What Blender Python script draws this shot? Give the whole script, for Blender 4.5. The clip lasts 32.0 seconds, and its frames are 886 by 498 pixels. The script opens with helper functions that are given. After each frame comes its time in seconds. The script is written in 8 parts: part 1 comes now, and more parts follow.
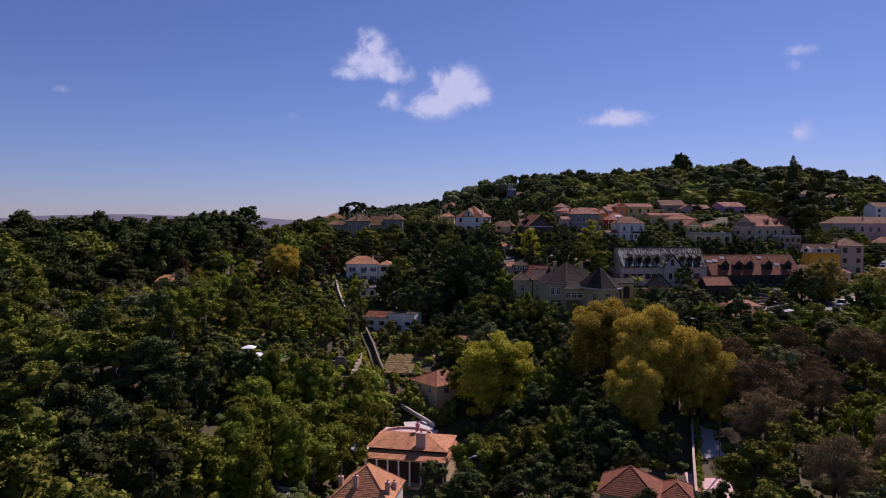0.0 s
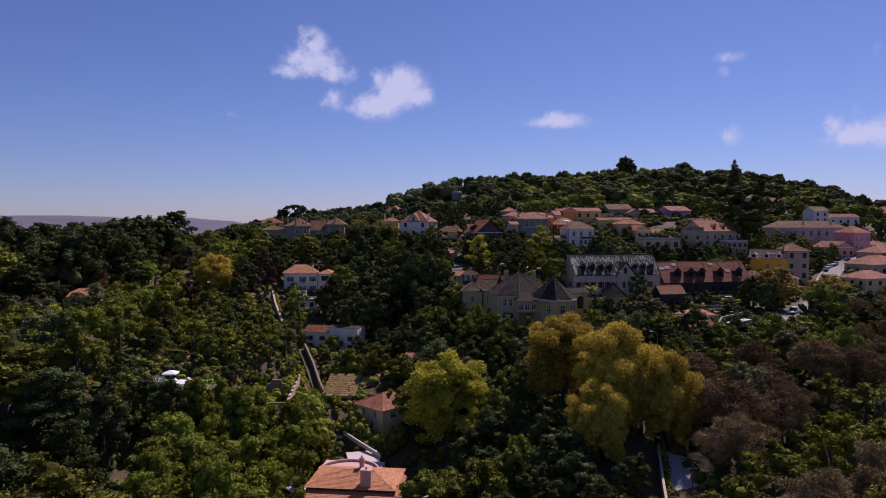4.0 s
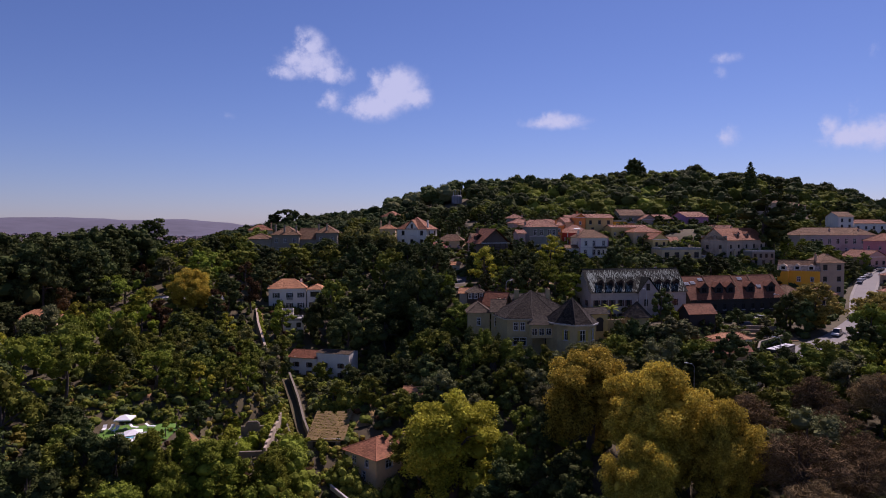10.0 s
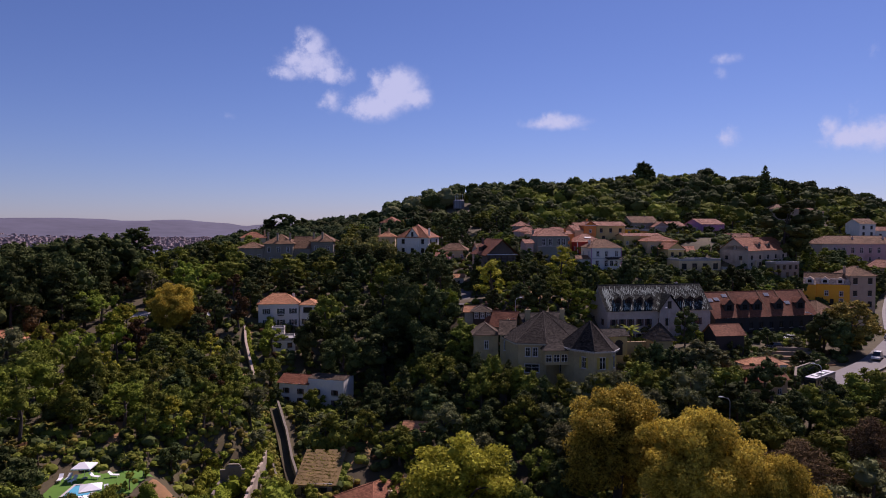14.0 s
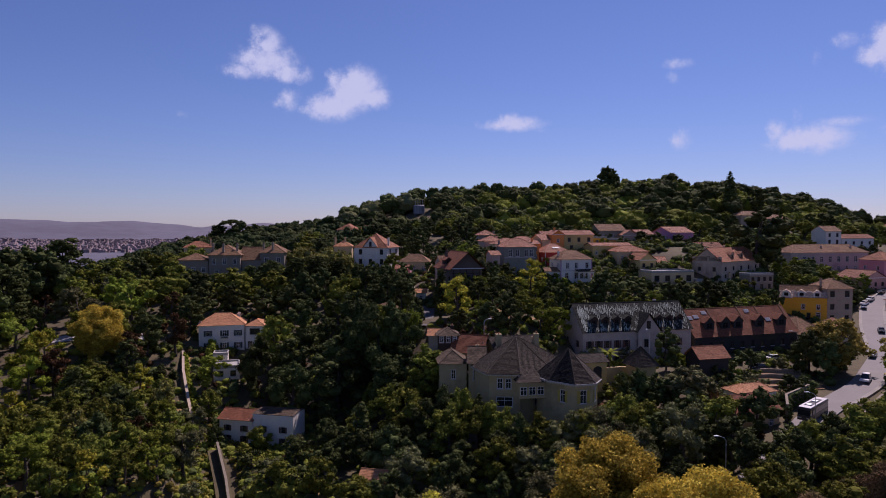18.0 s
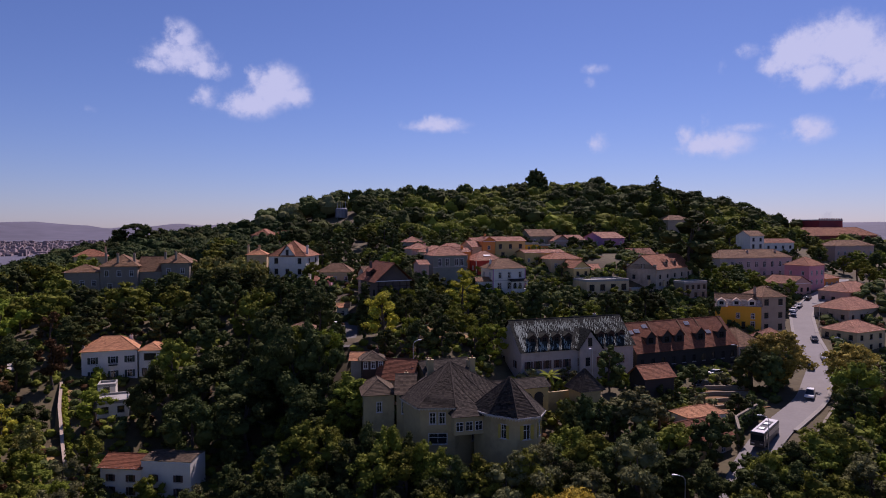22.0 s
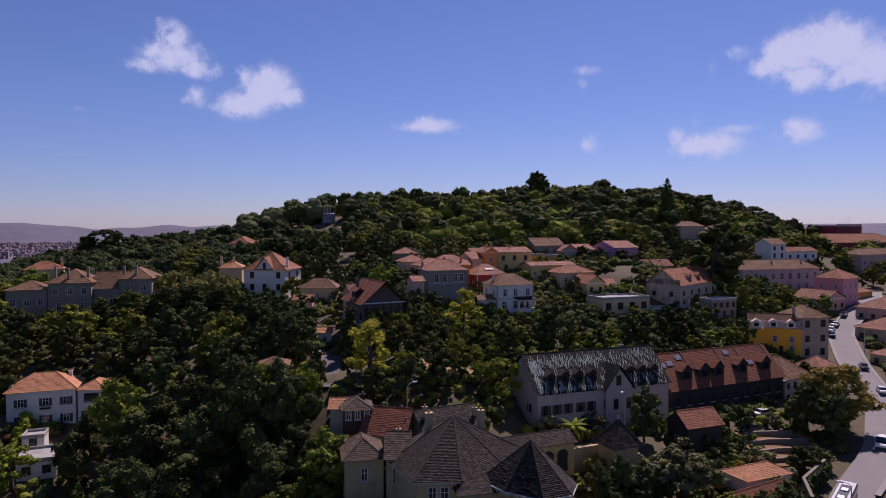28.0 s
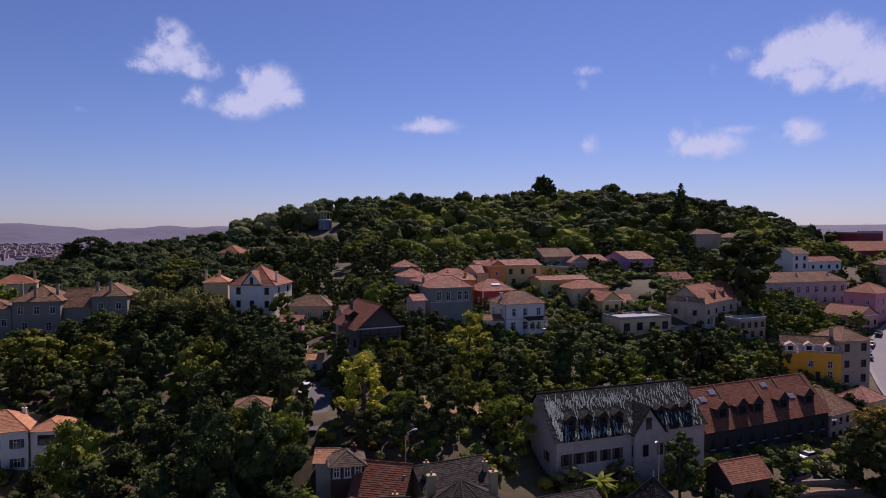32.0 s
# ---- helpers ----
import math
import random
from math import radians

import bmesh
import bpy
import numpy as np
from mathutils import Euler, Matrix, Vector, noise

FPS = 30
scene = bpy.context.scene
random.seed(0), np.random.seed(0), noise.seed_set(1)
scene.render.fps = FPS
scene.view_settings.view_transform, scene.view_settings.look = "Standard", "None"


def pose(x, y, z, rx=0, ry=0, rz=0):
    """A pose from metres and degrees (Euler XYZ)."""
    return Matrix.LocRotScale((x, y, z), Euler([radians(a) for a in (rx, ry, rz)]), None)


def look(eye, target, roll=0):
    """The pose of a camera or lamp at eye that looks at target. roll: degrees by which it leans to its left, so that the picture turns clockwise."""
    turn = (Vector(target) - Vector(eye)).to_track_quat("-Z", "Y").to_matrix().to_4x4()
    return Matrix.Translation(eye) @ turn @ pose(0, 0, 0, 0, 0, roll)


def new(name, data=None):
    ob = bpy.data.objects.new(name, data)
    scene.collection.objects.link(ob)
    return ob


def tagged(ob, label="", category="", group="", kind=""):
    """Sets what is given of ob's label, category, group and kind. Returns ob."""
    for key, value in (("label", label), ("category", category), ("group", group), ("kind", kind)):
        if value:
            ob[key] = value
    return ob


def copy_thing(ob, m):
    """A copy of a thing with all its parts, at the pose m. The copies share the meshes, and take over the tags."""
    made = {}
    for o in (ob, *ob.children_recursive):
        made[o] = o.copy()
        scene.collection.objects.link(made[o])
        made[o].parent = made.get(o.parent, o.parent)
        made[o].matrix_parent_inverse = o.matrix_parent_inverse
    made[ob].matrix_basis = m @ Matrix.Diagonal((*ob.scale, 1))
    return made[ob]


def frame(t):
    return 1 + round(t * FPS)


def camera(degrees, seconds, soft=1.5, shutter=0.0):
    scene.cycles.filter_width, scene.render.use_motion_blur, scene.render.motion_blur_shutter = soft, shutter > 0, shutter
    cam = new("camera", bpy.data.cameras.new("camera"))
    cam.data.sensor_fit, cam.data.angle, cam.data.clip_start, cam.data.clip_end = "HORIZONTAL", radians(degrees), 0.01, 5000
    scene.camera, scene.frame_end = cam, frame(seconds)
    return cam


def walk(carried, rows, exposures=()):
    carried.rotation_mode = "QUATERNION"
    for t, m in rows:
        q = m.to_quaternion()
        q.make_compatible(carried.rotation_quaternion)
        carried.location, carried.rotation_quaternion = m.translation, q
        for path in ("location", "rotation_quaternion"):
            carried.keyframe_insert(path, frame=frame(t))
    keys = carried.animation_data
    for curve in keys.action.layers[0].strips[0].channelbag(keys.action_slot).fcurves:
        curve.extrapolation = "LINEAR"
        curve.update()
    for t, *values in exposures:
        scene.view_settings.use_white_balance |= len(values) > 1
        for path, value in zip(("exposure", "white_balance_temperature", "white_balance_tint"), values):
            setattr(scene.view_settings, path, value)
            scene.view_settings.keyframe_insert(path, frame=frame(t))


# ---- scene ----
cam = camera(67.66, 32.0, soft=1.0)
# seconds, eye, target, roll
PATH = [
    (0.0, (0.00, 0.00, 0.00), (0.00, 99.93, -3.82), 0.15),
    (0.5, (-0.13, 1.55, 0.27), (-0.17, 101.48, -3.53), 0.12),
    (1.0, (-0.25, 3.11, 0.54), (-0.33, 103.04, -3.26), 0.11),
    (1.5, (-0.37, 4.68, 0.82), (-0.46, 104.61, -2.96), 0.10),
    (2.0, (-0.47, 6.29, 1.10), (1.43, 106.20, -2.62), 0.09),
    (2.5, (-0.54, 7.93, 1.36), (4.03, 107.75, -2.37), 0.06),
    (3.0, (-0.58, 9.60, 1.61), (5.82, 109.33, -2.14), 0.04),
    (3.5, (-0.60, 11.30, 1.86), (7.48, 110.91, -1.89), 0.03),
    (5.5, (-0.54, 18.32, 2.72), (8.45, 117.84, -0.96), 0.05),
    (6.0, (-0.52, 20.16, 2.94), (8.44, 119.69, -0.76), 0.02),
    (6.5, (-0.48, 22.05, 3.19), (8.47, 121.58, -0.49), -0.01),
    (7.0, (-0.40, 23.95, 3.45), (8.54, 123.49, -0.20), -0.02),
    (7.5, (-0.30, 25.87, 3.72), (8.62, 125.41, 0.09), -0.02),
    (8.0, (-0.19, 27.79, 4.00), (8.73, 127.33, 0.37), -0.01),
    (8.5, (-0.08, 29.70, 4.28), (8.85, 129.24, 0.68), 0.00),
    (9.0, (0.02, 31.61, 4.57), (9.01, 131.14, 1.01), 0.01),
    (9.5, (0.10, 33.52, 4.86), (9.02, 133.06, 1.28), -0.01),
    (10.0, (0.16, 35.45, 5.17), (9.10, 134.98, 1.59), -0.02),
    (10.5, (0.22, 37.38, 5.51), (9.13, 136.92, 1.94), -0.01),
    (11.0, (0.26, 39.32, 5.88), (9.18, 138.86, 2.31), -0.00),
    (11.5, (0.31, 41.27, 6.26), (9.21, 140.81, 2.72), -0.00),
    (12.0, (0.37, 43.24, 6.66), (9.29, 142.78, 3.13), -0.00),
    (12.5, (0.43, 45.22, 7.08), (9.34, 144.76, 3.55), 0.02),
    (13.0, (0.49, 47.20, 7.50), (9.49, 146.73, 4.00), 0.05),
    (13.5, (0.54, 49.19, 7.92), (9.51, 148.73, 4.40), 0.04),
    (14.0, (0.58, 51.20, 8.37), (9.53, 150.73, 4.85), 0.04),
    (14.5, (0.62, 53.21, 8.83), (9.58, 152.75, 5.34), 0.04),
    (16.5, (0.98, 61.44, 10.71), (11.00, 160.88, 7.28), 0.08),
    (17.0, (1.08, 63.48, 11.08), (12.06, 162.82, 7.66), 0.05),
    (17.5, (1.19, 65.50, 11.40), (14.28, 164.58, 8.01), 0.02),
    (18.0, (1.31, 67.51, 11.69), (16.51, 166.29, 8.29), 0.01),
    (18.5, (1.47, 69.51, 11.96), (18.78, 167.94, 8.56), 0.00),
    (19.0, (1.68, 71.52, 12.22), (21.12, 169.56, 8.83), 0.00),
    (19.5, (1.95, 73.56, 12.49), (22.87, 171.28, 9.13), -0.01),
    (20.0, (2.28, 75.60, 12.76), (23.22, 173.33, 9.41), -0.01),
    (20.5, (2.67, 77.68, 13.04), (23.77, 175.37, 9.70), -0.01),
    (21.0, (3.11, 79.79, 13.34), (25.74, 177.14, 9.99), -0.01),
    (21.5, (3.56, 81.94, 13.63), (28.03, 178.84, 10.29), -0.03),
    (22.0, (4.02, 84.10, 13.92), (30.35, 180.51, 10.57), -0.05),
    (22.5, (4.47, 86.25, 14.17), (31.88, 182.36, 10.84), -0.08),
    (23.0, (4.91, 88.37, 14.39), (32.42, 184.45, 11.08), -0.07),
    (23.5, (5.33, 90.47, 14.57), (32.83, 186.56, 11.27), -0.06),
    (24.0, (5.74, 92.59, 14.72), (33.25, 188.67, 11.43), -0.05),
    (24.5, (6.16, 94.72, 14.87), (33.67, 190.81, 11.56), -0.05),
    (25.0, (6.59, 96.85, 15.05), (34.12, 192.93, 11.73), -0.03),
    (25.5, (7.03, 98.98, 15.27), (34.54, 195.07, 11.98), -0.03),
    (27.5, (8.96, 107.38, 16.47), (36.43, 203.48, 13.27), -0.03),
    (28.0, (9.46, 109.48, 16.81), (36.92, 205.58, 13.59), -0.03),
    (28.5, (9.97, 111.58, 17.17), (37.42, 207.68, 13.97), -0.03),
    (29.0, (10.48, 113.67, 17.57), (37.90, 209.78, 14.38), -0.03),
    (29.5, (11.00, 115.73, 17.98), (38.38, 211.86, 14.79), -0.04),
    (30.0, (11.51, 117.77, 18.41), (38.89, 213.90, 15.23), -0.04),
    (30.5, (12.02, 119.78, 18.85), (39.39, 215.91, 15.65), -0.03),
    (31.0, (12.51, 121.77, 19.31), (39.89, 217.90, 16.12), -0.02),
    (31.5, (12.98, 123.74, 19.76), (40.32, 219.87, 16.58), -0.00),
    (32.0, (13.44, 125.68, 20.20), (40.82, 221.81, 17.03), 0.02),
]
walk(cam, [(t, look(eye, target, roll)) for t, eye, target, roll in PATH],
     [(0.0, 0.0, 5480, 46), (32.0, 0.0, 5480, 46)])

# ---- light ----
SUN_AZ, SUN_EL = 38.0, 50.0        # degrees to the right of +y, degrees above the horizon
world = bpy.data.worlds.new("world")
scene.world = world
world.use_nodes = True


def build_sky():
    nt = world.node_tree
    n, l = nt.nodes, nt.links
    n.clear()
    out = n.new("ShaderNodeOutputWorld")
    bg = n.new("ShaderNodeBackground")
    bg.inputs["Strength"].default_value = 0.06
    sky = n.new("ShaderNodeTexSky")
    sky.sky_type = "NISHITA"
    sky.sun_disc = False
    sky.sun_elevation = radians(SUN_EL)
    sky.sun_rotation = radians(SUN_AZ)
    sky.altitude = 200
    sky.air_density, sky.dust_density, sky.ozone_density = 1.0, 0.2, 5.0
    coord = n.new("ShaderNodeTexCoord")

    def noise_at(scale, detail):
        t = n.new("ShaderNodeTexNoise")
        t.inputs["Scale"].default_value = scale
        t.inputs["Detail"].default_value = detail
        t.inputs["Roughness"].default_value = 0.62
        l.new(coord.outputs["Generated"], t.inputs["Vector"])
        return t.outputs["Fac"]

    def calc(op, a, b=None, c=None):
        m = n.new("ShaderNodeMath")
        m.operation = op
        for i, v in enumerate((a, b, c)):
            if v is None:
                continue
            if isinstance(v, (int, float)):
                m.inputs[i].default_value = v
            else:
                l.new(v, m.inputs[i])
        return m.outputs[0]

    fine, broad = noise_at(70.0, 7.0), noise_at(26.0, 5.0)
    wisp = calc("ADD", calc("MULTIPLY", fine, 0.4), calc("MULTIPLY", broad, 0.6))
    sep = n.new("ShaderNodeSeparateXYZ")
    l.new(coord.outputs["Generated"], sep.inputs[0])
    az = calc("ADD", calc("MULTIPLY", calc("ARCTAN2", sep.outputs[0], sep.outputs[1]), 57.2958), calc("MULTIPLY", calc("SUBTRACT", broad, 0.5), 2.4))
    el = calc("MULTIPLY", calc("ARCSINE", sep.outputs[2]), 57.2958)
    total = None
    # azimuth, elevation, half width, half height (degrees), density
    for a, e, w, h, d in CLOUDS:
        u = calc("DIVIDE", calc("SUBTRACT", az, a), w)
        v = calc("DIVIDE", calc("SUBTRACT", el, e), h)
        r = calc("ADD", calc("MULTIPLY", u, u), calc("MULTIPLY", v, v))
        g = calc("MULTIPLY", calc("EXPONENT", calc("MULTIPLY", r, -0.7)), d)
        total = g if total is None else calc("MAXIMUM", total, g)
    edge = calc("MULTIPLY", calc("SUBTRACT", wisp, 0.5), 2.3)
    body = calc("ADD", total, calc("MULTIPLY", edge, calc("MINIMUM", calc("MULTIPLY", total, 1.5), 1.0)))
    ramp = n.new("ShaderNodeMapRange")
    ramp.interpolation_type = "SMOOTHSTEP"
    ramp.inputs[1].default_value, ramp.inputs[2].default_value = 0.22, 0.98
    l.new(body, ramp.inputs[0])
    mix = n.new("ShaderNodeMix")
    mix.data_type = "RGBA"
    l.new(calc("MULTIPLY", ramp.outputs[0], 0.92), mix.inputs[0])
    l.new(sky.outputs[0], mix.inputs[6])
    mix.inputs[7].default_value = CLOUD_WHITE
    l.new(mix.outputs[2], bg.inputs["Color"])
    l.new(bg.outputs[0], out.inputs["Surface"])


CLOUD_WHITE = (9.1, 9.8, 9.6, 1)
CLOUDS = ((-6.1, 14.8, 1.3, 1.1, 1.00), (-6.0, 13.5, 2.3, 1.2, 1.00), (-4.4, 12.6, 1.8, 0.8, 0.95), (-8.0, 12.6, 1.4, 0.6, 0.80), (-4.4, 10.6, 1.1, 1.2, 0.62),
          (-0.4, 12.3, 0.8, 0.9, 0.80), (1.3, 11.6, 2.0, 1.6, 1.10), (-0.8, 10.1, 2.1, 1.0, 1.10), (3.0, 10.9, 1.2, 0.9, 0.90), (14.9, 8.7, 2.4, 0.6, 0.85),
          (14.5, 9.2, 0.8, 0.5, 0.80), (28.2, 13.0, 1.3, 0.5, 0.55), (27.8, 11.8, 0.8, 0.7, 0.45), (28.4, 7.1, 0.9, 1.0, 0.60), (43.6, 13.0, 2.2, 1.8, 1.10),
          (46.1, 13.2, 2.4, 1.8, 1.25), (48.8, 11.7, 1.7, 1.9, 1.10), (44.3, 11.3, 2.0, 1.0, 1.00), (47.4, 11.1, 1.6, 1.1, 1.00), (40.0, 13.5, 1.0, 0.7, 0.50),
          (37.9, 12.5, 0.6, 1.0, 0.40), (35.3, 7.2, 0.8, 1.0, 0.75), (37.6, 6.6, 2.6, 1.0, 1.00), (39.7, 7.7, 2.1, 0.5, 0.55), (44.1, 7.3, 1.5, 0.9, 1.00),
          (36.8, 8.4, 0.5, 1.3, 0.40), (-12.6, 8.9, 0.7, 0.4, 0.40), (-29.8, 9.9, 0.9, 0.4, 0.45), (52.0, 8.7, 1.1, 1.1, 0.80), (16.9, 8.1, 1.3, 0.3, 0.35))
build_sky()

sun = new("sun", bpy.data.lights.new("sun", "SUN"))
sun.data.energy, sun.data.angle, sun.data.color = 5.0, radians(0.55), (1.0, 0.86, 0.60)
sun.matrix_world = look((0, 0, 300), (-math.sin(radians(SUN_AZ)) * math.cos(radians(SUN_EL)) * 100,
                                      -math.cos(radians(SUN_AZ)) * math.cos(radians(SUN_EL)) * 100,
                                      300 - math.sin(radians(SUN_EL)) * 100))

# ---- materials ----


def material(name, color, rough=0.8, vary=0.25, size=1.0, bump=0.0, metal=0.0, island=0.0, per_object=0.0, hue=0.0, spec=0.5,
             stain=0.0, stain_size=0.15, sheer=0.0):
    """A painted, stone, leaf or tile surface with grain at two scales; colours are linear."""
    m = bpy.data.materials.new(name)
    m.use_nodes = True
    nt = m.node_tree
    n, l = nt.nodes, nt.links
    bsdf = n["Principled BSDF"]
    coord = n.new("ShaderNodeTexCoord")
    big, small = n.new("ShaderNodeTexNoise"), n.new("ShaderNodeTexNoise")
    for t, s in ((big, 0.35 / size), (small, 3.1 / size)):
        t.inputs["Scale"].default_value = s
        t.inputs["Detail"].default_value = 4
        l.new(coord.outputs["Object"], t.inputs["Vector"])

    def calc(op, a, b):
        k = n.new("ShaderNodeMath")
        k.operation = op
        for i, v in enumerate((a, b)):
            if isinstance(v, (int, float)):
                k.inputs[i].default_value = v
            else:
                l.new(v, k.inputs[i])
        return k.outputs[0]

    value = calc("ADD", calc("MULTIPLY", calc("SUBTRACT", big.outputs["Fac"], 0.5), vary * 2.4),
                 calc("MULTIPLY", calc("SUBTRACT", small.outputs["Fac"], 0.5), vary * 1.8))
    shift = calc("MULTIPLY", calc("SUBTRACT", big.outputs["Fac"], 0.5), hue * 1.2)
    if island:
        geo = n.new("ShaderNodeNewGeometry")
        value = calc("ADD", value, calc("MULTIPLY", calc("SUBTRACT", geo.outputs["Random Per Island"], 0.5), island * 2))
    if per_object:
        info = n.new("ShaderNodeObjectInfo")
        value = calc("ADD", value, calc("MULTIPLY", calc("SUBTRACT", info.outputs["Random"], 0.5), per_object * 2))
        shift = calc("ADD", shift, calc("MULTIPLY", calc("SUBTRACT", info.outputs["Random"], 0.5), hue))
    hsv = n.new("ShaderNodeHueSaturation")
    hsv.inputs["Color"].default_value = (*color, 1)
    l.new(calc("ADD", value, 1.0), hsv.inputs["Value"])
    l.new(calc("ADD", shift, 0.5), hsv.inputs["Hue"])
    result = hsv.outputs["Color"]
    if stain:
        t = n.new("ShaderNodeTexNoise")
        t.inputs["Scale"].default_value = stain_size
        t.inputs["Detail"].default_value = 6
        t.inputs["Roughness"].default_value = 0.7
        l.new(coord.outputs["Object"], t.inputs["Vector"])
        mr = n.new("ShaderNodeMapRange")
        mr.inputs[1].default_value, mr.inputs[2].default_value = 0.52, 0.7
        l.new(t.outputs["Fac"], mr.inputs[0])
        mix = n.new("ShaderNodeMix")
        mix.data_type = "RGBA"
        l.new(calc("MULTIPLY", mr.outputs[0], stain), mix.inputs[0])
        l.new(result, mix.inputs[6])
        mix.inputs[7].default_value = (color[0] * 0.3, color[1] * 0.28, color[2] * 0.25, 1)
        result = mix.outputs[2]
    l.new(result, bsdf.inputs["Base Color"])
    bsdf.inputs["Roughness"].default_value = rough
    bsdf.inputs["Metallic"].default_value = metal
    bsdf.inputs["Specular IOR Level"].default_value = spec
    if bump:
        b = n.new("ShaderNodeBump")
        b.inputs["Strength"].default_value = 0.6
        b.inputs["Distance"].default_value = bump
        l.new(small.outputs["Fac"], b.inputs["Height"])
        l.new(b.outputs[0], bsdf.inputs["Normal"])
    if sheer:
        leaf = n.new("ShaderNodeBsdfTranslucent")
        l.new(result, leaf.inputs["Color"])
        mixer = n.new("ShaderNodeMixShader")
        mixer.inputs[0].default_value = sheer
        l.new(bsdf.outputs[0], mixer.inputs[1])
        l.new(leaf.outputs[0], mixer.inputs[2])
        l.new(mixer.outputs[0], n["Material Output"].inputs["Surface"])
    return m


def leaf_material(name, color, vary=0.3, hue=0.03, sheer=0.2, gloss=0.04):
    return material(name, color, 0.8, vary, 3.0, 0, 0, 0.42, 0.30, hue, gloss, sheer=sheer)


WHITE = material("white_render", (0.74, 0.70, 0.61), 0.85, 0.1, 3, 0.004, stain=0.25)
CREAM = material("cream_render", (0.60, 0.45, 0.25), 0.85, 0.14, 3, 0.004, stain=0.35)
CHATEAU = material("aged_yellow_render", (0.42, 0.335, 0.165), 0.9, 0.2, 3, 0.006, stain=0.55)
GREY_WALL = material("grey_pink_render", (0.26, 0.225, 0.17), 0.9, 0.18, 3, 0.006, stain=0.45)
PINK = material("pink_render", (0.62, 0.30, 0.32), 0.85, 0.12, 3, 0.004, stain=0.3)
PALE_PINK = material("pale_pink_render", (0.54, 0.36, 0.29), 0.85, 0.12, 3, 0.004, stain=0.35)
ROSE_GREY = material("rose_grey_render", (0.46, 0.37, 0.345), 0.88, 0.14, 3, 0.004, stain=0.4)
PURPLE = material("lilac_render", (0.46, 0.22, 0.36), 0.85, 0.1, 3, 0.004, stain=0.2)
YELLOW = material("yellow_render", (0.85, 0.43, 0.02), 0.8, 0.1, 3, 0.004, stain=0.15)
OCHRE = material("ochre_render", (0.55, 0.42, 0.16), 0.85, 0.14, 3, 0.004, stain=0.3)
ORANGE = material("orange_render", (0.70, 0.27, 0.06), 0.85, 0.12, 3, 0.004, stain=0.25)
RED = material("red_render", (0.45, 0.045, 0.03), 0.85, 0.12, 3, 0.004, stain=0.2)
TEAL = material("grey_teal_render", (0.21, 0.225, 0.19), 0.85, 0.12, 3, 0.004, stain=0.3)
BEIGE = material("weathered_beige_render", (0.42, 0.34, 0.25), 0.9, 0.22, 3, 0.006, stain=0.6)
TAN = material("tan_render", (0.42, 0.32, 0.22), 0.9, 0.14, 3, 0.004, stain=0.35)
# near black: the shade on the row's front is put into the wall colour
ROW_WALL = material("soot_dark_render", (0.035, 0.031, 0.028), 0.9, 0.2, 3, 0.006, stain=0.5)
DARK_WOOD = material("dark_wood", (0.06, 0.042, 0.033), 0.85, 0.3, 1, 0.004, spec=0.15)
TILE_BROWN = material("mossy_brown_tile", (0.105, 0.078, 0.052), 0.88, 0.25, 2, 0.008, island=0.4, hue=0.02, stain=0.45, stain_size=0.5, spec=0.15)
MAROON = material("maroon_render", (0.22, 0.035, 0.04), 0.85, 0.15, 3, 0.004)
STONE = material("rubble_stone", (0.21, 0.178, 0.13), 0.92, 0.3, 0.7, 0.03, stain=0.4, stain_size=0.5)
CONCRETE = material("concrete", (0.45, 0.43, 0.40), 0.9, 0.16, 2, 0.005, stain=0.3)
FLAT_ROOF = material("weathered_flat_roof", (0.34, 0.33, 0.30), 0.9, 0.2, 2, 0.005, stain=0.5)
TILE = material("clay_tile", (0.285, 0.122, 0.06), 0.82, 0.22, 2, 0.006, island=0.26, hue=0.02, stain=0.35, stain_size=0.4, spec=0.2)
TILE_BRIGHT = material("new_clay_tile", (0.46, 0.22, 0.10), 0.8, 0.18, 2, 0.006, island=0.2, hue=0.015, stain=0.2, stain_size=0.4, spec=0.2)
TILE_PALE = material("sun_bleached_tile", (0.33, 0.16, 0.095), 0.82, 0.22, 2, 0.006, island=0.3, hue=0.02, stain=0.4, stain_size=0.4, spec=0.2)
TILE_OLD = material("old_clay_tile", (0.20, 0.115, 0.060), 0.85, 0.25, 2, 0.008, island=0.3, hue=0.02, stain=0.5, stain_size=0.4, spec=0.2)
TILE_DARK = material("lichen_dark_tile", (0.042, 0.035, 0.027), 0.9, 0.25, 2, 0.008, island=0.6, stain=0.4, stain_size=0.5, spec=0.2)
TILE_RED = material("dark_red_tile", (0.20, 0.075, 0.036), 0.8, 0.2, 2, 0.006, island=0.22, stain=0.45, stain_size=0.35, spec=0.2)
SLATE = material("slate", (0.026, 0.030, 0.024), 0.8, 0.3, 2, 0.004, island=0.6, stain=0.3, stain_size=0.6, spec=0.12)
GLASS = material("window_glass", (0.02, 0.025, 0.03), 0.08, 0.1, 2, spec=0.6)
DARK_GLASS = material("dark_attic_glass", (0.012, 0.012, 0.011), 0.75, 0.1, 2, spec=0.05)
FRAME_WHITE = material("white_frame", (0.78, 0.78, 0.76), 0.5, 0.08, 1)
FRAME_DARK = material("dark_frame", (0.05, 0.045, 0.04), 0.8, 0.15, 1, spec=0.1)
SHUTTER_GREEN = material("dark_green_shutter", (0.03, 0.05, 0.045), 0.55, 0.15, 1)
SHUTTER_YELLOW = material("mustard_shutter", (0.42, 0.32, 0.05), 0.6, 0.15, 1)
SHUTTER_BROWN = material("brown_shutter", (0.09, 0.05, 0.04), 0.6, 0.2, 1)
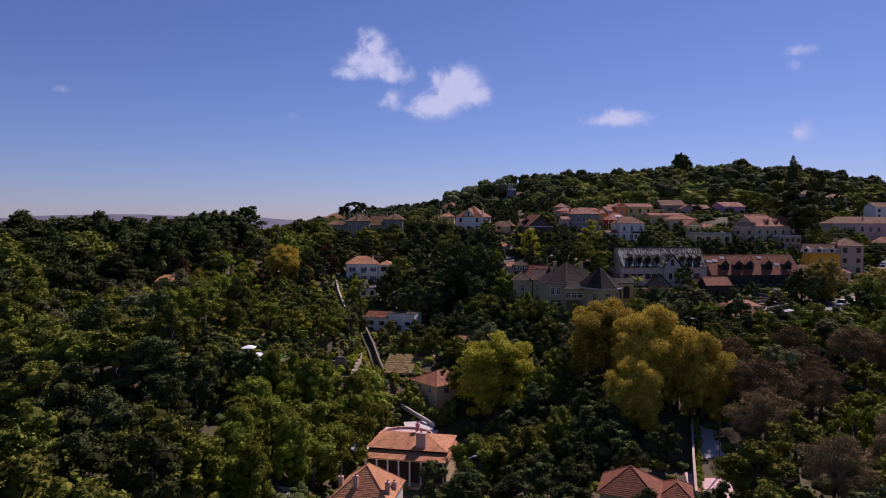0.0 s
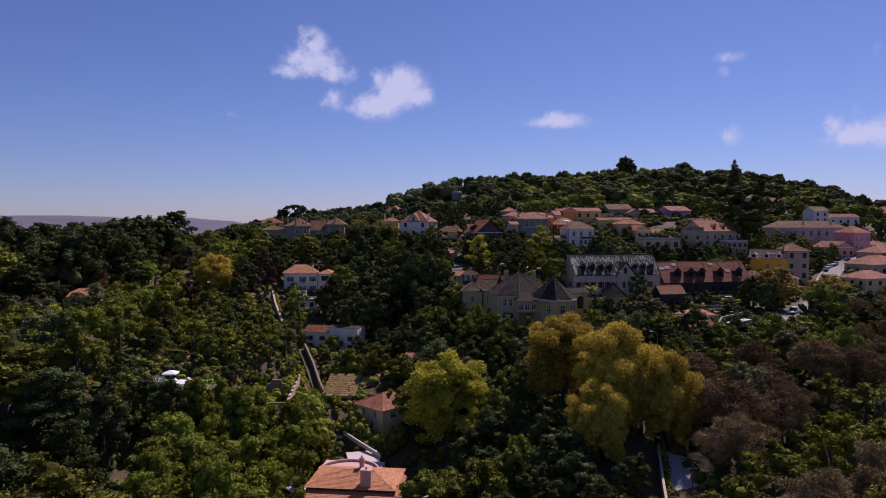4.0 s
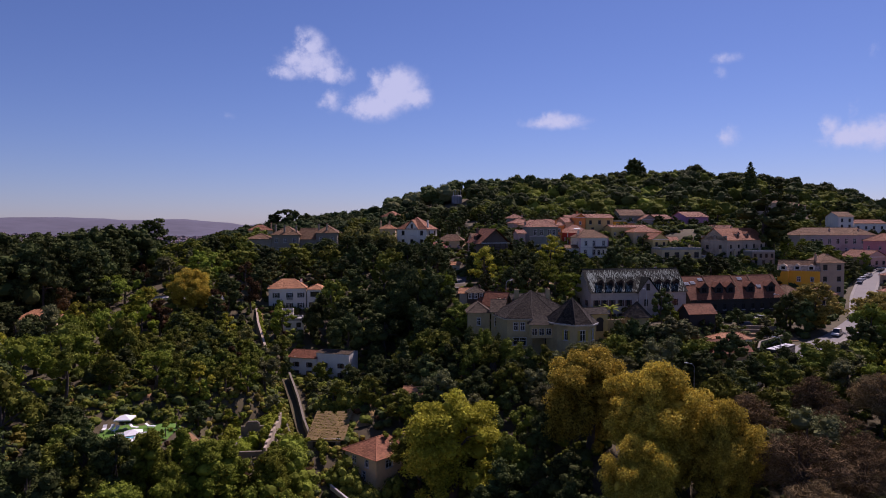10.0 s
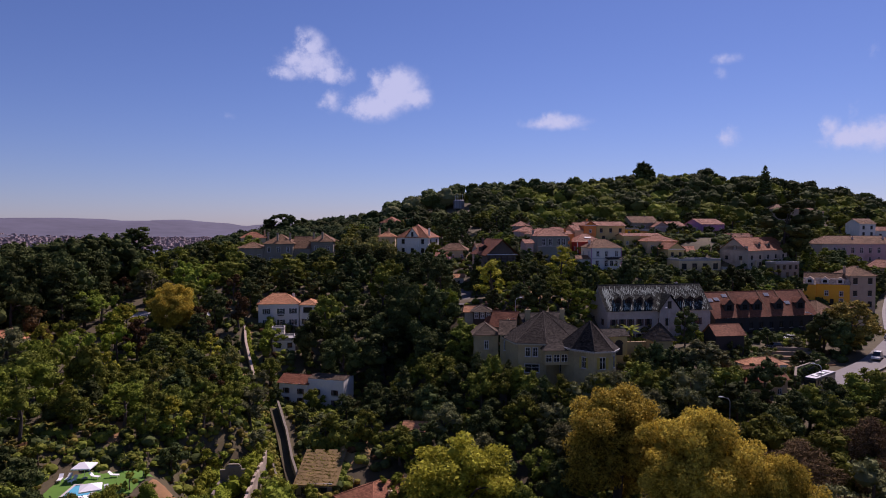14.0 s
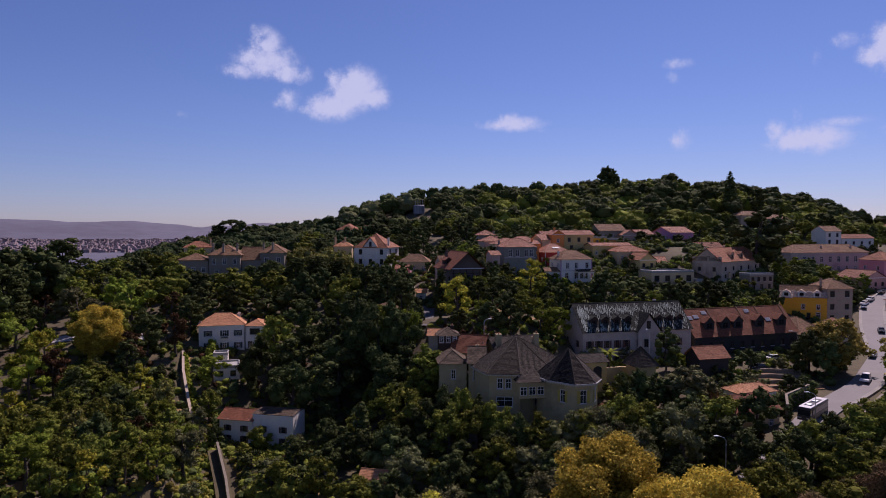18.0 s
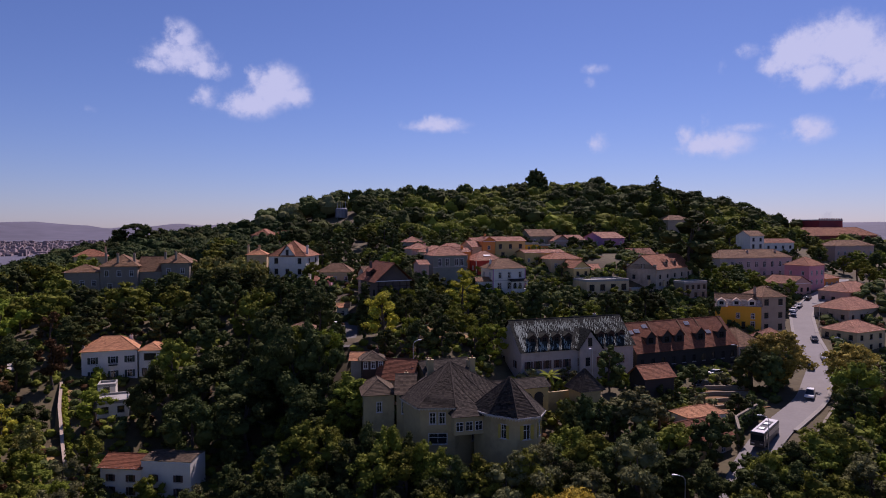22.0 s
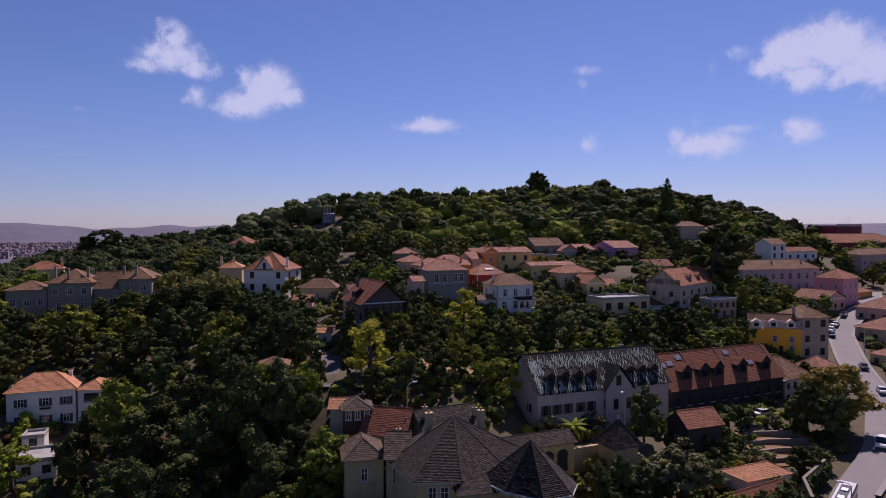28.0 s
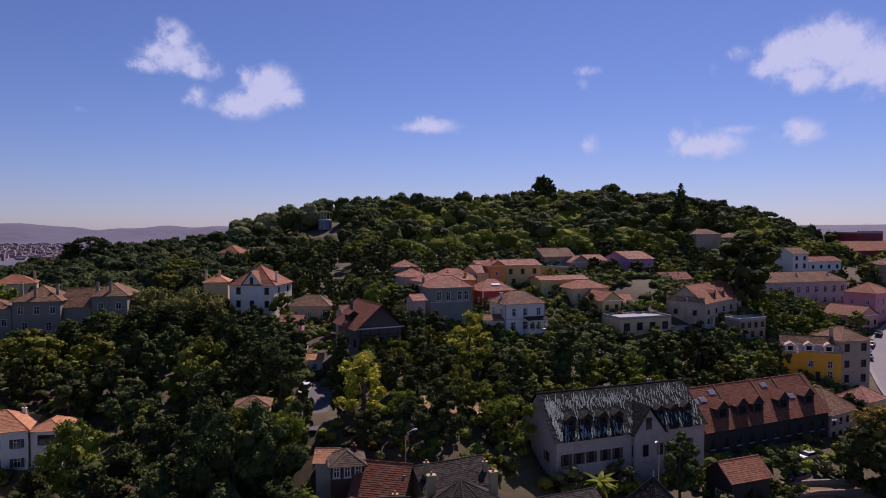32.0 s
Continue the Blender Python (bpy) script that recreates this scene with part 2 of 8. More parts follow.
METAL = material("galvanised_metal", (0.5, 0.51, 0.53), 0.4, 0.12, 1, metal=0.7)
RUST = material("weathered_steel", (0.13, 0.13, 0.135), 0.75, 0.2, 2, spec=0.2)
TANK = material("grey_tank_cladding", (0.26, 0.27, 0.29), 0.8, 0.2, 2, stain=0.4, spec=0.2)
ASPHALT = material("pale_worn_asphalt", (0.18, 0.168, 0.16), 0.85, 0.16, 2, 0.004, stain=0.1, stain_size=0.2)
ASPHALT_OLD = material("old_grey_asphalt", (0.10, 0.095, 0.088), 0.9, 0.2, 2, 0.004, stain=0.25, stain_size=0.3)
PAVE = material("limestone_paving", (0.50, 0.46, 0.42), 0.85, 0.14, 1, 0.004, stain=0.25)
PAVE_PINK = material("pink_terrace_paving", (0.55, 0.37, 0.34), 0.85, 0.14, 1, 0.004, stain=0.25)
KERB = material("worn_kerb_paving", (0.25, 0.235, 0.21), 0.9, 0.2, 1, 0.004, stain=0.35)
EARTH = material("dry_earth", (0.25, 0.135, 0.05), 0.95, 0.3, 1.5, 0.03, stain=0.3)
DRY_GRASS = material("dry_grass", (0.27, 0.175, 0.06), 0.95, 0.3, 1.0, 0.03, stain=0.35)
LAWN = material("mown_lawn", (0.085, 0.19, 0.010), 0.9, 0.2, 1.0, 0.01)
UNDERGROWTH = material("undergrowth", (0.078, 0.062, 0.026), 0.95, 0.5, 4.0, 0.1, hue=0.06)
# bluish violet: aerial haze put into the colour of the plain and ridge
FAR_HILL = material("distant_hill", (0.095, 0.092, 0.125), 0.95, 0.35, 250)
POOL = material("pool_water", (0.12, 0.45, 0.62), 0.06, 0.08, 1, 0.01)
CANVAS = material("white_canvas", (0.82, 0.82, 0.82), 0.7, 0.06, 1)
BARK = material("bark", (0.085, 0.065, 0.05), 0.95, 0.3, 0.5, 0.03)
LEAF_DARK = leaf_material("dark_evergreen_leaves", (0.070, 0.087, 0.026), sheer=0.12)
LEAF_RIDGE = leaf_material("holm_oak_leaves", (0.036, 0.047, 0.015), sheer=0.08)
LEAF_MID = leaf_material("green_leaves", (0.15, 0.166, 0.024), sheer=0.18)
LEAF_LIGHT = leaf_material("bright_green_leaves", (0.175, 0.205, 0.022), sheer=0.2)
LEAF_LIME = leaf_material("lime_leaves", (0.21, 0.24, 0.02), sheer=0.26)
LEAF_OLIVE = leaf_material("olive_grey_leaves", (0.145, 0.148, 0.06), sheer=0.16)
LEAF_YELLOW = leaf_material("yellow_green_autumn_leaves", (0.38, 0.36, 0.03), 0.4, 0.015, 0.26, 0.08)
LEAF_GOLD = leaf_material("golden_brown_autumn_leaves", (0.56, 0.44, 0.05), 0.5, 0.012, 0.22, 0.08)
LEAF_BRONZE = leaf_material("bronze_olive_leaves", (0.33, 0.275, 0.06), 0.45, 0.03, 0.2)
LEAF_STRAW = leaf_material("straw_green_leaves", (0.24, 0.235, 0.06), 0.3, 0.02, 0.2)
LEAF_WEED = leaf_material("dry_yellowing_weeds", (0.21, 0.18, 0.035), 0.5, 0.03, 0.2)
LEAF_RUST = leaf_material("rust_brown_leaves", (0.10, 0.06, 0.024), 0.35, 0.03, 0.14)
TWIG = leaf_material("bare_brown_twigs", (0.20, 0.145, 0.07), 0.4, 0.02, 0.03, 0.0)
PAINT_SILVER = material("silver_car_paint", (0.6, 0.61, 0.63), 0.3, 0.05, 1, metal=0.5)
PAINT_WHITE = material("white_car_paint", (0.8, 0.8, 0.8), 0.3, 0.04, 1)
PAINT_DARK = material("dark_car_paint", (0.035, 0.04, 0.05), 0.25, 0.1, 1)
PAINT_BLUE = material("blue_grey_car_paint", (0.10, 0.13, 0.20), 0.3, 0.1, 1, metal=0.3)
RUBBER = material("tyre_rubber", (0.02, 0.02, 0.02), 0.9, 0.1, 1)
LAMP_GLASS = material("lamp_glass", (0.75, 0.75, 0.72), 0.3, 0.05, 1)
FAR_WALL = material("far_town_walls", (0.27, 0.205, 0.20), 0.9, 0.3, 60, island=0.3)

# ---- geometry helpers ----


def mesh_of(verts, faces, mat, smooth=False):
    me = bpy.data.meshes.new("mesh")
    me.from_pydata([tuple(v) for v in verts], [], faces)
    me.materials.append(mat)
    if smooth:
        me.shade_smooth()
    me.update()
    return me


class Mesher:
    """Collects boxes, prisms and quads into one mesh."""

    def __init__(self):
        self.v, self.f = [], []

    def quad(self, *p):
        k = len(self.v)
        self.v += [tuple(q) for q in p]
        self.f.append(tuple(range(k, k + len(p))))

    def box(self, x0, y0, z0, x1, y1, z1, m=None, bevel=0.0):
        b = bevel
        ring = lambda x0, y0, x1, y1, z: [(x0, y0, z), (x1, y0, z), (x1, y1, z), (x0, y1, z)]
        levels = [ring(x0, y0, x1, y1, z0), ring(x0, y0, x1, y1, z1 - b)]
        if b:
            levels.append(ring(x0 + b, y0 + b, x1 - b, y1 - b, z1))
        k = len(self.v)
        for lev in levels:
            self.v += [tuple(m @ Vector(p)) if m else p for p in lev]
        for i in range(len(levels) - 1):
            for j in range(4):
                a, c = k + 4 * i + j, k + 4 * i + (j + 1) % 4
                self.f.append((a, c, c + 4, a + 4))
        self.f.append((k + 3, k + 2, k + 1, k))
        t = k + 4 * (len(levels) - 1)
        self.f.append((t, t + 1, t + 2, t + 3))

    def tube(self, path, radii, sides=7):
        """A closed tapered tube along a list of points."""
        k = len(self.v)
        pts = [Vector(p) for p in path]
        for i, p in enumerate(pts):
            d = (pts[min(i + 1, len(pts) - 1)] - pts[max(i - 1, 0)]).normalized()
            u = d.cross(Vector((0.31, 0.17, 0.93)))
            if u.length < 0.05:
                u = d.cross(Vector((1, 0, 0)))
            u.normalize()
            w = d.cross(u)
            for s in range(sides):
                a = 2 * math.pi * s / sides
                self.v.append(tuple(p + (u * math.cos(a) + w * math.sin(a)) * radii[i]))
        for i in range(len(pts) - 1):
            for s in range(sides):
                a, b = k + i * sides + s, k + i * sides + (s + 1) % sides
                self.f.append((a, b, b + sides, a + sides))
        self.f.append(tuple(range(k + sides - 1, k - 1, -1)))
        self.f.append(tuple(range(k + (len(pts) - 1) * sides, k + len(pts) * sides)))

    def mesh(self, mat, smooth=False):
        return mesh_of(self.v, self.f, mat, smooth)


def part(name, data, parent, label="", m=None):
    """A mesh as one part under a thing or under a part."""
    ob = new(name, data)
    ob.parent = parent
    if m is not None:
        ob.matrix_basis = m
    if label:
        ob["label"] = label
    return ob


def thing(name, m, label, category, group="", kind=""):
    ob = new(name)
    ob.empty_display_size = 0.2
    ob.matrix_basis = m
    return tagged(ob, label, category, group, kind)


# ---- ground ----
PLANE = (-79.95, 7.941, 3.023)
HILLS = ((25, 475, 179, 60.5), (-179, 243, 230, 40.2), (323, 470, 136, 34.1), (0, 144, 20, -19.0), (1, 232, 30, -16.7),
         (-5, 424, 61, -11.4), (201, 447, 45, 17.4), (-196, 354, 84, -14.5), (-249, 653, 44, -16.4), (30, 237, 20, 15.4),
         (193, 343, 40, -4.2), (28, -70, 90, 6.8), (102, 470, 40, 9.5), (-9, 329, 22, -10.8), (-146, 456, 22, -7.1),
         (140, 305, 20, 9.7), (232, 267, 23, 12.9), (-2, 35, 28, -7.2), (-92, 549, 49, 4.3), (86, 337, 28, 3.3),
         (412, 458, 57, -3.6), (-62, 163, 20, 5.7), (-168, 252, 36, 15), (44, 508, 30, 8.0), (284, 455, 32, 6.5))
ROAD = ((40, 144, -37.5), (52, 155, -35.2), (66, 167, -33), (80, 176, -31.2), (92, 186.5, -29.3), (106, 196, -27.4), (124.5, 206.5, -25.8), (149, 228, -23.4), (167, 252, -20.2),
        (187, 275, -16.5), (205, 286, -12.8), (224, 296, -10.5), (246, 316, -9))
PADS = ((-45, 156, 9, -32.7), (-8, 128, 16, -51.5), (-25, 172, 8, -41.0), (24, 250, 7, -13.8), (75, 222, 10, -23), (-28, 240, 5, -26.5), (-17, 208, 8, -36.8), (-22.4, 202, 3, -36.6), (-20.5, 195.8, 3, -38.0), (-18.9, 189, 3, -39.2), (-17.8, 184.4, 3, -40.0), (-16, 178, 3, -41.4))


def road_at(x, y):
    """Distance from the road's middle and the road's height there."""
    best, height = 1e9, 0
    for (ax, ay, az), (bx, by, bz) in zip(ROAD, ROAD[1:]):
        dx, dy = bx - ax, by - ay
        s = min(1, max(0, ((x - ax) * dx + (y - ay) * dy) / (dx * dx + dy * dy)))
        d = math.hypot(x - ax - s * dx, y - ay - s * dy)
        if d < best:
            best, height = d, az + s * (bz - az)
    return best, height


def ease(a, b, t):
    t = min(1, max(0, (t - a) / (b - a)))
    return t * t * (3 - 2 * t)


def ground(x, y):
    z = PLANE[0] + PLANE[1] * min(max(x, -260), 430) / 100 + PLANE[2] * min(max(y, -100), 700) / 100
    for gx, gy, s, h in HILLS:
        q = ((x - gx) ** 2 + (y - gy) ** 2) / (2 * s * s)
        if q < 12:
            z += h * math.exp(-q)
    for px, py, r, pz in PADS:
        z += (pz - z) * (1 - ease(r, r + 9, math.hypot(x - px, y - py)))
    far = math.hypot(x - 60, y - 300)
    if far > 420:
        plain = -52 + 5 * math.sin(x / 300) * math.cos(y / 410)
        z += (plain - z) * ease(420, 1300, far)
    if far > 3300:
        z += (84 + 16 * math.sin(x / 330 + 1) + 9 * math.sin(x / 121) + 5 * math.sin(x / 47)) * ease(3300, 4350, far)
    z += 0.5 * noise.noise(Vector((x / 9, y / 9, 0.3)))
    if 30 < x < 260 and 130 < y < 330:
        d, h = road_at(x, y)
        z += (h - 0.3 - z) * (1 - ease(6.5, 15, d))
    return z


def build_ground():
    n = 190
    t = np.linspace(-1, 1, n)
    xs = 60 + 210 * t + 4350 * np.sign(t) * np.abs(t) ** 7
    ys = 290 + 260 * t + 4350 * np.sign(t) * np.abs(t) ** 7
    verts = [(x, y, ground(x, y)) for y in ys for x in xs]
    faces = [(j * n + i, j * n + i + 1, (j + 1) * n + i + 1, (j + 1) * n + i) for j in range(n - 1) for i in range(n - 1)]
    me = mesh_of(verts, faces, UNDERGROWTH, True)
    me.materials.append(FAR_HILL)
    # past 900 m the ground takes the colour that holds the haze
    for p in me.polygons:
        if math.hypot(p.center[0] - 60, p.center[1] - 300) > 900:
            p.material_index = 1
    return tagged(new("ground", me), "wooded hillside ground with undergrowth and dry leaves", "ground", kind="structure")


build_ground()


def ribbon(path, width, mat, lift=0.05, side=0.0):
    """A strip that follows a path of points, with a thickness."""
    m = Mesher()
    pts = [Vector(p) for p in path]
    fine = []
    for a, b in zip(pts, pts[1:]):
        k = max(1, int((b - a).length / 3))
        fine += [a.lerp(b, i / k) for i in range(k)]
    fine.append(pts[-1])
    for _ in range(4):
        fine = [fine[0]] + [(fine[i - 1] + fine[i] * 2 + fine[i + 1]) / 4 for i in range(1, len(fine) - 1)] + [fine[-1]]
    rows = []
    for i, p in enumerate(fine):
        d = fine[min(i + 1, len(fine) - 1)] - fine[max(i - 1, 0)]
        s = Vector((d.y, -d.x, 0)).normalized()
        q = p + s * side + Vector((0, 0, lift))
        rows.append((q - s * width / 2, q + s * width / 2))
    down = Vector((0, 0, -0.6))
    for (a, b), (c, d) in zip(rows, rows[1:]):
        m.quad(a, b, d, c)
        m.quad(a + down, a, c, c + down)
        m.quad(b, b + down, d + down, d)
    return m


tagged(new("road", ribbon(ROAD, 6.0, ASPHALT).mesh(ASPHALT)), "pale worn asphalt street climbing the hill", "road", kind="structure")
UP = ROAD[5:]
tagged(new("pavement", ribbon(UP, 0.9, KERB, 0.17, 3.4).mesh(KERB)), "narrow limestone pavement with a raised kerb", "pavement", kind="structure")
tagged(new("pavement", ribbon(UP[2:], 0.9, KERB, 0.17, -3.4).mesh(KERB)), "narrow limestone pavement below the houses", "pavement", kind="structure")

# ---- trees ----
rng = np.random.default_rng(7)


def reseed(*numbers):
    """Start the random numbers anew for one thing, so that no thing hangs on those built before it."""
    global rng
    rng = np.random.default_rng([int(abs(v) * 10) for v in numbers])


def unit_blob():
    bm = bmesh.new()
    bmesh.ops.create_icosphere(bm, subdivisions=2, radius=1)
    bm.verts.ensure_lookup_table()
    v = np.array([tuple(p.co) for p in bm.verts])
    f = np.array([[q.index for q in t.verts] for t in bm.faces])
    bm.free()
    return v, f


BLOB_V, BLOB_F = unit_blob()


def crown_mesh(clumps, leaves, size, mat, flat=1.0, core=0.72, slim=0.75, long=1.0, jitter=0.6, cores=()):
    """Clumps (x, y, z, radius) of many small leaves round a dense inner mass of the clumps and of larger cores."""
    vs, fs, count = [], [], 0
    for x, y, z, r in (*clumps, *cores):
        jit = 1 + 0.3 * (rng.random((len(BLOB_V), 1)) - 0.5)
        vs.append(BLOB_V * jit * r * core * (1, 1, flat) + (x, y, z))
        fs.append(BLOB_F + count)
        count += len(BLOB_V)
    tri = np.concatenate(fs).tolist()
    quads = []
    for x, y, z, r in clumps:
        n = max(5, int(leaves * 1.15 * r * r))
        d = rng.normal(size=(n, 3))
        d[:, 2] += 0.3
        d /= np.linalg.norm(d, axis=1)[:, None]
        p = d * (r * (0.6 + 0.6 * rng.random((n, 1)))) * (1, 1, flat) + (x, y, z)
        nrm = d + jitter * rng.normal(size=(n, 3))
        nrm /= np.linalg.norm(nrm, axis=1)[:, None]
        u = np.cross(nrm, rng.normal(size=(n, 3)))
        u /= np.linalg.norm(u, axis=1)[:, None]
        w = np.cross(nrm, u)
        s = size * 0.85 * (0.6 + 0.8 * rng.random((n, 1)))
        u, w = u * s * long, w * s * slim
        vs.append(np.stack([p - u, p + u * 0.8 + w, p + u * 0.8 - w], 1).reshape(-1, 3))
        quads.append(np.arange(count, count + 3 * n).reshape(-1, 3))
        count += 3 * n
    return mesh_of(np.concatenate(vs).tolist(), tri + np.concatenate(quads).tolist(), mat)


def limbs_mesh(h, r, clumps, lean=0.0, fork=0.45, every=4):
    """A tapered trunk with limbs out to some of the clumps."""
    m = Mesher()
    top = Vector((lean, lean * 0.4, h * 0.8))
    bend = Vector((lean * 0.2 + 0.03 * h, -0.02 * h, h * 0.35))
    m.tube([(0, 0, -1.5), (0, 0, 0.1), bend, top], [r * 1.5, r * 1.15, r * 0.8, r * 0.15], 8)
    for x, y, z, _ in clumps[::every]:
        start = Vector((0, 0, 0)).lerp(top, fork + 0.25 * rng.random())
        end = Vector((x, y, z))
        mid = start.lerp(end, 0.5) + Vector((0, 0, 0.06 * h))
        m.tube([start, mid, end], [r * 0.4, r * 0.25, r * 0.06], 3)
    return m.mesh(BARK)


def broad_clumps(h, w, n, base=0.3, drape=0.0):
    """A rounded, uneven crown of height h and radius w: large lobes, and the clumps that stand out of each.
    drape: how far the lobes hang down as curtains of creeper."""
    lobes, out = [], []
    lo, hi = h * base, h
    count = max(4, n // 6)
    for i in range(count):
        up = (i + 0.5) / count
        a = i * 2.4 + 0.9 * rng.random()
        k = math.sin(math.pi * min(1, 0.2 + 0.72 * up)) ** 0.55
        r = w * (0.24 + 0.2 * rng.random()) * (0.75 + 0.4 * k)
        rad = max(0.0, w * k * (0.8 + 0.3 * rng.random()) - r) * (0.85 if up > 0.85 else 1.0)
        z = lo + r * 0.6 + (hi - lo - r * 1.4) * up ** 0.8
        lobes.append((rad * math.cos(a), rad * math.sin(a), z, r))
        if drape:
            for j in range(3):
                lobes.append((rad * 1.1 * math.cos(a), rad * 1.1 * math.sin(a), max(lo, z - r * drape * (j + 1)), r * (0.85 - 0.12 * j)))
    per = max(3, round(n / len(lobes)))
    for x, y, z, r in lobes:
        for j in range(per):
            d = rng.normal(size=3)
            d += 0.7 * np.array((x, y, 0.0)) / w + (0, 0, 0.55)
            d /= np.linalg.norm(d)
            far = r * (0.45 + 0.5 * rng.random())
            out.append((x + d[0] * far, y + d[1] * far, z + d[2] * far, r * (0.26 + 0.34 * rng.random())))
    return out, [(x, y, z, r * 0.8) for x, y, z, r in lobes]


def make_tree(name, label, category, kind):
    """One tree of a kind at the origin: trunk and crown; returns it with its height."""
    root = new(name)
    root.empty_display_size = 0.3
    tagged(root, label, category)
    h = kind["h"]
    form = kind["form"]
    reseed(len(label), kind["h"], kind["w"], kind["leaf"] * 10, kind["leaves"])
    cores = ()
    if form == "broad":
        c, cores = broad_clumps(h, kind["w"], kind["n"], kind.get("base", 0.25), kind.get("drape", 0.0))
        flat = 0.85
    elif form == "cedar":
        c = []
        for i in range(kind["n"]):
            up = (i + 0.5) / kind["n"]
            a = i * 2.4 + rng.random()
            rad = kind["w"] * (1.0 - 0.75 * up) * (0.45 + 0.55 * rng.random())
            c.append((rad * math.cos(a), rad * math.sin(a), h * (0.22 + 0.74 * up), kind["w"] * (0.33 - 0.14 * up)))
        flat = 0.38
    elif form == "cone":
        c = []
        for i in range(kind["n"]):
            up = ((i + rng.random()) / kind["n"]) ** 0.9
            a = i * 2.4
            rad = kind["w"] * (1.0 - up) ** 0.85 * (0.5 + 0.4 * rng.random())
            c.append((rad * math.cos(a), rad * math.sin(a), h * (0.1 + 0.88 * up), kind["w"] * (0.4 - 0.28 * up)))
        flat = 0.7
    elif form == "umbrella":
        c = []
        for i in range(kind["n"]):
            a, s = rng.random() * 6.283, math.sqrt(rng.random())
            c.append((s * kind["w"] * math.cos(a), s * kind["w"] * math.sin(a), h * (0.93 - 0.12 * s * s), kind["w"] * 0.26))
        flat = 0.5
    elif form == "column":
        c = []
        for i in range(kind["n"]):
            up = (i + rng.random()) / kind["n"]
            a = i * 2.4
            rad = kind["w"] * 0.4 * math.sin(math.pi * min(1, 0.25 + 0.7 * up))
            c.append((rad * math.cos(a), rad * math.sin(a), h * (0.08 + 0.86 * up), kind["w"] * (0.6 - 0.3 * up)))
        flat = 1.3
    part("trunk", limbs_mesh(h, kind["trunk"], c, kind.get("lean", 0.0), every=kind.get("every", 11)), root, "grey-brown bark trunk with limbs")
    part("crown", crown_mesh(c, kind["leaves"], kind["leaf"], kind["mat"], flat, kind.get("core", 0.72), kind.get("slim", 0.75), kind.get("long", 1.0), kind.get("jitter", 0.6), cores), root)
    return root


def kind_of(form, h, w, n, leaves, leaf, mat, trunk=0.35, **more):
    return dict(form=form, h=h, w=w, n=n, leaves=leaves, leaf=leaf, mat=mat, trunk=trunk, **more)


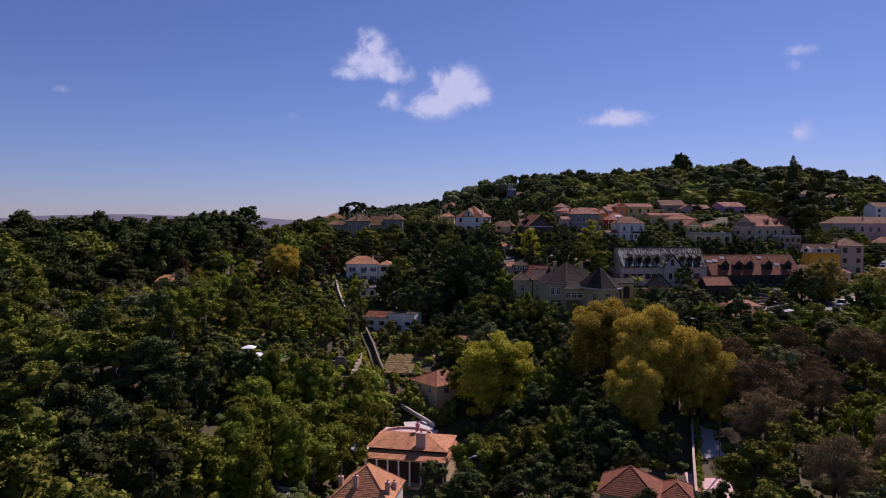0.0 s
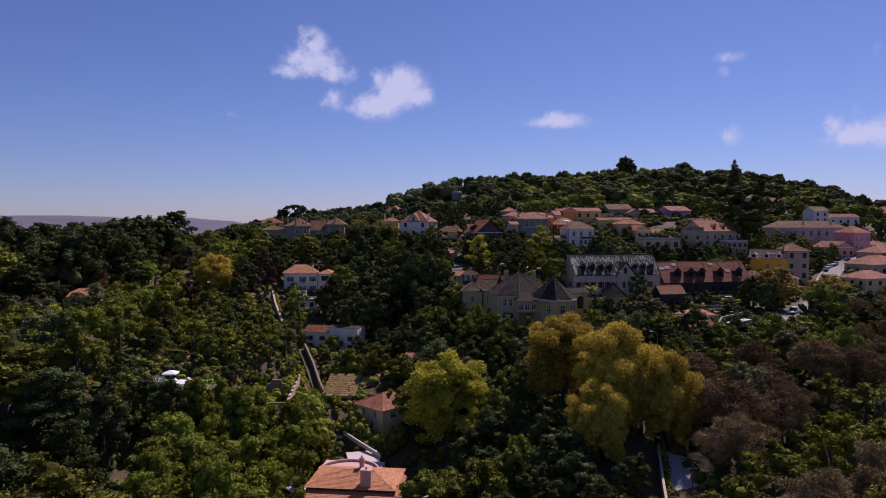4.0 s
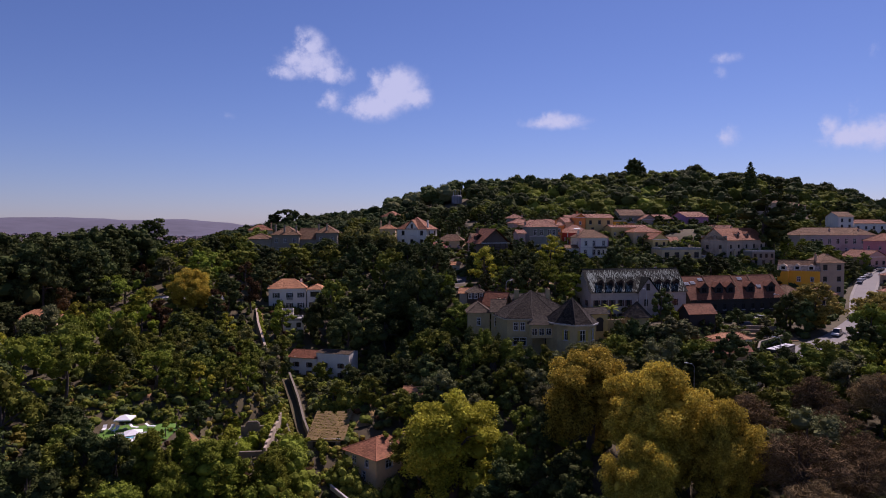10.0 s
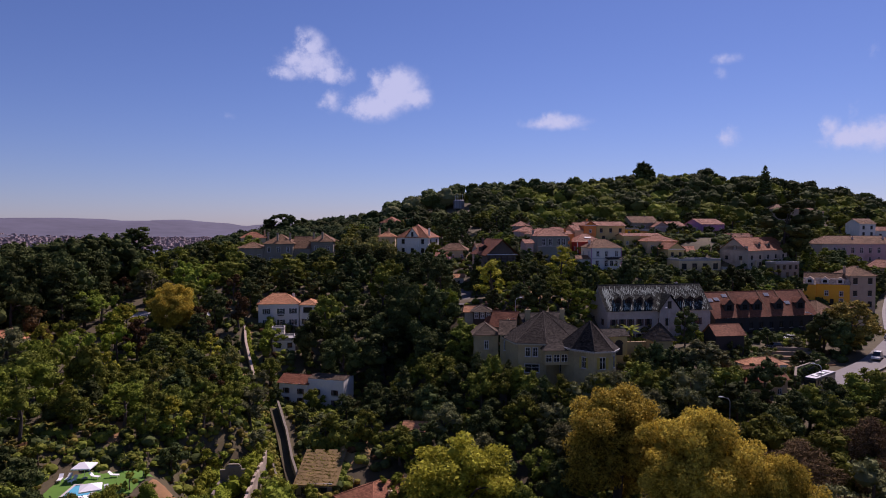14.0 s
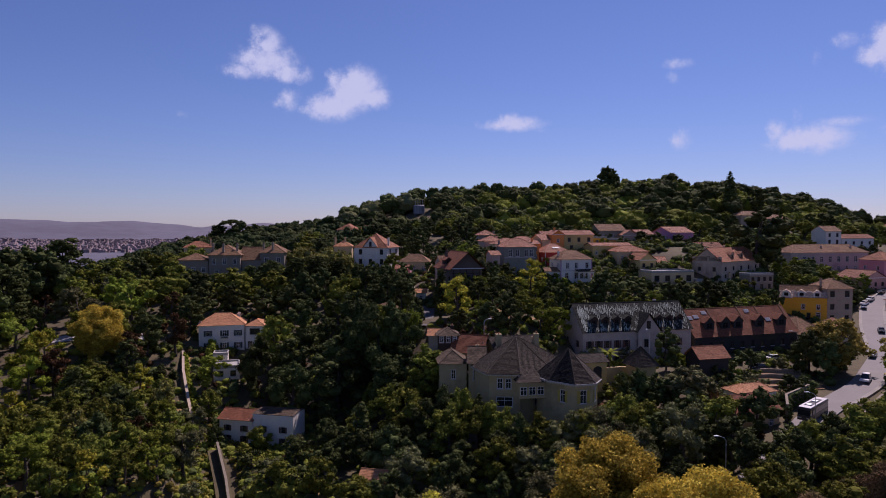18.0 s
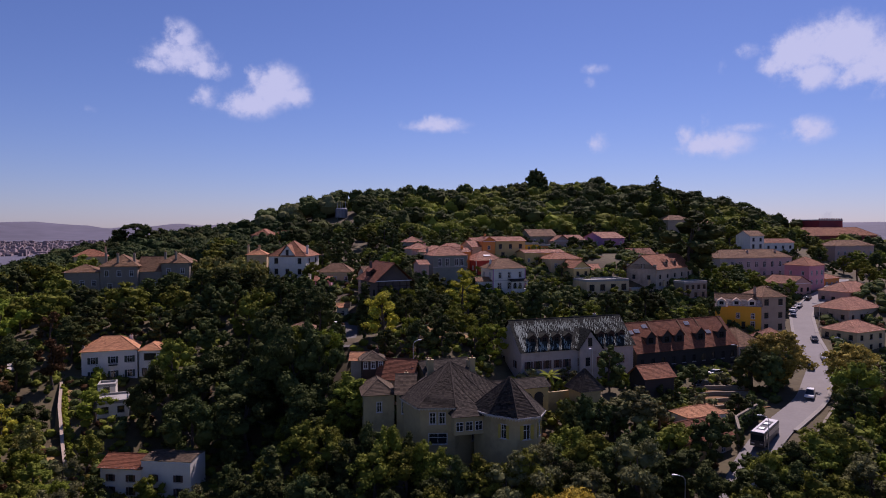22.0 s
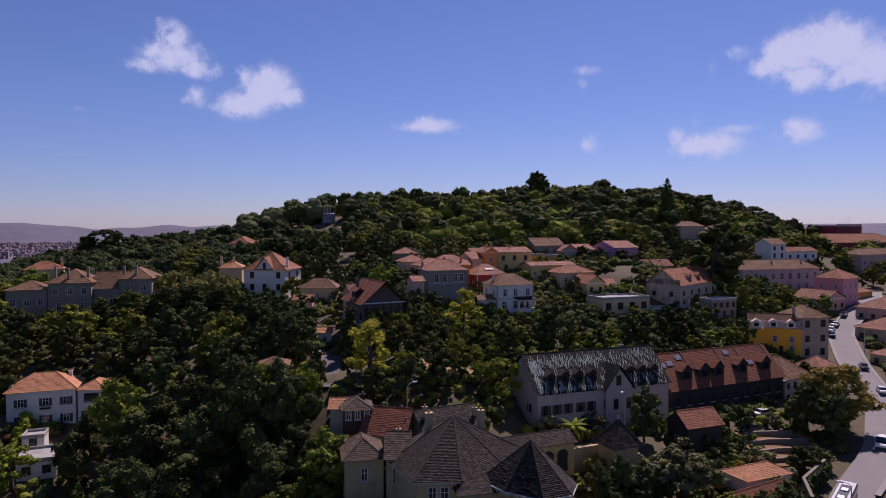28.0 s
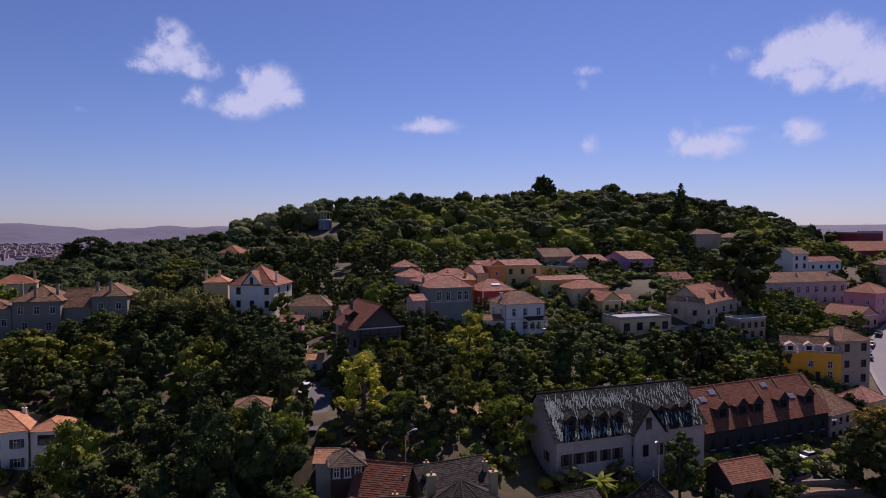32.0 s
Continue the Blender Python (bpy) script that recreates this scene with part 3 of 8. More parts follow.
FORMS = {
    "dark": ("evergreen_tree", "dark evergreen broadleaf tree with a dense rounded crown", kind_of("broad", 16, 6.8, 60, 15, 0.46, LEAF_DARK, base=0.08, core=0.8)),
    "dark2": ("holm_oak", "tall dark evergreen tree with an uneven crown", kind_of("broad", 17, 6.0, 60, 16, 0.46, LEAF_DARK, base=0.06, core=0.8)),
    "green": ("broadleaf_tree", "green broadleaf tree with a rounded crown", kind_of("broad", 13, 5.8, 54, 18, 0.44, LEAF_MID, base=0.1)),
    "green2": ("elm_tree", "mid-green broadleaf tree with a loose crown", kind_of("broad", 13, 5.0, 48, 19, 0.42, LEAF_MID, base=0.1)),
    "light": ("broadleaf_tree", "bright green leafy tree in full leaf", kind_of("broad", 11, 4.8, 52, 32, 0.36, LEAF_LIGHT, base=0.08)),
    "ivy": ("ivy_clad_tree", "tree smothered in bright green hanging creeper", kind_of("broad", 13, 4.6, 90, 40, 0.34, LEAF_LIGHT, base=0.0, drape=0.75)),
    "lime": ("lime_green_shrub", "lime green rounded garden tree", kind_of("broad", 7, 3.6, 26, 34, 0.34, LEAF_LIME, trunk=0.2)),
    "olive": ("olive_tree", "grey-green olive tree with fine foliage", kind_of("broad", 10, 4.6, 34, 34, 0.30, LEAF_OLIVE)),
    "yellow": ("plane_tree", "plane tree turning yellow-green in autumn", kind_of("broad", 15, 6.4, 120, 56, 0.31, LEAF_YELLOW, trunk=0.5, base=0.02, core=0.45, jitter=1.6)),
    "gold": ("plane_tree", "large plane tree with golden-brown autumn leaves", kind_of("broad", 18, 8.6, 170, 56, 0.31, LEAF_GOLD, trunk=0.6, base=0.02, core=0.42, jitter=1.7)),
    "bronze": ("plane_tree", "plane tree with bronze and olive autumn leaves", kind_of("broad", 15, 6.4, 120, 44, 0.32, LEAF_BRONZE, trunk=0.5, base=0.04, core=0.5, jitter=1.4)),
    "autumn": ("yellowing_tree", "small tree with sparse yellow autumn leaves", kind_of("broad", 12, 4.4, 50, 44, 0.34, LEAF_YELLOW, base=0.02, core=0.6, trunk=0.25, jitter=0.7)),
    "pale": ("lime_tree", "pale yellow-green tree with a fine soft crown", kind_of("broad", 12, 4.6, 54, 44, 0.32, LEAF_STRAW, base=0.02, core=0.66, jitter=0.8)),
    "rust": ("autumn_tree", "tree with rust-brown autumn leaves", kind_of("broad", 12, 4.6, 34, 28, 0.38, LEAF_RUST)),
    "bare": ("bare_tree", "nearly bare brown tree with fine twigs", kind_of("broad", 14, 5.8, 90, 90, 0.42, TWIG, core=0.01, every=2, slim=0.10, long=1.7, jitter=0.9)),
    "cedar": ("cedar_tree", "dark layered cedar with flat spreading boughs", kind_of("cedar", 18, 6.6, 34, 34, 0.42, LEAF_DARK, trunk=0.5)),
    "fir": ("conifer_tree", "tall dark conical conifer", kind_of("cone", 20, 4.2, 44, 34, 0.42, LEAF_DARK, trunk=0.4)),
    "pine": ("umbrella_pine", "umbrella pine with a flat dark crown", kind_of("umbrella", 13, 4.6, 26, 36, 0.40, LEAF_DARK, trunk=0.35)),
    "cypress": ("cypress_tree", "narrow dark green cypress", kind_of("column", 12, 1.8, 20, 40, 0.34, LEAF_DARK, trunk=0.25)),
    "shrub": ("shrub", "rounded dark green garden shrub", kind_of("broad", 3.2, 1.9, 14, 60, 0.26, LEAF_MID, trunk=0.1, base=0.0)),
    "shrub2": ("shrub", "bright green leafy garden shrub", kind_of("broad", 2.8, 1.8, 14, 60, 0.26, LEAF_LIGHT, trunk=0.1, base=0.0)),
    "shrub3": ("shrub", "olive green garden shrub, leafy", kind_of("broad", 2.6, 1.8, 14, 60, 0.26, LEAF_OLIVE, trunk=0.1, base=0.0)),
}
# finer-leaved kinds of the same trees for the slope below, and small bushes
for key in ("dark", "dark2", "green", "green2", "light", "ivy", "lime", "olive", "yellow", "gold", "rust", "cedar"):
    name, label, kind = FORMS[key]
    FORMS[key + "_fine"] = (name, label, dict(kind, leaf=kind["leaf"] * 0.62, leaves=kind["leaves"] * 3.4, jitter=max(0.85, kind.get("jitter", 0.6)), core=kind.get("core", 0.72) * 0.9))
FORMS["dark_low"] = ("laurel_bush", "dark evergreen garden bush, dense", kind_of("broad", 4, 2.4, 20, 34, 0.34, LEAF_DARK, trunk=0.12, base=0.0))
FORMS["green_low"] = ("garden_bush", "green leafy garden bush", kind_of("broad", 4, 2.3, 20, 36, 0.32, LEAF_MID, trunk=0.12, base=0.0))
FORMS["light_low"] = ("leafy_bush", "bright green leafy garden bush", kind_of("broad", 4, 2.2, 20, 38, 0.30, LEAF_LIGHT, trunk=0.12, base=0.0))
FORMS["dark_more"] = ("cork_oak", FORMS["dark"][1], FORMS["dark"][2])
MADE = {}


def plant(form, x, y, height=0.0, width=1.0, z=None):
    """A tree of a kind on the ground, to a height in metres and a width factor."""
    if height < 5.5 and form in ("dark", "dark2", "green", "green2", "light"):
        form = {"dark2": "dark", "green2": "green"}.get(form, form) + "_low"
    elif (y < 178 or y < 266 and x < 62 and form != "cedar") and form + "_fine" in FORMS:
        form += "_fine"
    elif form == "dark" and y > 290:
        form = "dark_more"
    name, label, kind = FORMS[form]
    if form not in MADE:
        MADE[form] = make_tree(name, label, "shrub" if "shrub" in name or "bush" in name else "tree", kind)
        first = True
    else:
        first = False
    s = height / kind["h"] if height else 1.0
    m = pose(x, y, ground(x, y) if z is None else z, 0, 0, (x * 73.1 + y * 37.7) % 360) @ Matrix.Diagonal((s * width, s * width, s, 1))
    if first:
        MADE[form].matrix_basis = m
        return MADE[form]
    root = MADE[form]
    keep = root.scale.copy()
    root.scale = (1, 1, 1)
    ob = copy_thing(root, m)
    root.scale = keep
    return ob


KEEP_CLEAR = []      # x, y, half length, half depth, turn of what trees keep off


def clear_here(x, y, r=0.0):
    for cx, cy, a, b, c, s in KEEP_CLEAR:
        dx, dy = x - cx, y - cy
        if abs(dx * c + dy * s) < a + r and abs(dy * c - dx * s) < b + r:
            return False
    d, _ = road_at(x, y)
    return d > 5.2 + r


def keep_clear(x, y, a, b, turn=0.0):
    KEEP_CLEAR.append((x, y, a, b, math.cos(radians(turn)), math.sin(radians(turn))))


PLANTED = []


def wood(x0, y0, x1, y1, spacing, forms, low, high, width=1.0, slant=0.0, edge=3.0):
    """Trees scattered over a patch, no two nearer than the spacing."""
    tries = int((x1 - x0) * (y1 - y0) / spacing ** 2 * 5)
    own = np.random.default_rng([int(abs(v)) for v in (x0, y0, x1, y1)])
    for _ in range(tries):
        u, v, pick, tall, wide = own.random(5)
        y = y0 + (y1 - y0) * v
        x = x0 + (x1 - x0) * u + slant * (y - y0)
        if not clear_here(x, y, edge):
            continue
        if any((x - px) ** 2 + (y - py) ** 2 < ((spacing + ps) / 2) ** 2 for px, py, ps in PLANTED):
            continue
        PLANTED.append((x, y, spacing))
        plant(forms[int(pick * len(forms))], x, y, low + (high - low) * tall, width * (0.8 + 0.4 * wide))


def lone(form, x, y, height, width=1.0, z=None, room=4.0):
    PLANTED.append((x, y, room))
    return plant(form, x, y, height, width, z)


# ---- houses ----


tile_rng = random.Random(17)


def tiles(m, a, b, c, d, course=0.42, seg=0.95, lift=0.05, gap=0.0):
    """Tile courses over a roof face: eave from a to b, top from d to c. A triangle has c = d."""
    a, b, c, d = Vector(a), Vector(b), Vector(c), Vector(d)
    n = (b - a).cross(((c + d) / 2) - a).normalized()
    length = (((c + d) / 2) - ((a + b) / 2)).length
    span = ((b - a).length + (c - d).length) / 2
    rows = max(2, round(length / (course * 0.8)))
    cols = max(1, round(span / (seg * 0.55)))
    for i in range(rows):
        f0, f1 = i / rows, min(1.0, (i + 1.12) / rows)
        p0, q0, p1, q1 = a.lerp(d, f0), b.lerp(c, f0), a.lerp(d, f1), b.lerp(c, f1)
        for j in range(cols):
            if gap and tile_rng.random() < gap:
                continue
            s0, s1 = j / cols, (j + 1) / cols
            up = n * (lift * (0.8 + 0.5 * tile_rng.random()))
            up2 = n * (0.012 + 0.012 * tile_rng.random())
            e, g = p0.lerp(q0, s0), p0.lerp(q0, s1)
            k = len(m.v)
            m.v += [tuple(e + up), tuple(g + up), tuple(p1.lerp(q1, s1) + up2), tuple(p1.lerp(q1, s0) + up2), tuple(e), tuple(g)]
            m.f.append((k, k + 1, k + 2, k + 3))
            m.f.append((k + 4, k + 5, k + 1, k))
    t = n * -0.06
    m.quad(a, b, c, d)
    m.quad(d + t, c + t, b + t, a + t)
    m.quad(a + t, b + t, b, a)


def hip_faces(w, d, o, rise, kind, z):
    """Roof faces (eave a, b, then top c, d) and the ridge and hip lines over a w by d plan with overhang o."""
    x0, y0, x1, y1 = -o, -o, w + o, d + o
    e = z - o * 0.35
    A, B, C, D = (x0, y0, e), (x1, y0, e), (x1, y1, e), (x0, y1, e)
    t = z + rise
    if kind == "hip":
        if w >= d:
            k = (y1 - y0) / 2
            p, q = (x0 + k * 0.92, (y0 + y1) / 2, t), (x1 - k * 0.92, (y0 + y1) / 2, t)
            if w - d < 0.6:
                p = q = ((x0 + x1) / 2, (y0 + y1) / 2, t)
            return [(A, B, q, p), (C, D, p, q), (B, C, q, q), (D, A, p, p)], [(p, q), (A, p), (D, p), (B, q), (C, q)]
        k = (x1 - x0) / 2
        p, q = ((x0 + x1) / 2, y0 + k * 0.92, t), ((x0 + x1) / 2, y1 - k * 0.92, t)
        return [(B, C, q, p), (D, A, p, q), (A, B, p, p), (C, D, q, q)], [(p, q), (A, p), (B, p), (C, q), (D, q)]
    if kind == "gable":
        p, q = (x0, (y0 + y1) / 2, t), (x1, (y0 + y1) / 2, t)
        return [(A, B, q, p), (C, D, p, q)], [(p, q)]
    p, q = ((x0 + x1) / 2, y0, t), ((x0 + x1) / 2, y1, t)
    return [(B, C, q, p), (D, A, p, q)], [(p, q)]


def ridge_mesh(lines, mat, r=0.13):
    m = Mesher()
    for p, q in lines:
        if (Vector(p) - Vector(q)).length > 0.3:
            m.tube([p, q], [r, r], 6)
    return m.mesh(mat)


WINDOW_DATA = {}


def window_data(w, h, style):
    """Meshes of one window, centred on its foot in the wall's plane, outward along -y: surround, bars, pane, sill, shutter."""
    key = (round(w, 2), round(h, 2), style)
    if key in WINDOW_DATA:
        return WINDOW_DATA[key]
    sur_mat, bar_mat = (CONCRETE, FRAME_WHITE) if style != "dark" else (FRAME_DARK, FRAME_DARK)
    if style == "green":
        sur_mat = FRAME_WHITE
    if style == "brown":
        bar_mat = FRAME_DARK
    s = Mesher()
    t = 0.13
    s.box(-w / 2 - t, -0.05, -t, -w / 2, 0.16, h + t)
    s.box(w / 2, -0.05, -t, w / 2 + t, 0.16, h + t)
    s.box(-w / 2, -0.05, h, w / 2, 0.16, h + t)
    b = Mesher()
    k = 0.06
    for x in (-w / 2 + k / 2, 0, w / 2 - k / 2):
        b.box(x - k / 2, 0.06, 0, x + k / 2, 0.12, h)
    for z in (0, h * 0.62, h - k):
        b.box(-w / 2, 0.065, z, w / 2, 0.115, z + k)
    g = Mesher()
    g.box(-w / 2, 0.12, 0, w / 2, 0.15, h)
    i = Mesher()
    i.box(-w / 2 - 0.2, -0.12, -0.14, w / 2 + 0.2, 0.16, 0)
    sh = Mesher()
    sh.box(0, -0.09, 0.02, w / 2, -0.03, h - 0.02)
    for q in range(6):
        sh.box(0.05, -0.11, h * (0.06 + 0.155 * q), w / 2 - 0.05, -0.085, h * (0.06 + 0.155 * q) + 0.05)
    sm = {"green": SHUTTER_GREEN, "mustard": SHUTTER_YELLOW, "brown": SHUTTER_BROWN}.get(style)
    WINDOW_DATA[key] = (s.mesh(sur_mat), b.mesh(bar_mat), g.mesh(GLASS), i.mesh(CONCRETE), sh.mesh(sm) if sm else None)
    return WINDOW_DATA[key]


def put_window(root, m, w, h, style="plain"):
    s, b, g, i, sh = window_data(w, h, style)
    win = part("window", s, root, "", m)
    part("window_frame", b, win)
    part("pane", g, win)
    part("sill", i, win)
    if sh:
        part("shutter", sh, win, "", pose(-w - 0.02, 0, 0))
        part("shutter", sh, win, "", pose(w / 2 + 0.02, 0, 0))
    return win


def wall_side(m, at, length, z0, z1, holes):
    """One wall face with openings cut through; at(u, out, z) gives its points, out being metres towards the outside."""
    us = sorted({0.0, length, *(v for u, w, z, h in holes for v in (u - w / 2, u + w / 2))})
    zs = sorted({z0, z1, *(v for u, w, z, h in holes for v in (z, z + h))})
    for ua, ub in zip(us, us[1:]):
        for za, zb in zip(zs, zs[1:]):
            cu, cz = (ua + ub) / 2, (za + zb) / 2
            if any(abs(cu - u) < w / 2 and z < cz < z + h for u, w, z, h in holes):
                continue
            m.quad(at(ua, 0, za), at(ub, 0, za), at(ub, 0, zb), at(ua, 0, zb))
    for u, w, z, h in holes:
        p = [(u - w / 2, z), (u + w / 2, z), (u + w / 2, z + h), (u - w / 2, z + h)]
        for (ua, za), (ub, zb) in zip(p, p[1:] + p[:1]):
            m.quad(at(ua, 0, za), at(ub, 0, zb), at(ub, -0.25, zb), at(ua, -0.25, za))


def house(name, label, a, b, depth, z0, ze, wall, roof="hip", rise=2.4, tile=TILE, over=0.45, front=(), left=(), right=(),
          chimneys=(), style="plain", below=4.0, seen_door=None, course=0.42, group="", tiles_gap=0.0, category="house", quoin=None, band=None):
    """A house from its front corners a and b (plan), its depth, and the heights of its foot and eaves.
    front, left, right: rows of windows (height above the foot, count, width, height) with optional places along the wall."""
    ax, ay = a
    w = math.hypot(b[0] - ax, b[1] - ay)
    turn = math.degrees(math.atan2(b[1] - ay, b[0] - ax))
    root = thing(name, pose(ax, ay, z0, 0, 0, turn), label, category, group)
    H = ze - z0
    keep_clear(ax + (b[0] - ax) / 2 - (b[1] - ay) / w * depth / 2, ay + (b[1] - ay) / 2 + (b[0] - ax) / w * depth / 2, w / 2, depth / 2, turn)
    sides = {"front": (w, lambda u, o, z: (u, -o, z)), "right": (depth, lambda u, o, z: (w + o, u, z)),
             "back": (w, lambda u, o, z: (w - u, depth + o, z)), "left": (depth, lambda u, o, z: (-o, depth - u, z))}
    turns = {"front": 0, "right": 90, "back": 180, "left": -90}
    m = Mesher()
    wins = []
    for side, rows in (("front", front), ("right", right), ("back", ()), ("left", left)):
        length, at = sides[side]
        holes = []
        for row in rows:
            z, count, ww, hh = row[:4]
            places = row[4] if len(row) > 4 else [(i + 0.5) / count for i in range(count)]
            for p in places:
                holes.append((p * length, ww, z, hh))
        if side == "front" and seen_door:
            holes.append((seen_door * w, 1.1, 0.02, 2.15))
        wall_side(m, at, length, -below, H, holes)
        for k, (u, ww, z, hh) in enumerate(holes):
            if side == "front" and seen_door and k == len(holes) - 1:
                continue
            wins.append((Matrix.Translation(at(u, 0, z)) @ pose(0, 0, 0, 0, 0, turns[side]), ww, hh))
    faces, lines = hip_faces(w, depth, over, rise, roof, H) if roof != "flat" else ([], [])
    if roof == "gable":
        for x in (0, w):
            m.quad((x, 0, H), (x, depth, H), (x, depth / 2, H + rise * 0.97))
    if roof == "gabley":
        for y in (0, depth):
            m.quad((0, y, H), (w, y, H), (w / 2, y, H + rise * 0.97))
    part("wall", m.mesh(wall), root)
    if quoin:
        for qx in (0.0, w):
            qm = Mesher()
            qm.box(qx - 0.28 if qx else -0.06, -0.06, -below, qx + 0.06 if qx else 0.28, 0.0, H - 0.25)
            part("quoin", qm.mesh(quoin), root, "painted corner strip")
    if band:
        bm_ = Mesher()
        bm_.box(-0.05, -0.08, band, w + 0.05, 0.0, band + 0.22)
        part("string_course", bm_.mesh(CONCRETE), root)
    if seen_door:
        dm = Mesher()
        dm.box(-0.55, 0.1, 0, 0.55, 0.16, 2.1)
        dm.box(-0.4, 0.07, 0.2, -0.05, 0.1, 1.9)
        dm.box(0.05, 0.07, 0.2, 0.4, 0.1, 1.9)
        part("door", dm.mesh(DARK_WOOD), root, "dark panelled wooden door", pose(seen_door * w, 0, 0.02))
    for mm, ww, hh in wins:
        put_window(root, mm, ww, hh, style)
    if roof == "flat":
        fm = Mesher()
        fm.box(0.2, 0.2, H - 0.5, w - 0.2, depth - 0.2, H - 0.35)
        for q in ((-0.05, -0.05, w + 0.05, 0.22), (-0.05, depth - 0.22, w + 0.05, depth + 0.05), (-0.05, 0.22, 0.22, depth - 0.22), (w - 0.22, 0.22, w + 0.05, depth - 0.22)):
            fm.box(q[0], q[1], H - 0.6, q[2], q[3], H + 0.12, bevel=0.03)
        part("roof", fm.mesh(FLAT_ROOF), root, "flat roof terrace with a low parapet")
    else:
        rm = Mesher()
        for q in faces:
            tiles(rm, *q, course=course, gap=tiles_gap)
        rf = part("roof", rm.mesh(tile), root)
        part("ridge_cap", ridge_mesh(lines, tile), rf)
        cm = Mesher()
        cm.box(-over * 0.5, -over * 0.5, H - 0.22, w + over * 0.5, 0.0 - 0.003, H - 0.02)
        part("cornice", cm.mesh(FRAME_WHITE if wall is not CHATEAU else CONCRETE), root)
    for cx, cy, ch in chimneys:
        put_chimney(root, cx * w, cy * depth, H + 0.2, ch, wall, 0.34)
    return root


def put_chimney(root, x, y, z, h, mat, s=0.45):
    m = Mesher()
    m.box(-s, -s * 0.7, -1.0, s, s * 0.7, h)
    m.box(-s - 0.08, -s * 0.7 - 0.08, h, s + 0.08, s * 0.7 + 0.08, h + 0.14, bevel=0.03)
    c = part("chimney", m.mesh(mat), root, "", pose(x, y, z))
    p = Mesher()
    p.tube([(0, 0, h + 0.14), (0, 0, h + 0.5)], [0.14, 0.17], 8)
    part("chimney_pot", p.mesh(TILE), c)


def dormer(root, x, y, z, w, h, depth, roof_mat, wall_mat, rise=0.9, style="dark"):
    """A gabled dormer with its front at y, facing -y."""
    m = Mesher()
    holes = [(w / 2, w * 0.55, h * 0.2, h * 0.7)]
    wall_side(m, lambda u, o, zz: (u - w / 2, -o, zz), w, 0, h, holes)
    m.quad((-w / 2, 0, h), (w / 2, 0, h), (0, 0, h + rise))
    for sx in (-1, 1):
        m.quad((sx * w / 2, 0, 0), (sx * w / 2, depth, 0), (sx * w / 2, depth, h), (sx * w / 2, 0, h))
    d = part("dormer", m.mesh(wall_mat), root, "", pose(x, y, z))
    r = Mesher()
    o = 0.18
    tiles(r, (w / 2 + o, -o, h - 0.1), (w / 2 + o, depth, h - 0.1), (0, depth, h + rise + 0.08), (0, -o, h + rise + 0.08))
    tiles(r, (-w / 2 - o, depth, h - 0.1), (-w / 2 - o, -o, h - 0.1), (0, -o, h + rise + 0.08), (0, depth, h + rise + 0.08))
    part("dormer_roof", r.mesh(roof_mat), d)
    s, b, g, i, sh = window_data(w * 0.55, h * 0.7, style)
    part("window_frame", b, d, "", pose(0, 0, h * 0.2))
    gm_ = Mesher()
    gm_.box(-w * 0.275, 0.12, 0, w * 0.275, 0.15, h * 0.7)
    part("pane", gm_.mesh(DARK_GLASS), d, "", pose(0, 0, h * 0.2))

# ---- houses of the lower slope ----
up2 = lambda n, w=0.95, h=1.4, z=4.1: (z, n, w, h)
low2 = lambda n, w=0.95, h=1.4, z=0.9: (z, n, w, h)

wh = house("white_house", "white rendered two-storey house with orange tiled hip roof", (-37.6, 256.6), (-25.6, 257.6), 9, -23.2, -15.5, WHITE, "hip", 2.7,
           TILE_BRIGHT, front=((4.5, 3, 1.1, 1.6, (0.2, 0.56, 0.86)), (1.0, 3, 1.1, 1.7, (0.2, 0.56, 0.86))), left=(up2(2), low2(2)), chimneys=((-0.02, 0.5, 1.6), (0.85, 0.75, 2.0)), style="green")
bal = Mesher()
bal.box(5.8, -0.9, 4.0, 7.7, -0.06, 4.15)
for k in range(9):
    bal.box(5.85 + k * 0.22, -0.88, 4.15, 5.88 + k * 0.22, -0.85, 5.0)
bal.box(5.8, -0.9, 5.0, 7.7, -0.84, 5.05)
part("balcony", bal.mesh(FRAME_DARK), wh, "dark iron balcony")
house("white_house_wing", "white rendered house wing with arched window and tiled roof", (-25.4, 258.3), (-20.2, 257.6), 7, -23.2, -16.0, WHITE, "hip", 1.3, TILE_BRIGHT,
      front=((4.6, 1, 2.6, 1.6), (1.0, 2, 1.0, 1.6)), style="dark")
house("flat_roofed_annex", "white flat-roofed annex with a roof terrace", (-30.0, 236.6), (-24.0, 237.5), 7.5, -26.6, -23.0, WHITE, "flat", 0, front=((1.0, 2, 1.1, 1.3),), style="dark")
house("garden_pavilion", "low white garden room with flat roof", (-32.0, 246.5), (-28.4, 246.8), 4, -24.2, -21.5, WHITE, "flat", 0, front=((0.5, 1, 1.0, 1.9),), style="dark")
house("long_white_house", "long low white house with shuttered windows and old red roof", (-25.6, 218.6), (-18.2, 215.7), 6.5, -36.6, -30.7, WHITE, "gable", 1.5, TILE_RED,
      front=((3.2, 2, 0.9, 1.3), (0.7, 2, 0.9, 1.5)), style="brown")
house("long_white_house", "long white house wing with low brown roof and shuttered windows", (-18.1, 215.8), (-9.2, 212.4), 6, -36.6, -29.3, WHITE, "gable", 0.4, TILE_BROWN, over=0.1,
      front=((3.4, 2, 0.9, 1.3), (0.7, 2, 0.9, 1.5)), style="brown")
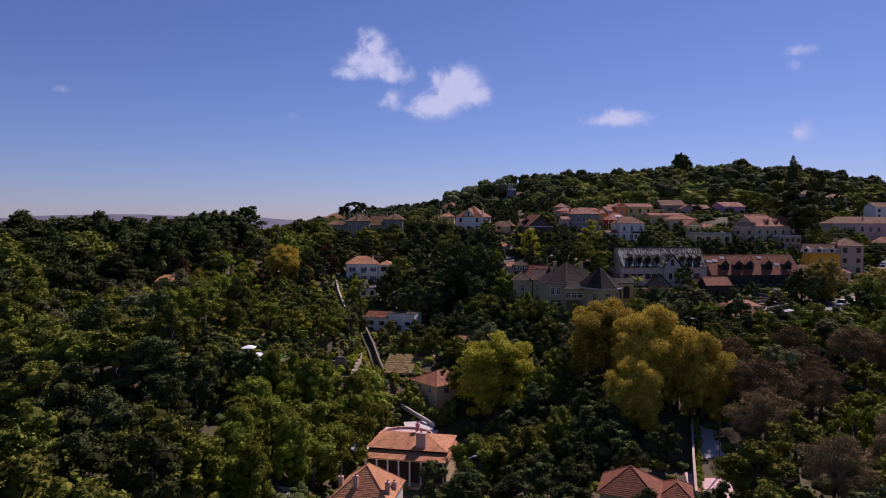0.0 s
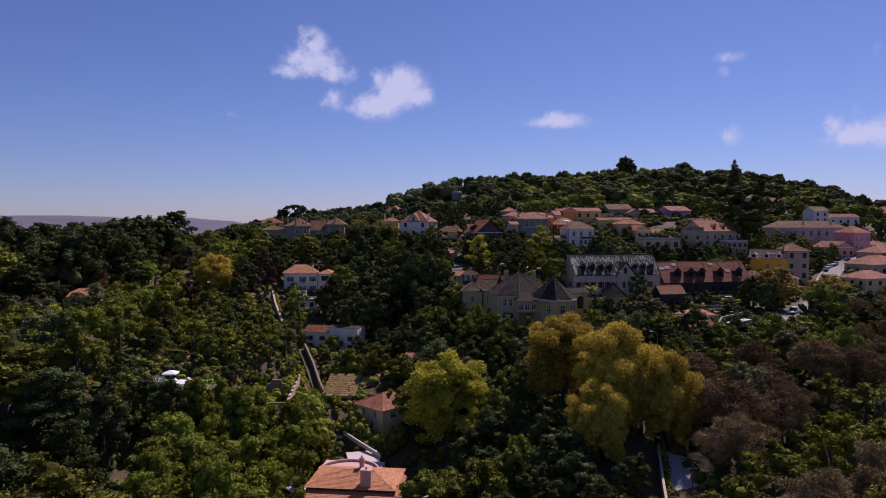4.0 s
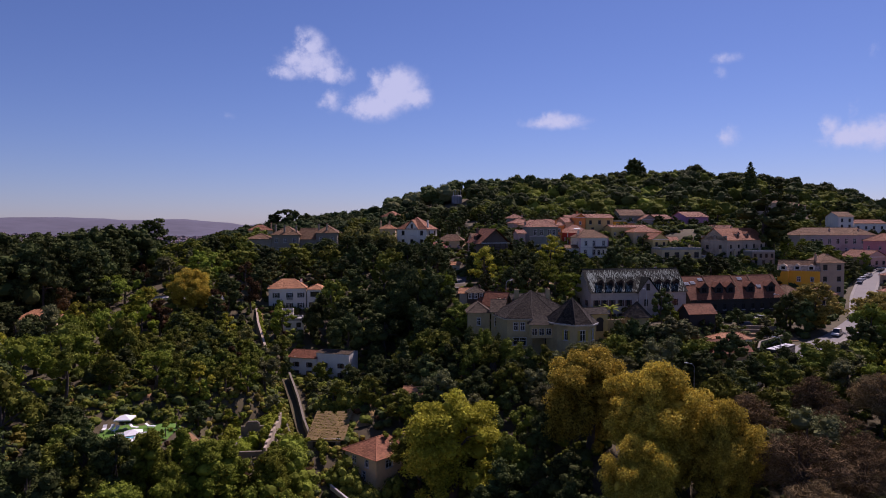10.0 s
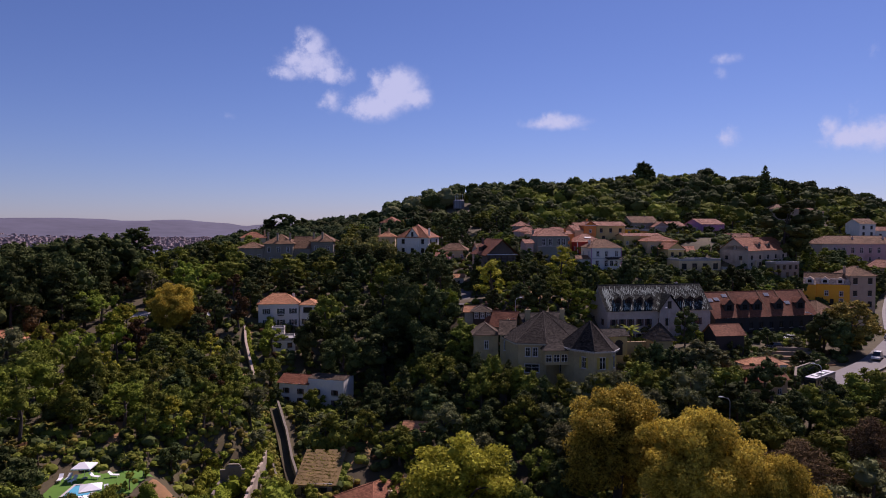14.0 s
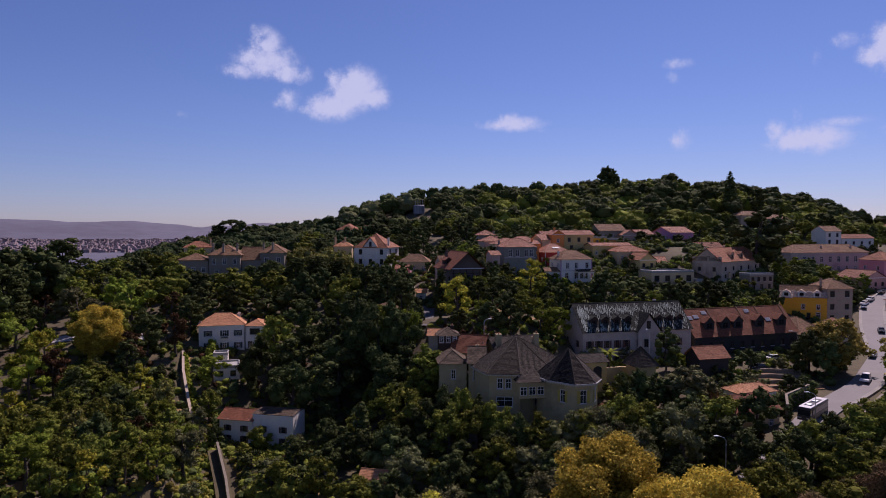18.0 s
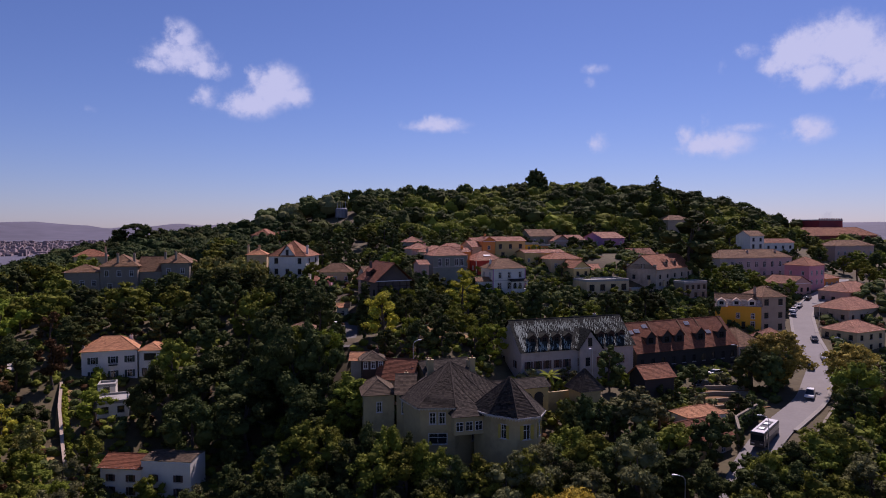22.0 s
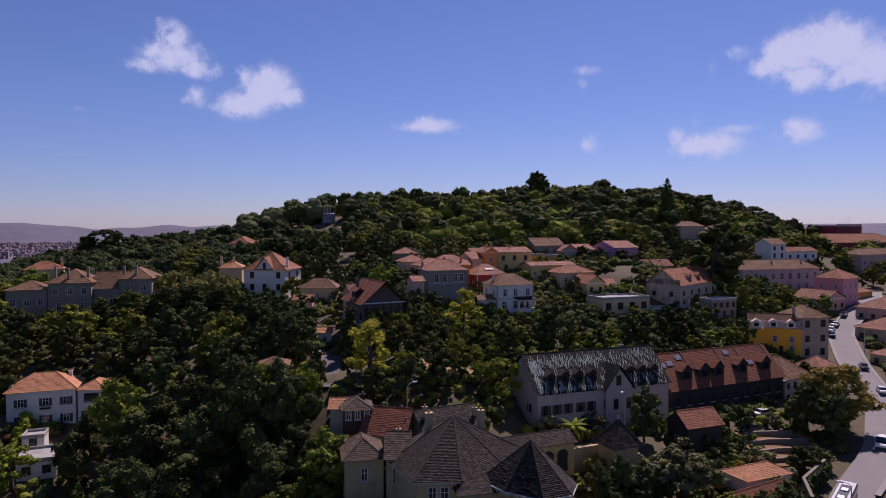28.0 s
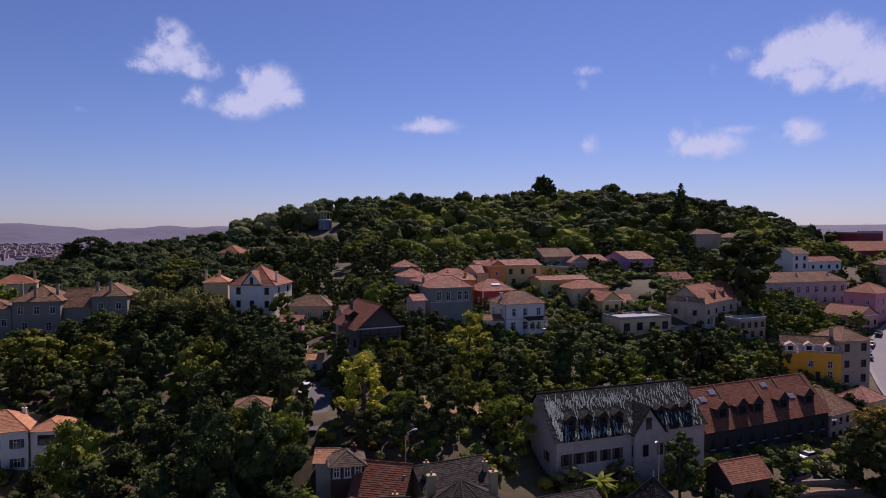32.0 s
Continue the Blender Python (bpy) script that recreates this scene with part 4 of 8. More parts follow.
house("cream_villa", "cream two-storey villa with red tiled hip roof", (-7.8, 170.0), (-1.4, 163.0), 11.2, -45.8, -40.2, CREAM, "hip", 2.3, TILE,
      front=((3.2, 2, 1.0, 1.5, (0.3, 0.7)), (0.6, 2, 1.0, 1.6, (0.25, 0.6))), right=((3.0, 2, 1.7, 1.6, (0.3, 0.75)),), chimneys=((0.75, 0.85, 2.0), (0.9, 0.45, 1.4)), over=0.6)

THATCH = material("dry_overgrown_roof", (0.19, 0.125, 0.042), 0.95, 0.35, 1, 0.04, island=0.2, stain=0.3)
shed = house("overgrown_shed", "low shed with dry grass grown over its roof", (-15.6, 173.4), (-9.0, 172.6), 10.5, -41.6, -39.2, STONE, "flat", 0, front=((0.2, 2, 1.2, 1.5),), style="dark", category="shed")
tr = Mesher()
for k in range(11):
    y0 = -0.5 + k
    for i in range(9):
        w0, w1 = -0.5 + 0.9 * i, 0.4 + 0.9 * i
        z0, z1 = 2.35 + 0.26 * k + 0.05 * rng.random(), 2.35 + 0.26 * (k + 1) + 0.05
        if k == 10 and i % 3 == 1 or k == 0 and i == 7:
            continue
        tr.quad((w0, y0, z0), (w1, y0, z0), (w1, y0 + 1.05, z1), (w0, y0 + 1.05, z1))
        tr.quad((w0, y0, z0 - 0.1), (w1, y0, z0 - 0.1), (w1, y0, z0), (w0, y0, z0))
tr.box(-0.4, -0.4, 2.1, 7.0, 10.6, 2.3)
part("grass_roof", tr.mesh(THATCH), shed, "sloping roof of dry brown grass")
reseed(15, 173)
tufts = []
for _ in range(900):
    x, k = 7.6 * rng.random() - 0.4, 10.6 * rng.random()
    k += 0.25 * math.sin(6.0 * k + 0.8 * x)  # drawn together into uneven rows
    tufts.append((x, -0.4 + k, 2.34 + 0.26 * k, 0.05 + 0.16 * rng.random() ** 2))
part("grass_cover", crown_mesh(tufts, 26, 0.15, LEAF_WEED, 0.7, 0.8), shed, "rows of dry yellow grass tufts")["kind"] = "stuff"

# the colonnaded villa, its neighbour and their terrace
sol = house("colonnaded_villa", "villa with red tiled double roof and a white colonnade", (-15.0, 130.5), (0.7, 127.4), 11, -51.3, -46.3, CREAM, "hip", 0.4, TILE, front=((0.6, 5, 1.1, 2.3),), style="dark")
sm = Mesher()
L = 16.0
for q in ((((-0.3, -2.0, 5.3), (L + 0.3, -2.0, 5.3), (L - 0.2, 0.6, 6.1), (0.2, 0.6, 6.1))), ((-0.3, 11, 5.3), (-0.3, -2.0, 5.3), (0.2, 0.6, 6.1), (0.2, 10, 6.1)), ((L + 0.3, -2.0, 5.3), (L + 0.3, 11, 5.3), (L - 0.2, 10, 6.1), (L - 0.2, 0.6, 6.1))):
    tiles(sm, *q)
part("veranda_roof", sm.mesh(TILE_BRIGHT), sol, "lower red tiled veranda roof")
sm = Mesher()
for q in ((((-0.3, 0.2, 6.6), (L + 0.3, 0.2, 6.6), (L - 5.0, 5.6, 8.3), (4.0, 5.6, 8.3))), ((-0.3, 11, 6.6), (-0.3, 0.2, 6.6), (4.0, 5.6, 8.3), (4.0, 5.7, 8.3)), ((L + 0.3, 0.2, 6.6), (L + 0.3, 11, 6.6), (L - 5.0, 5.7, 8.3), (L - 5.0, 5.6, 8.3)), ((L + 0.3, 11, 6.6), (-0.3, 11, 6.6), (4, 5.7, 8.3), (L - 5, 5.7, 8.3))):
    tiles(sm, *q)
part("upper_roof", sm.mesh(TILE_BRIGHT), sol, "upper red tiled hip roof")
clere = Mesher()
clere.box(0.3, 0.7, 5.6, L - 0.3, 10.6, 6.62)
part("clerestory", clere.mesh(DARK_WOOD), sol)
# flat dark panel: the veranda's shade put into its colour
rc = Mesher()
rc.box(0.2, -0.12, 0.3, L - 0.2, -0.05, 4.9)
part("veranda_back", rc.mesh(DARK_WOOD), sol, "dark shaded recess behind the columns")
for k in range(8):
    col = Mesher()
    col.box(-0.22, -0.22, 0, 0.22, 0.22, 0.3, bevel=0.04)
    col.tube([(0, 0, 0.3), (0, 0, 4.7)], [0.19, 0.16], 10)
    col.box(-0.24, -0.24, 4.7, 0.24, 0.24, 5.0)
    part("column", col.mesh(FRAME_WHITE), sol, "white column", pose(0.2 + k * (L - 0.4) / 7, -1.7, 0.2))
ent = Mesher()
ent.box(-0.1, -1.95, 5.05, L + 0.1, -1.45, 5.28)
ent.box(-0.2, -2.1, -3, L + 0.2, 0, 0.2)
part("veranda_base", ent.mesh(CREAM), sol)
put_chimney(sol, L * 0.67, 1.6, 6.8, 2.9, PALE_PINK, 0.95)
put_chimney(sol, L * 0.55, 6.4, 8.2, 1.8, PINK, 0.4)
fv = house("tiled_villa", "white villa with steep orange tiled roof and tall chimneys", (-19.4, 112.8), (-9.2, 111.0), 10.6, -51.5, -47.8, WHITE, "hip", 4.6, TILE_BRIGHT, front=((1, 3, 1, 1.6),), over=0.4)
for cx, cy, cz, ch in ((0.4, 4.5, 3.6, 2.4), (4.0, 1.8, 4.6, 2.8), (9.6, 2.4, 3.8, 2.6), (10.0, 5.5, 3.7, 1.6)):
    put_chimney(fv, cx, cy, cz, ch, PALE_PINK, 0.4)
ter = Mesher()
ter.box(-8, -1, -4, 4, 6, 0)
terrace = tagged(new("roof_terrace", ter.mesh(PAVE_PINK)), "pink paved roof terrace with curved parapet", "terrace")
terrace.matrix_basis = pose(-6.0, 140.0, -45.8, 0, 0, -11)
pm = Mesher()
for k in range(18):
    a0, a1 = math.pi * k / 18, math.pi * (k + 1) / 18
    pts = [(r * math.cos(a) - 2.0, r * 0.98 * math.sin(a)) for r, a in ((5.7, a0), (6.0, a0), (6.0, a1), (5.7, a1))]
    pm.quad(*[(x, y, 0.5) for x, y in pts])
    pm.quad((*pts[1], -0.4), (*pts[2], -0.4), (*pts[2], 0.5), (*pts[1], 0.5))
    pm.quad((*pts[3], 0), (*pts[0], 0), (*pts[0], 0.5), (*pts[3], 0.5))
part("parapet", pm.mesh(PALE_PINK), terrace, "curved pale pink parapet wall")
keep_clear(-5.5 + 5, 142, 11, 8, -27)
tarp = thing("canvas_awning", pose(-17.6, 136.5, -49.6, 0, 0, -11), "pale stretched canvas awning beside the villa", "awning")
m = Mesher()
for i in range(4):
    for j in range(3):
        z = lambda u, v: 2.8 + 0.35 * math.cos(u * 1.6) * math.cos(v * 1.9) - 0.12 * u
        u0, u1, v0, v1 = -2 + i, -1 + i, -1.8 + 1.2 * j, -0.6 + 1.2 * j
        m.quad((u0, v0, z(u0, v0)), (u1, v0, z(u1, v0)), (u1, v1, z(u1, v1)), (u0, v1, z(u0, v1)))
part("canvas", m.mesh(CANVAS), tarp)
for sx in (-1.9, 1.9):
    for sy in (-1.7, 1.7):
        m = Mesher()
        m.tube([(sx, sy, -1.5), (sx, sy, 2.8 + 0.35 * math.cos(sx * 1.6) * math.cos(sy * 1.9) - 0.12 * sx)], [0.05, 0.05], 6)
        part("post", m.mesh(METAL), tarp)
tagged(new("courtyard", ribbon(((-6.5, 141, -46.5), (-4.0, 147, -46.5), (-6, 154, -46.6)), 6.5, PAVE, 0.1).mesh(PAVE)), "pale paved courtyard below the villa", "pavement", kind="structure")
keep_clear(-4, 148, 5, 7)
house("old_tiled_house", "small house with old red tiled hip roofs", (24.5, 101.5), (32.5, 98.5), 8, -47.5, -41.6, CREAM, "hip", 3.2, TILE_RED, front=((1.5, 2, 0.9, 1.3),))
house("old_tiled_house", "lower house wing with old red tiled roof", (32.8, 100.5), (38.5, 98.2), 7, -47.5, -42.4, CREAM, "hip", 2.0, TILE_RED, front=((1.2, 2, 0.9, 1.3),))

# ---- the chateau ----


def facet_roof(m, ring, apex, course=0.34):
    for (a, b) in zip(ring, ring[1:] + ring[:1]):
        tiles(m, a, b, apex, apex, course=course, seg=0.55, lift=0.11)


def block(root, ring, z0, z1, mat, holes=None):
    """Walls over a polygon plan (counter-clockwise), with windows given per side."""
    m = Mesher()
    wins = []
    holes = holes or {}
    for i, (a, b) in enumerate(zip(ring, ring[1:] + ring[:1])):
        a, b = Vector((*a, 0)), Vector((*b, 0))
        d = (b - a).normalized()
        n = Vector((d.y, -d.x, 0))
        at = lambda u, o, z, a=a, d=d, n=n: tuple(a + d * u + n * o + Vector((0, 0, z)))
        length = (b - a).length
        hs = [(p * length, w, z, h) for p, z, w, h in holes.get(i, ())]
        wall_side(m, at, length, z0, z1, hs)
        turn = math.degrees(math.atan2(d.y, d.x))
        wins += [(Matrix.Translation(at(u, 0, z)) @ pose(0, 0, 0, 0, 0, turn), w, h) for u, w, z, h in hs]
    part("wall", m.mesh(mat), root)
    return wins


ch = thing("chateau", pose(30.6, 196.6, -30.5), "yellow rendered chateau with steep dark tiled roofs and bay", "mansion")
keep_clear(40, 199, 15, 11)
E0 = 12.9
main = [(0, 0), (6.0, -1.4), (13.0, 2.5), (18.5, 6.0), (15.0, 17.0), (3.0, 16.0), (-1.5, 8.0)]
ws = block(ch, main, -8, E0, CHATEAU, {0: ((0.35, 9.6, 1.05, 2.0), (0.62, 9.6, 1.05, 2.0), (0.5, 6.0, 3.2, 1.9)), 1: ((0.6, 5.6, 1.0, 1.8),)})
for mm, w_, h_ in ws:
    put_window(ch, mm, w_, h_, "plain")
rm = Mesher()
grow = lambda ring, o, z: [((x - 7.5) * o + 7.5, (y - 6.5) * o + 6.5, z) for x, y in ring]
facet_roof(rm, grow(main, 1.09, E0 - 0.25), (7.8, 8.5, 18.6))
rf = part("roof", rm.mesh(TILE_DARK), ch, "steep dark lichened tile roof")
for p in grow(main, 1.09, E0 - 0.2):
    part("ridge_cap", ridge_mesh([(p, (7.8, 8.5, 18.6))], TILE_DARK, 0.16), rf)
tur = [(11.2, -5.4), (14.6, -9.0), (18.4, -8.6), (20.6, -5.6), (20.0, -0.5), (14.0, 3.0), (9.6, -1.0)]
ws = block(ch, tur, -8, 12.3, CHATEAU, {0: ((0.5, 8.2, 1.0, 2.4),), 1: ((0.5, 8.2, 1.3, 2.5),), 2: ((0.5, 8.2, 1.3, 2.5),)})
for mm, w_, h_ in ws:
    put_window(ch, mm, w_, h_, "mustard")
rm = Mesher()
tg = [((x - 15.5) * 1.13 + 15.5, (y + 3.5) * 1.13 - 3.5, 12.05) for x, y in tur]
facet_roof(rm, tg, (15.4, -3.4, 17.9))
rf = part("turret_roof", rm.mesh(TILE_DARK), ch, "polygonal dark tile turret roof")
for p, q in zip(tg, tg[1:] + tg[:1]):
    part("ridge_cap", ridge_mesh([(p, (15.4, -3.4, 17.9))], TILE_DARK, 0.15), rf)
    part("eave_edge", ridge_mesh([(p, q)], CONCRETE, 0.13), rf)


def eave_trim(root, ring, drop=0.3):
    """Pale scalloped boards and small brackets under an eave."""
    for a, b in zip(ring, ring[1:] + ring[:1]):
        a, b = Vector(a), Vector(b)
        d = b - a
        n = max(2, round(d.length / 0.55))
        turn = math.degrees(math.atan2(d.y, d.x))
        m = Mesher()
        m.box(0, -0.05, -drop, d.length, 0.02, -0.12)
        for k in range(n):
            m.box((k + 0.2) * d.length / n, -0.12, -drop - 0.16, (k + 0.6) * d.length / n, 0.0, -drop)
        part("eave_trim", m.mesh(EAVE_PAINT), root, "pale scalloped eave trim", pose(a.x, a.y, a.z, 0, 0, turn))


EAVE_PAINT = material("weathered_cream_paint", (0.48, 0.43, 0.34), 0.85, 0.2, 1, stain=0.3)
eave_trim(ch, grow(main, 1.075, E0 - 0.2))
eave_trim(ch, [((x - 15.5) * 1.11 + 15.5, (y + 3.5) * 1.11 - 3.5, 12.1) for x, y in tur])
put_chimney(ch, 4.6, 11.0, 14.6, 4.0, CHATEAU, 0.55)
put_chimney(ch, 12.6, 9.5, 14.6, 4.2, CHATEAU, 0.5)
bay = Mesher()
bay.box(5.2, -3.6, 8.2, 10.6, 0.5, 11.6)
bw = part("bay_window", bay.mesh(CHATEAU), ch, "projecting glazed bay with small tiled roof")
for k in range(3):
    s_, b_, g_, i_, _ = window_data(1.3, 1.6, "plain")
    part("window_frame", b_, bw, "", pose(6.1 + 1.75 * k, -3.78, 8.9))
    part("pane", g_, bw, "", pose(6.1 + 1.75 * k, -3.79, 8.9))
br = Mesher()
tiles(br, (4.7, -4.2, 11.5), (11.2, -4.2, 11.5), (9.0, -0.4, 13.4), (7.0, -0.4, 13.4))
tiles(br, (4.7, 0.5, 11.5), (4.7, -4.2, 11.5), (7.0, -0.4, 13.4), (7.0, 0.0, 13.4))
tiles(br, (11.2, -4.2, 11.5), (11.2, 0.5, 11.5), (9.0, 0.0, 13.4), (9.0, -0.4, 13.4))
part("bay_roof", br.mesh(TILE_DARK), bw)
house("chateau_wing", "lower yellow chateau wing with old brown tiled roof", (22.1, 206.6), (27.8, 206.2), 8, -30, -17.5, CHATEAU, "hip", 2.2, TILE_BROWN, front=((9.0, 1, 0.9, 1.9),), over=0.5, style="plain")
house("chateau_wing", "yellow chateau wing with old tiled roof and shuttered window", (27.9, 204.6), (31.2, 203.8), 8, -30, -17.2, CHATEAU, "gable", 2.8, TILE_BROWN, front=((9.0, 1, 1.4, 2.2),), over=0.4, chimneys=((0.5, 0.6, 2.6),))
house("chateau_rear_wing", "rear chateau wing with dark tiled roof", (36.0, 213.2), (46.5, 215.0), 8, -27, -16.6, CHATEAU, "gable", 2.6, TILE_DARK, chimneys=((0.1, 0.3, 3.2), (0.95, 0.2, 2.2)))
ar = house("courtyard_range", "low yellow arcaded range with pale capped dark roof", (47.5, 206.0), (60.0, 207.5), 5, -24.6, -18.4, OCHRE, "gable", 1.3, TILE_DARK)
# dark faces on the solid wall stand in for the shade inside each arch
for k in range(4):
    m = Mesher()
    n_ = 9
    top = [(1.0 * math.cos(math.pi * i / n_), 2.6 + 1.0 * math.sin(math.pi * i / n_)) for i in range(n_ + 1)]
    pts = [(1.0, 0.0)] + top + [(-1.0, 0.0)]
    m.quad(*[(x, -0.06, z) for x, z in pts])
    for (x0, z0), (x1, z1) in zip(top, top[1:]):
        m.quad((x0 * 1.15, -0.1, 2.6 + (z0 - 2.6) * 1.15), (x1 * 1.15, -0.1, 2.6 + (z1 - 2.6) * 1.15), (x1, -0.1, z1), (x0, -0.1, z0))
    part("arch", m.mesh(FRAME_DARK), ar, "dark open arch of the arcade", pose(2.2 + 2.7 * k, 0, 1.4))
pv = house("garden_pavilion", "small square pavilion with pointed dark tile roof", (66.0, 204.6), (70.6, 205.3), 4.6, -26.5, -19.2, CHATEAU, "hip", 3.9, TILE_DARK, over=0.7, front=((2.6, 2, 1.0, 1.4),))
fin = Mesher()
fin.tube([(0, 0, -0.2), (0, 0, 0.5), (0, 0, 0.9)], [0.16, 0.12, 0.02], 8)
part("finial", fin.mesh(CONCRETE), pv, "pale stone finial", pose(2.33, 2.3, 11.2))
house("small_tiled_house", "small dark-walled house with brown-red tiled hip roof", (23.6, 219.4), (28.2, 219.0), 5, -18.6, -13.6, DARK_WOOD, "hip", 1.4, TILE_BROWN, front=((3.2, 3, 0.8, 1.4),), chimneys=((0.75, 0.7, 1.3),), style="plain")
house("low_tiled_house", "low house with orange tiled roof", (21.8, 223.4), (24.8, 222.6), 4, -19, -14.2, BEIGE, "gable", 1.3, TILE_BRIGHT)
house("red_roofed_house", "white house with long sloping red tiled roof", (26.2, 217.2), (32.6, 213.6), 8, -23.5, -17.0, BEIGE, "gable", 3.4, TILE_RED, left=((2.5, 1, 0.9, 1.3),), chimneys=((0.95, 0.3, 1.6),))

# ---- slate-roofed mansion and the terrace row ----
MANSION_WALL = material("weathered_grey_render", (0.42, 0.38, 0.33), 0.9, 0.2, 3, 0.006, stain=0.5)
sl = house("slate_roofed_mansion", "grey mansion with broken shiny slate roof and dormers", (60.2, 222.6), (90.0, 224.9), 12.8, -24.0, -14.4, MANSION_WALL, "gable", 6.4, SLATE, over=0.45,
           front=((5.4, 9, 1.0, 1.9, (0.06, 0.14, 0.22, 0.31, 0.39, 0.52, 0.62, 0.75, 0.88)), (1.2, 9, 1.1, 2.1, (0.06, 0.14, 0.22, 0.31, 0.39, 0.52, 0.62, 0.75, 0.88))),
           left=((5.4, 2, 0.9, 1.7), (1.4, 2, 0.9, 1.9)), style="brown", course=0.3, chimneys=((0.27, 0.62, 5.6), (0.45, 0.66, 5.4), (0.8, 0.6, 6.4)), tiles_gap=0.07)
for k in range(4):
    dormer(sl, 3.6 + k * 3.1, 1.5, 10.9, 1.9, 1.5, 3.0, SLATE, DARK_WOOD, 0.7)
# broken slates and bared laths over the street slope, their glints painted pale
PALE_SLATE = material("bleached_slate", (0.23, 0.275, 0.225), 0.75, 0.3, 1, island=0.5)
pm_ = Mesher()
n_ = Vector((0, -0.7, 0.72))
for k in range(720):
    x0 = 0.2 + 29.0 * rng.random() ** 1.5
    s0 = rng.random()
    run = 0.4 + 1.1 * rng.random()
    w_ = 0.07 + 0.11 * rng.random()
    lean = 0.05 + 0.5 * rng.random()
    p = Vector((x0, -0.45 + 6.6 * s0, 9.45 + 6.4 * s0)) + n_ * 0.1
    u = Vector((lean, 0.69, 0.67)) * run
    by_dormer = any(abs(x0 - 3.6 - j * 3.1) < 1.35 for j in range(4)) and 0.1 < s0 < 0.62
    if s0 + run / 9.4 < 0.98 and not by_dormer:
        q = Vector((w_, 0, 0))
        pm_.quad(p, p + q, p + u + q, p + u)
        p = p + Vector((0.42, -0.25, -0.24))
        if p.y > -0.4:
            pm_.quad(p, p + q, p + u * 0.7 + q, p + u * 0.7)
part("bleached_slate", pm_.mesh(PALE_SLATE), sl, "broken pale slates scattered over the roof")["kind"] = "stuff"
gm = Mesher()
gw = 6.0
gm.box(0, 0, -3, gw, 0.4, 9.6)
gm.quad((0, 0, 9.6), (gw, 0, 9.6), (gw / 2, 0, 13.4))
fg = part("front_gable", gm.mesh(MANSION_WALL), sl, "projecting gabled bay", pose(14.6, -0.75, 0))
gr = Mesher()
tiles(gr, (gw + 0.5, -0.4, 9.2), (gw + 0.5, 6.5, 9.2), (gw / 2, 6.5, 13.9), (gw / 2, -0.4, 13.9), course=0.3)
tiles(gr, (-0.5, 6.5, 9.2), (-0.5, -0.4, 9.2), (gw / 2, -0.4, 13.9), (gw / 2, 6.5, 13.9), course=0.3)
part("gable_roof", gr.mesh(SLATE), fg)
s_, b_, g_, i_, _ = window_data(1.1, 2.0, "brown")
for zx, zz in ((2.0, 10.0), (1.4, 5.4), (4.4, 5.4)):
    part("window_frame", b_, fg, "", pose(zx + 0.8, -0.14, zz))
    part("pane", g_, fg, "", pose(zx + 0.8, -0.15, zz))
for k in range(3):
    dormer(sl, 21.8 + k * 2.9, 1.6, 10.9, 1.9, 1.5, 3.0, SLATE, DARK_WOOD, 0.7)

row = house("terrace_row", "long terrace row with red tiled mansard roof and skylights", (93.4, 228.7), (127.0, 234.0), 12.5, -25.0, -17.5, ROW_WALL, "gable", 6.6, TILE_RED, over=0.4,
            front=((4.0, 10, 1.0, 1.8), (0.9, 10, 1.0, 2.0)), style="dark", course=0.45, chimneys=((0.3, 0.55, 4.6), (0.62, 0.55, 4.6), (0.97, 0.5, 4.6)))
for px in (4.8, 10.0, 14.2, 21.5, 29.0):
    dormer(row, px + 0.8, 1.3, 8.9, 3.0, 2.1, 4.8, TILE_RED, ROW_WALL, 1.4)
for px in (0.1, 8.2, 18.4, 24.6, 33.3):
    vm = Mesher()
    vm.quad((px - 0.16, -0.4, 7.35), (px + 0.16, -0.4, 7.35), (px + 0.16, 6.2, 14.3), (px - 0.16, 6.2, 14.3))
    vm.quad((px - 0.16, -0.4, 7.05), (px - 0.16, -0.4, 7.35), (px - 0.16, 6.2, 14.3), (px - 0.16, 6.2, 14.0))
    vm.quad((px + 0.16, -0.4, 7.35), (px + 0.16, -0.4, 7.05), (px + 0.16, 6.2, 14.0), (px + 0.16, 6.2, 14.3))
    part("party_wall", vm.mesh(TILE_OLD), row, "raised tiled party wall strip")
sk = Mesher()
sk.box(-0.8, -0.55, 0, 0.8, 0.55, 0.14)
skm = sk.mesh(METAL)
skg = Mesher()
skg.box(-0.68, -0.43, 0.14, 0.68, 0.43, 0.16)
skgm = skg.mesh(material("skylight_glass", (0.22, 0.24, 0.26), 0.5, 0.05, 1, spec=0.2))
slope_deg = math.degrees(math.atan2(6.6, 6.6))
for px, py in ((1.2, 4.1), (3.4, 4.3), (6.6, 5.2), (21.0, 5.2), (5.2, 2.4), (26.4, 2.9)):
    w_ = part("skylight", skm, row, "pale roof skylight", pose(px, py, 7.5 + (py + 0.4) * 1.0 - 0.05, slope_deg, 0, 0))
    part("pane", skgm, w_)
house("end_house", "pale pink end house with brown tiled roof", (127.4, 233.8), (137.5, 236.6), 11, -25, -18.3, PALE_PINK, "hip", 4.0, TILE_OLD, front=((4.2, 4, 0.8, 1.3), (0.9, 4, 0.9, 1.9)), style="dark")
house("corner_cottage", "yellow cottage with low tiled hip roof", (141.0, 240.5), (151.5, 243.5), 8, -24.5, -20.6, CREAM, "hip", 2.0, TILE, front=((0.9, 3, 0.9, 1.3),))
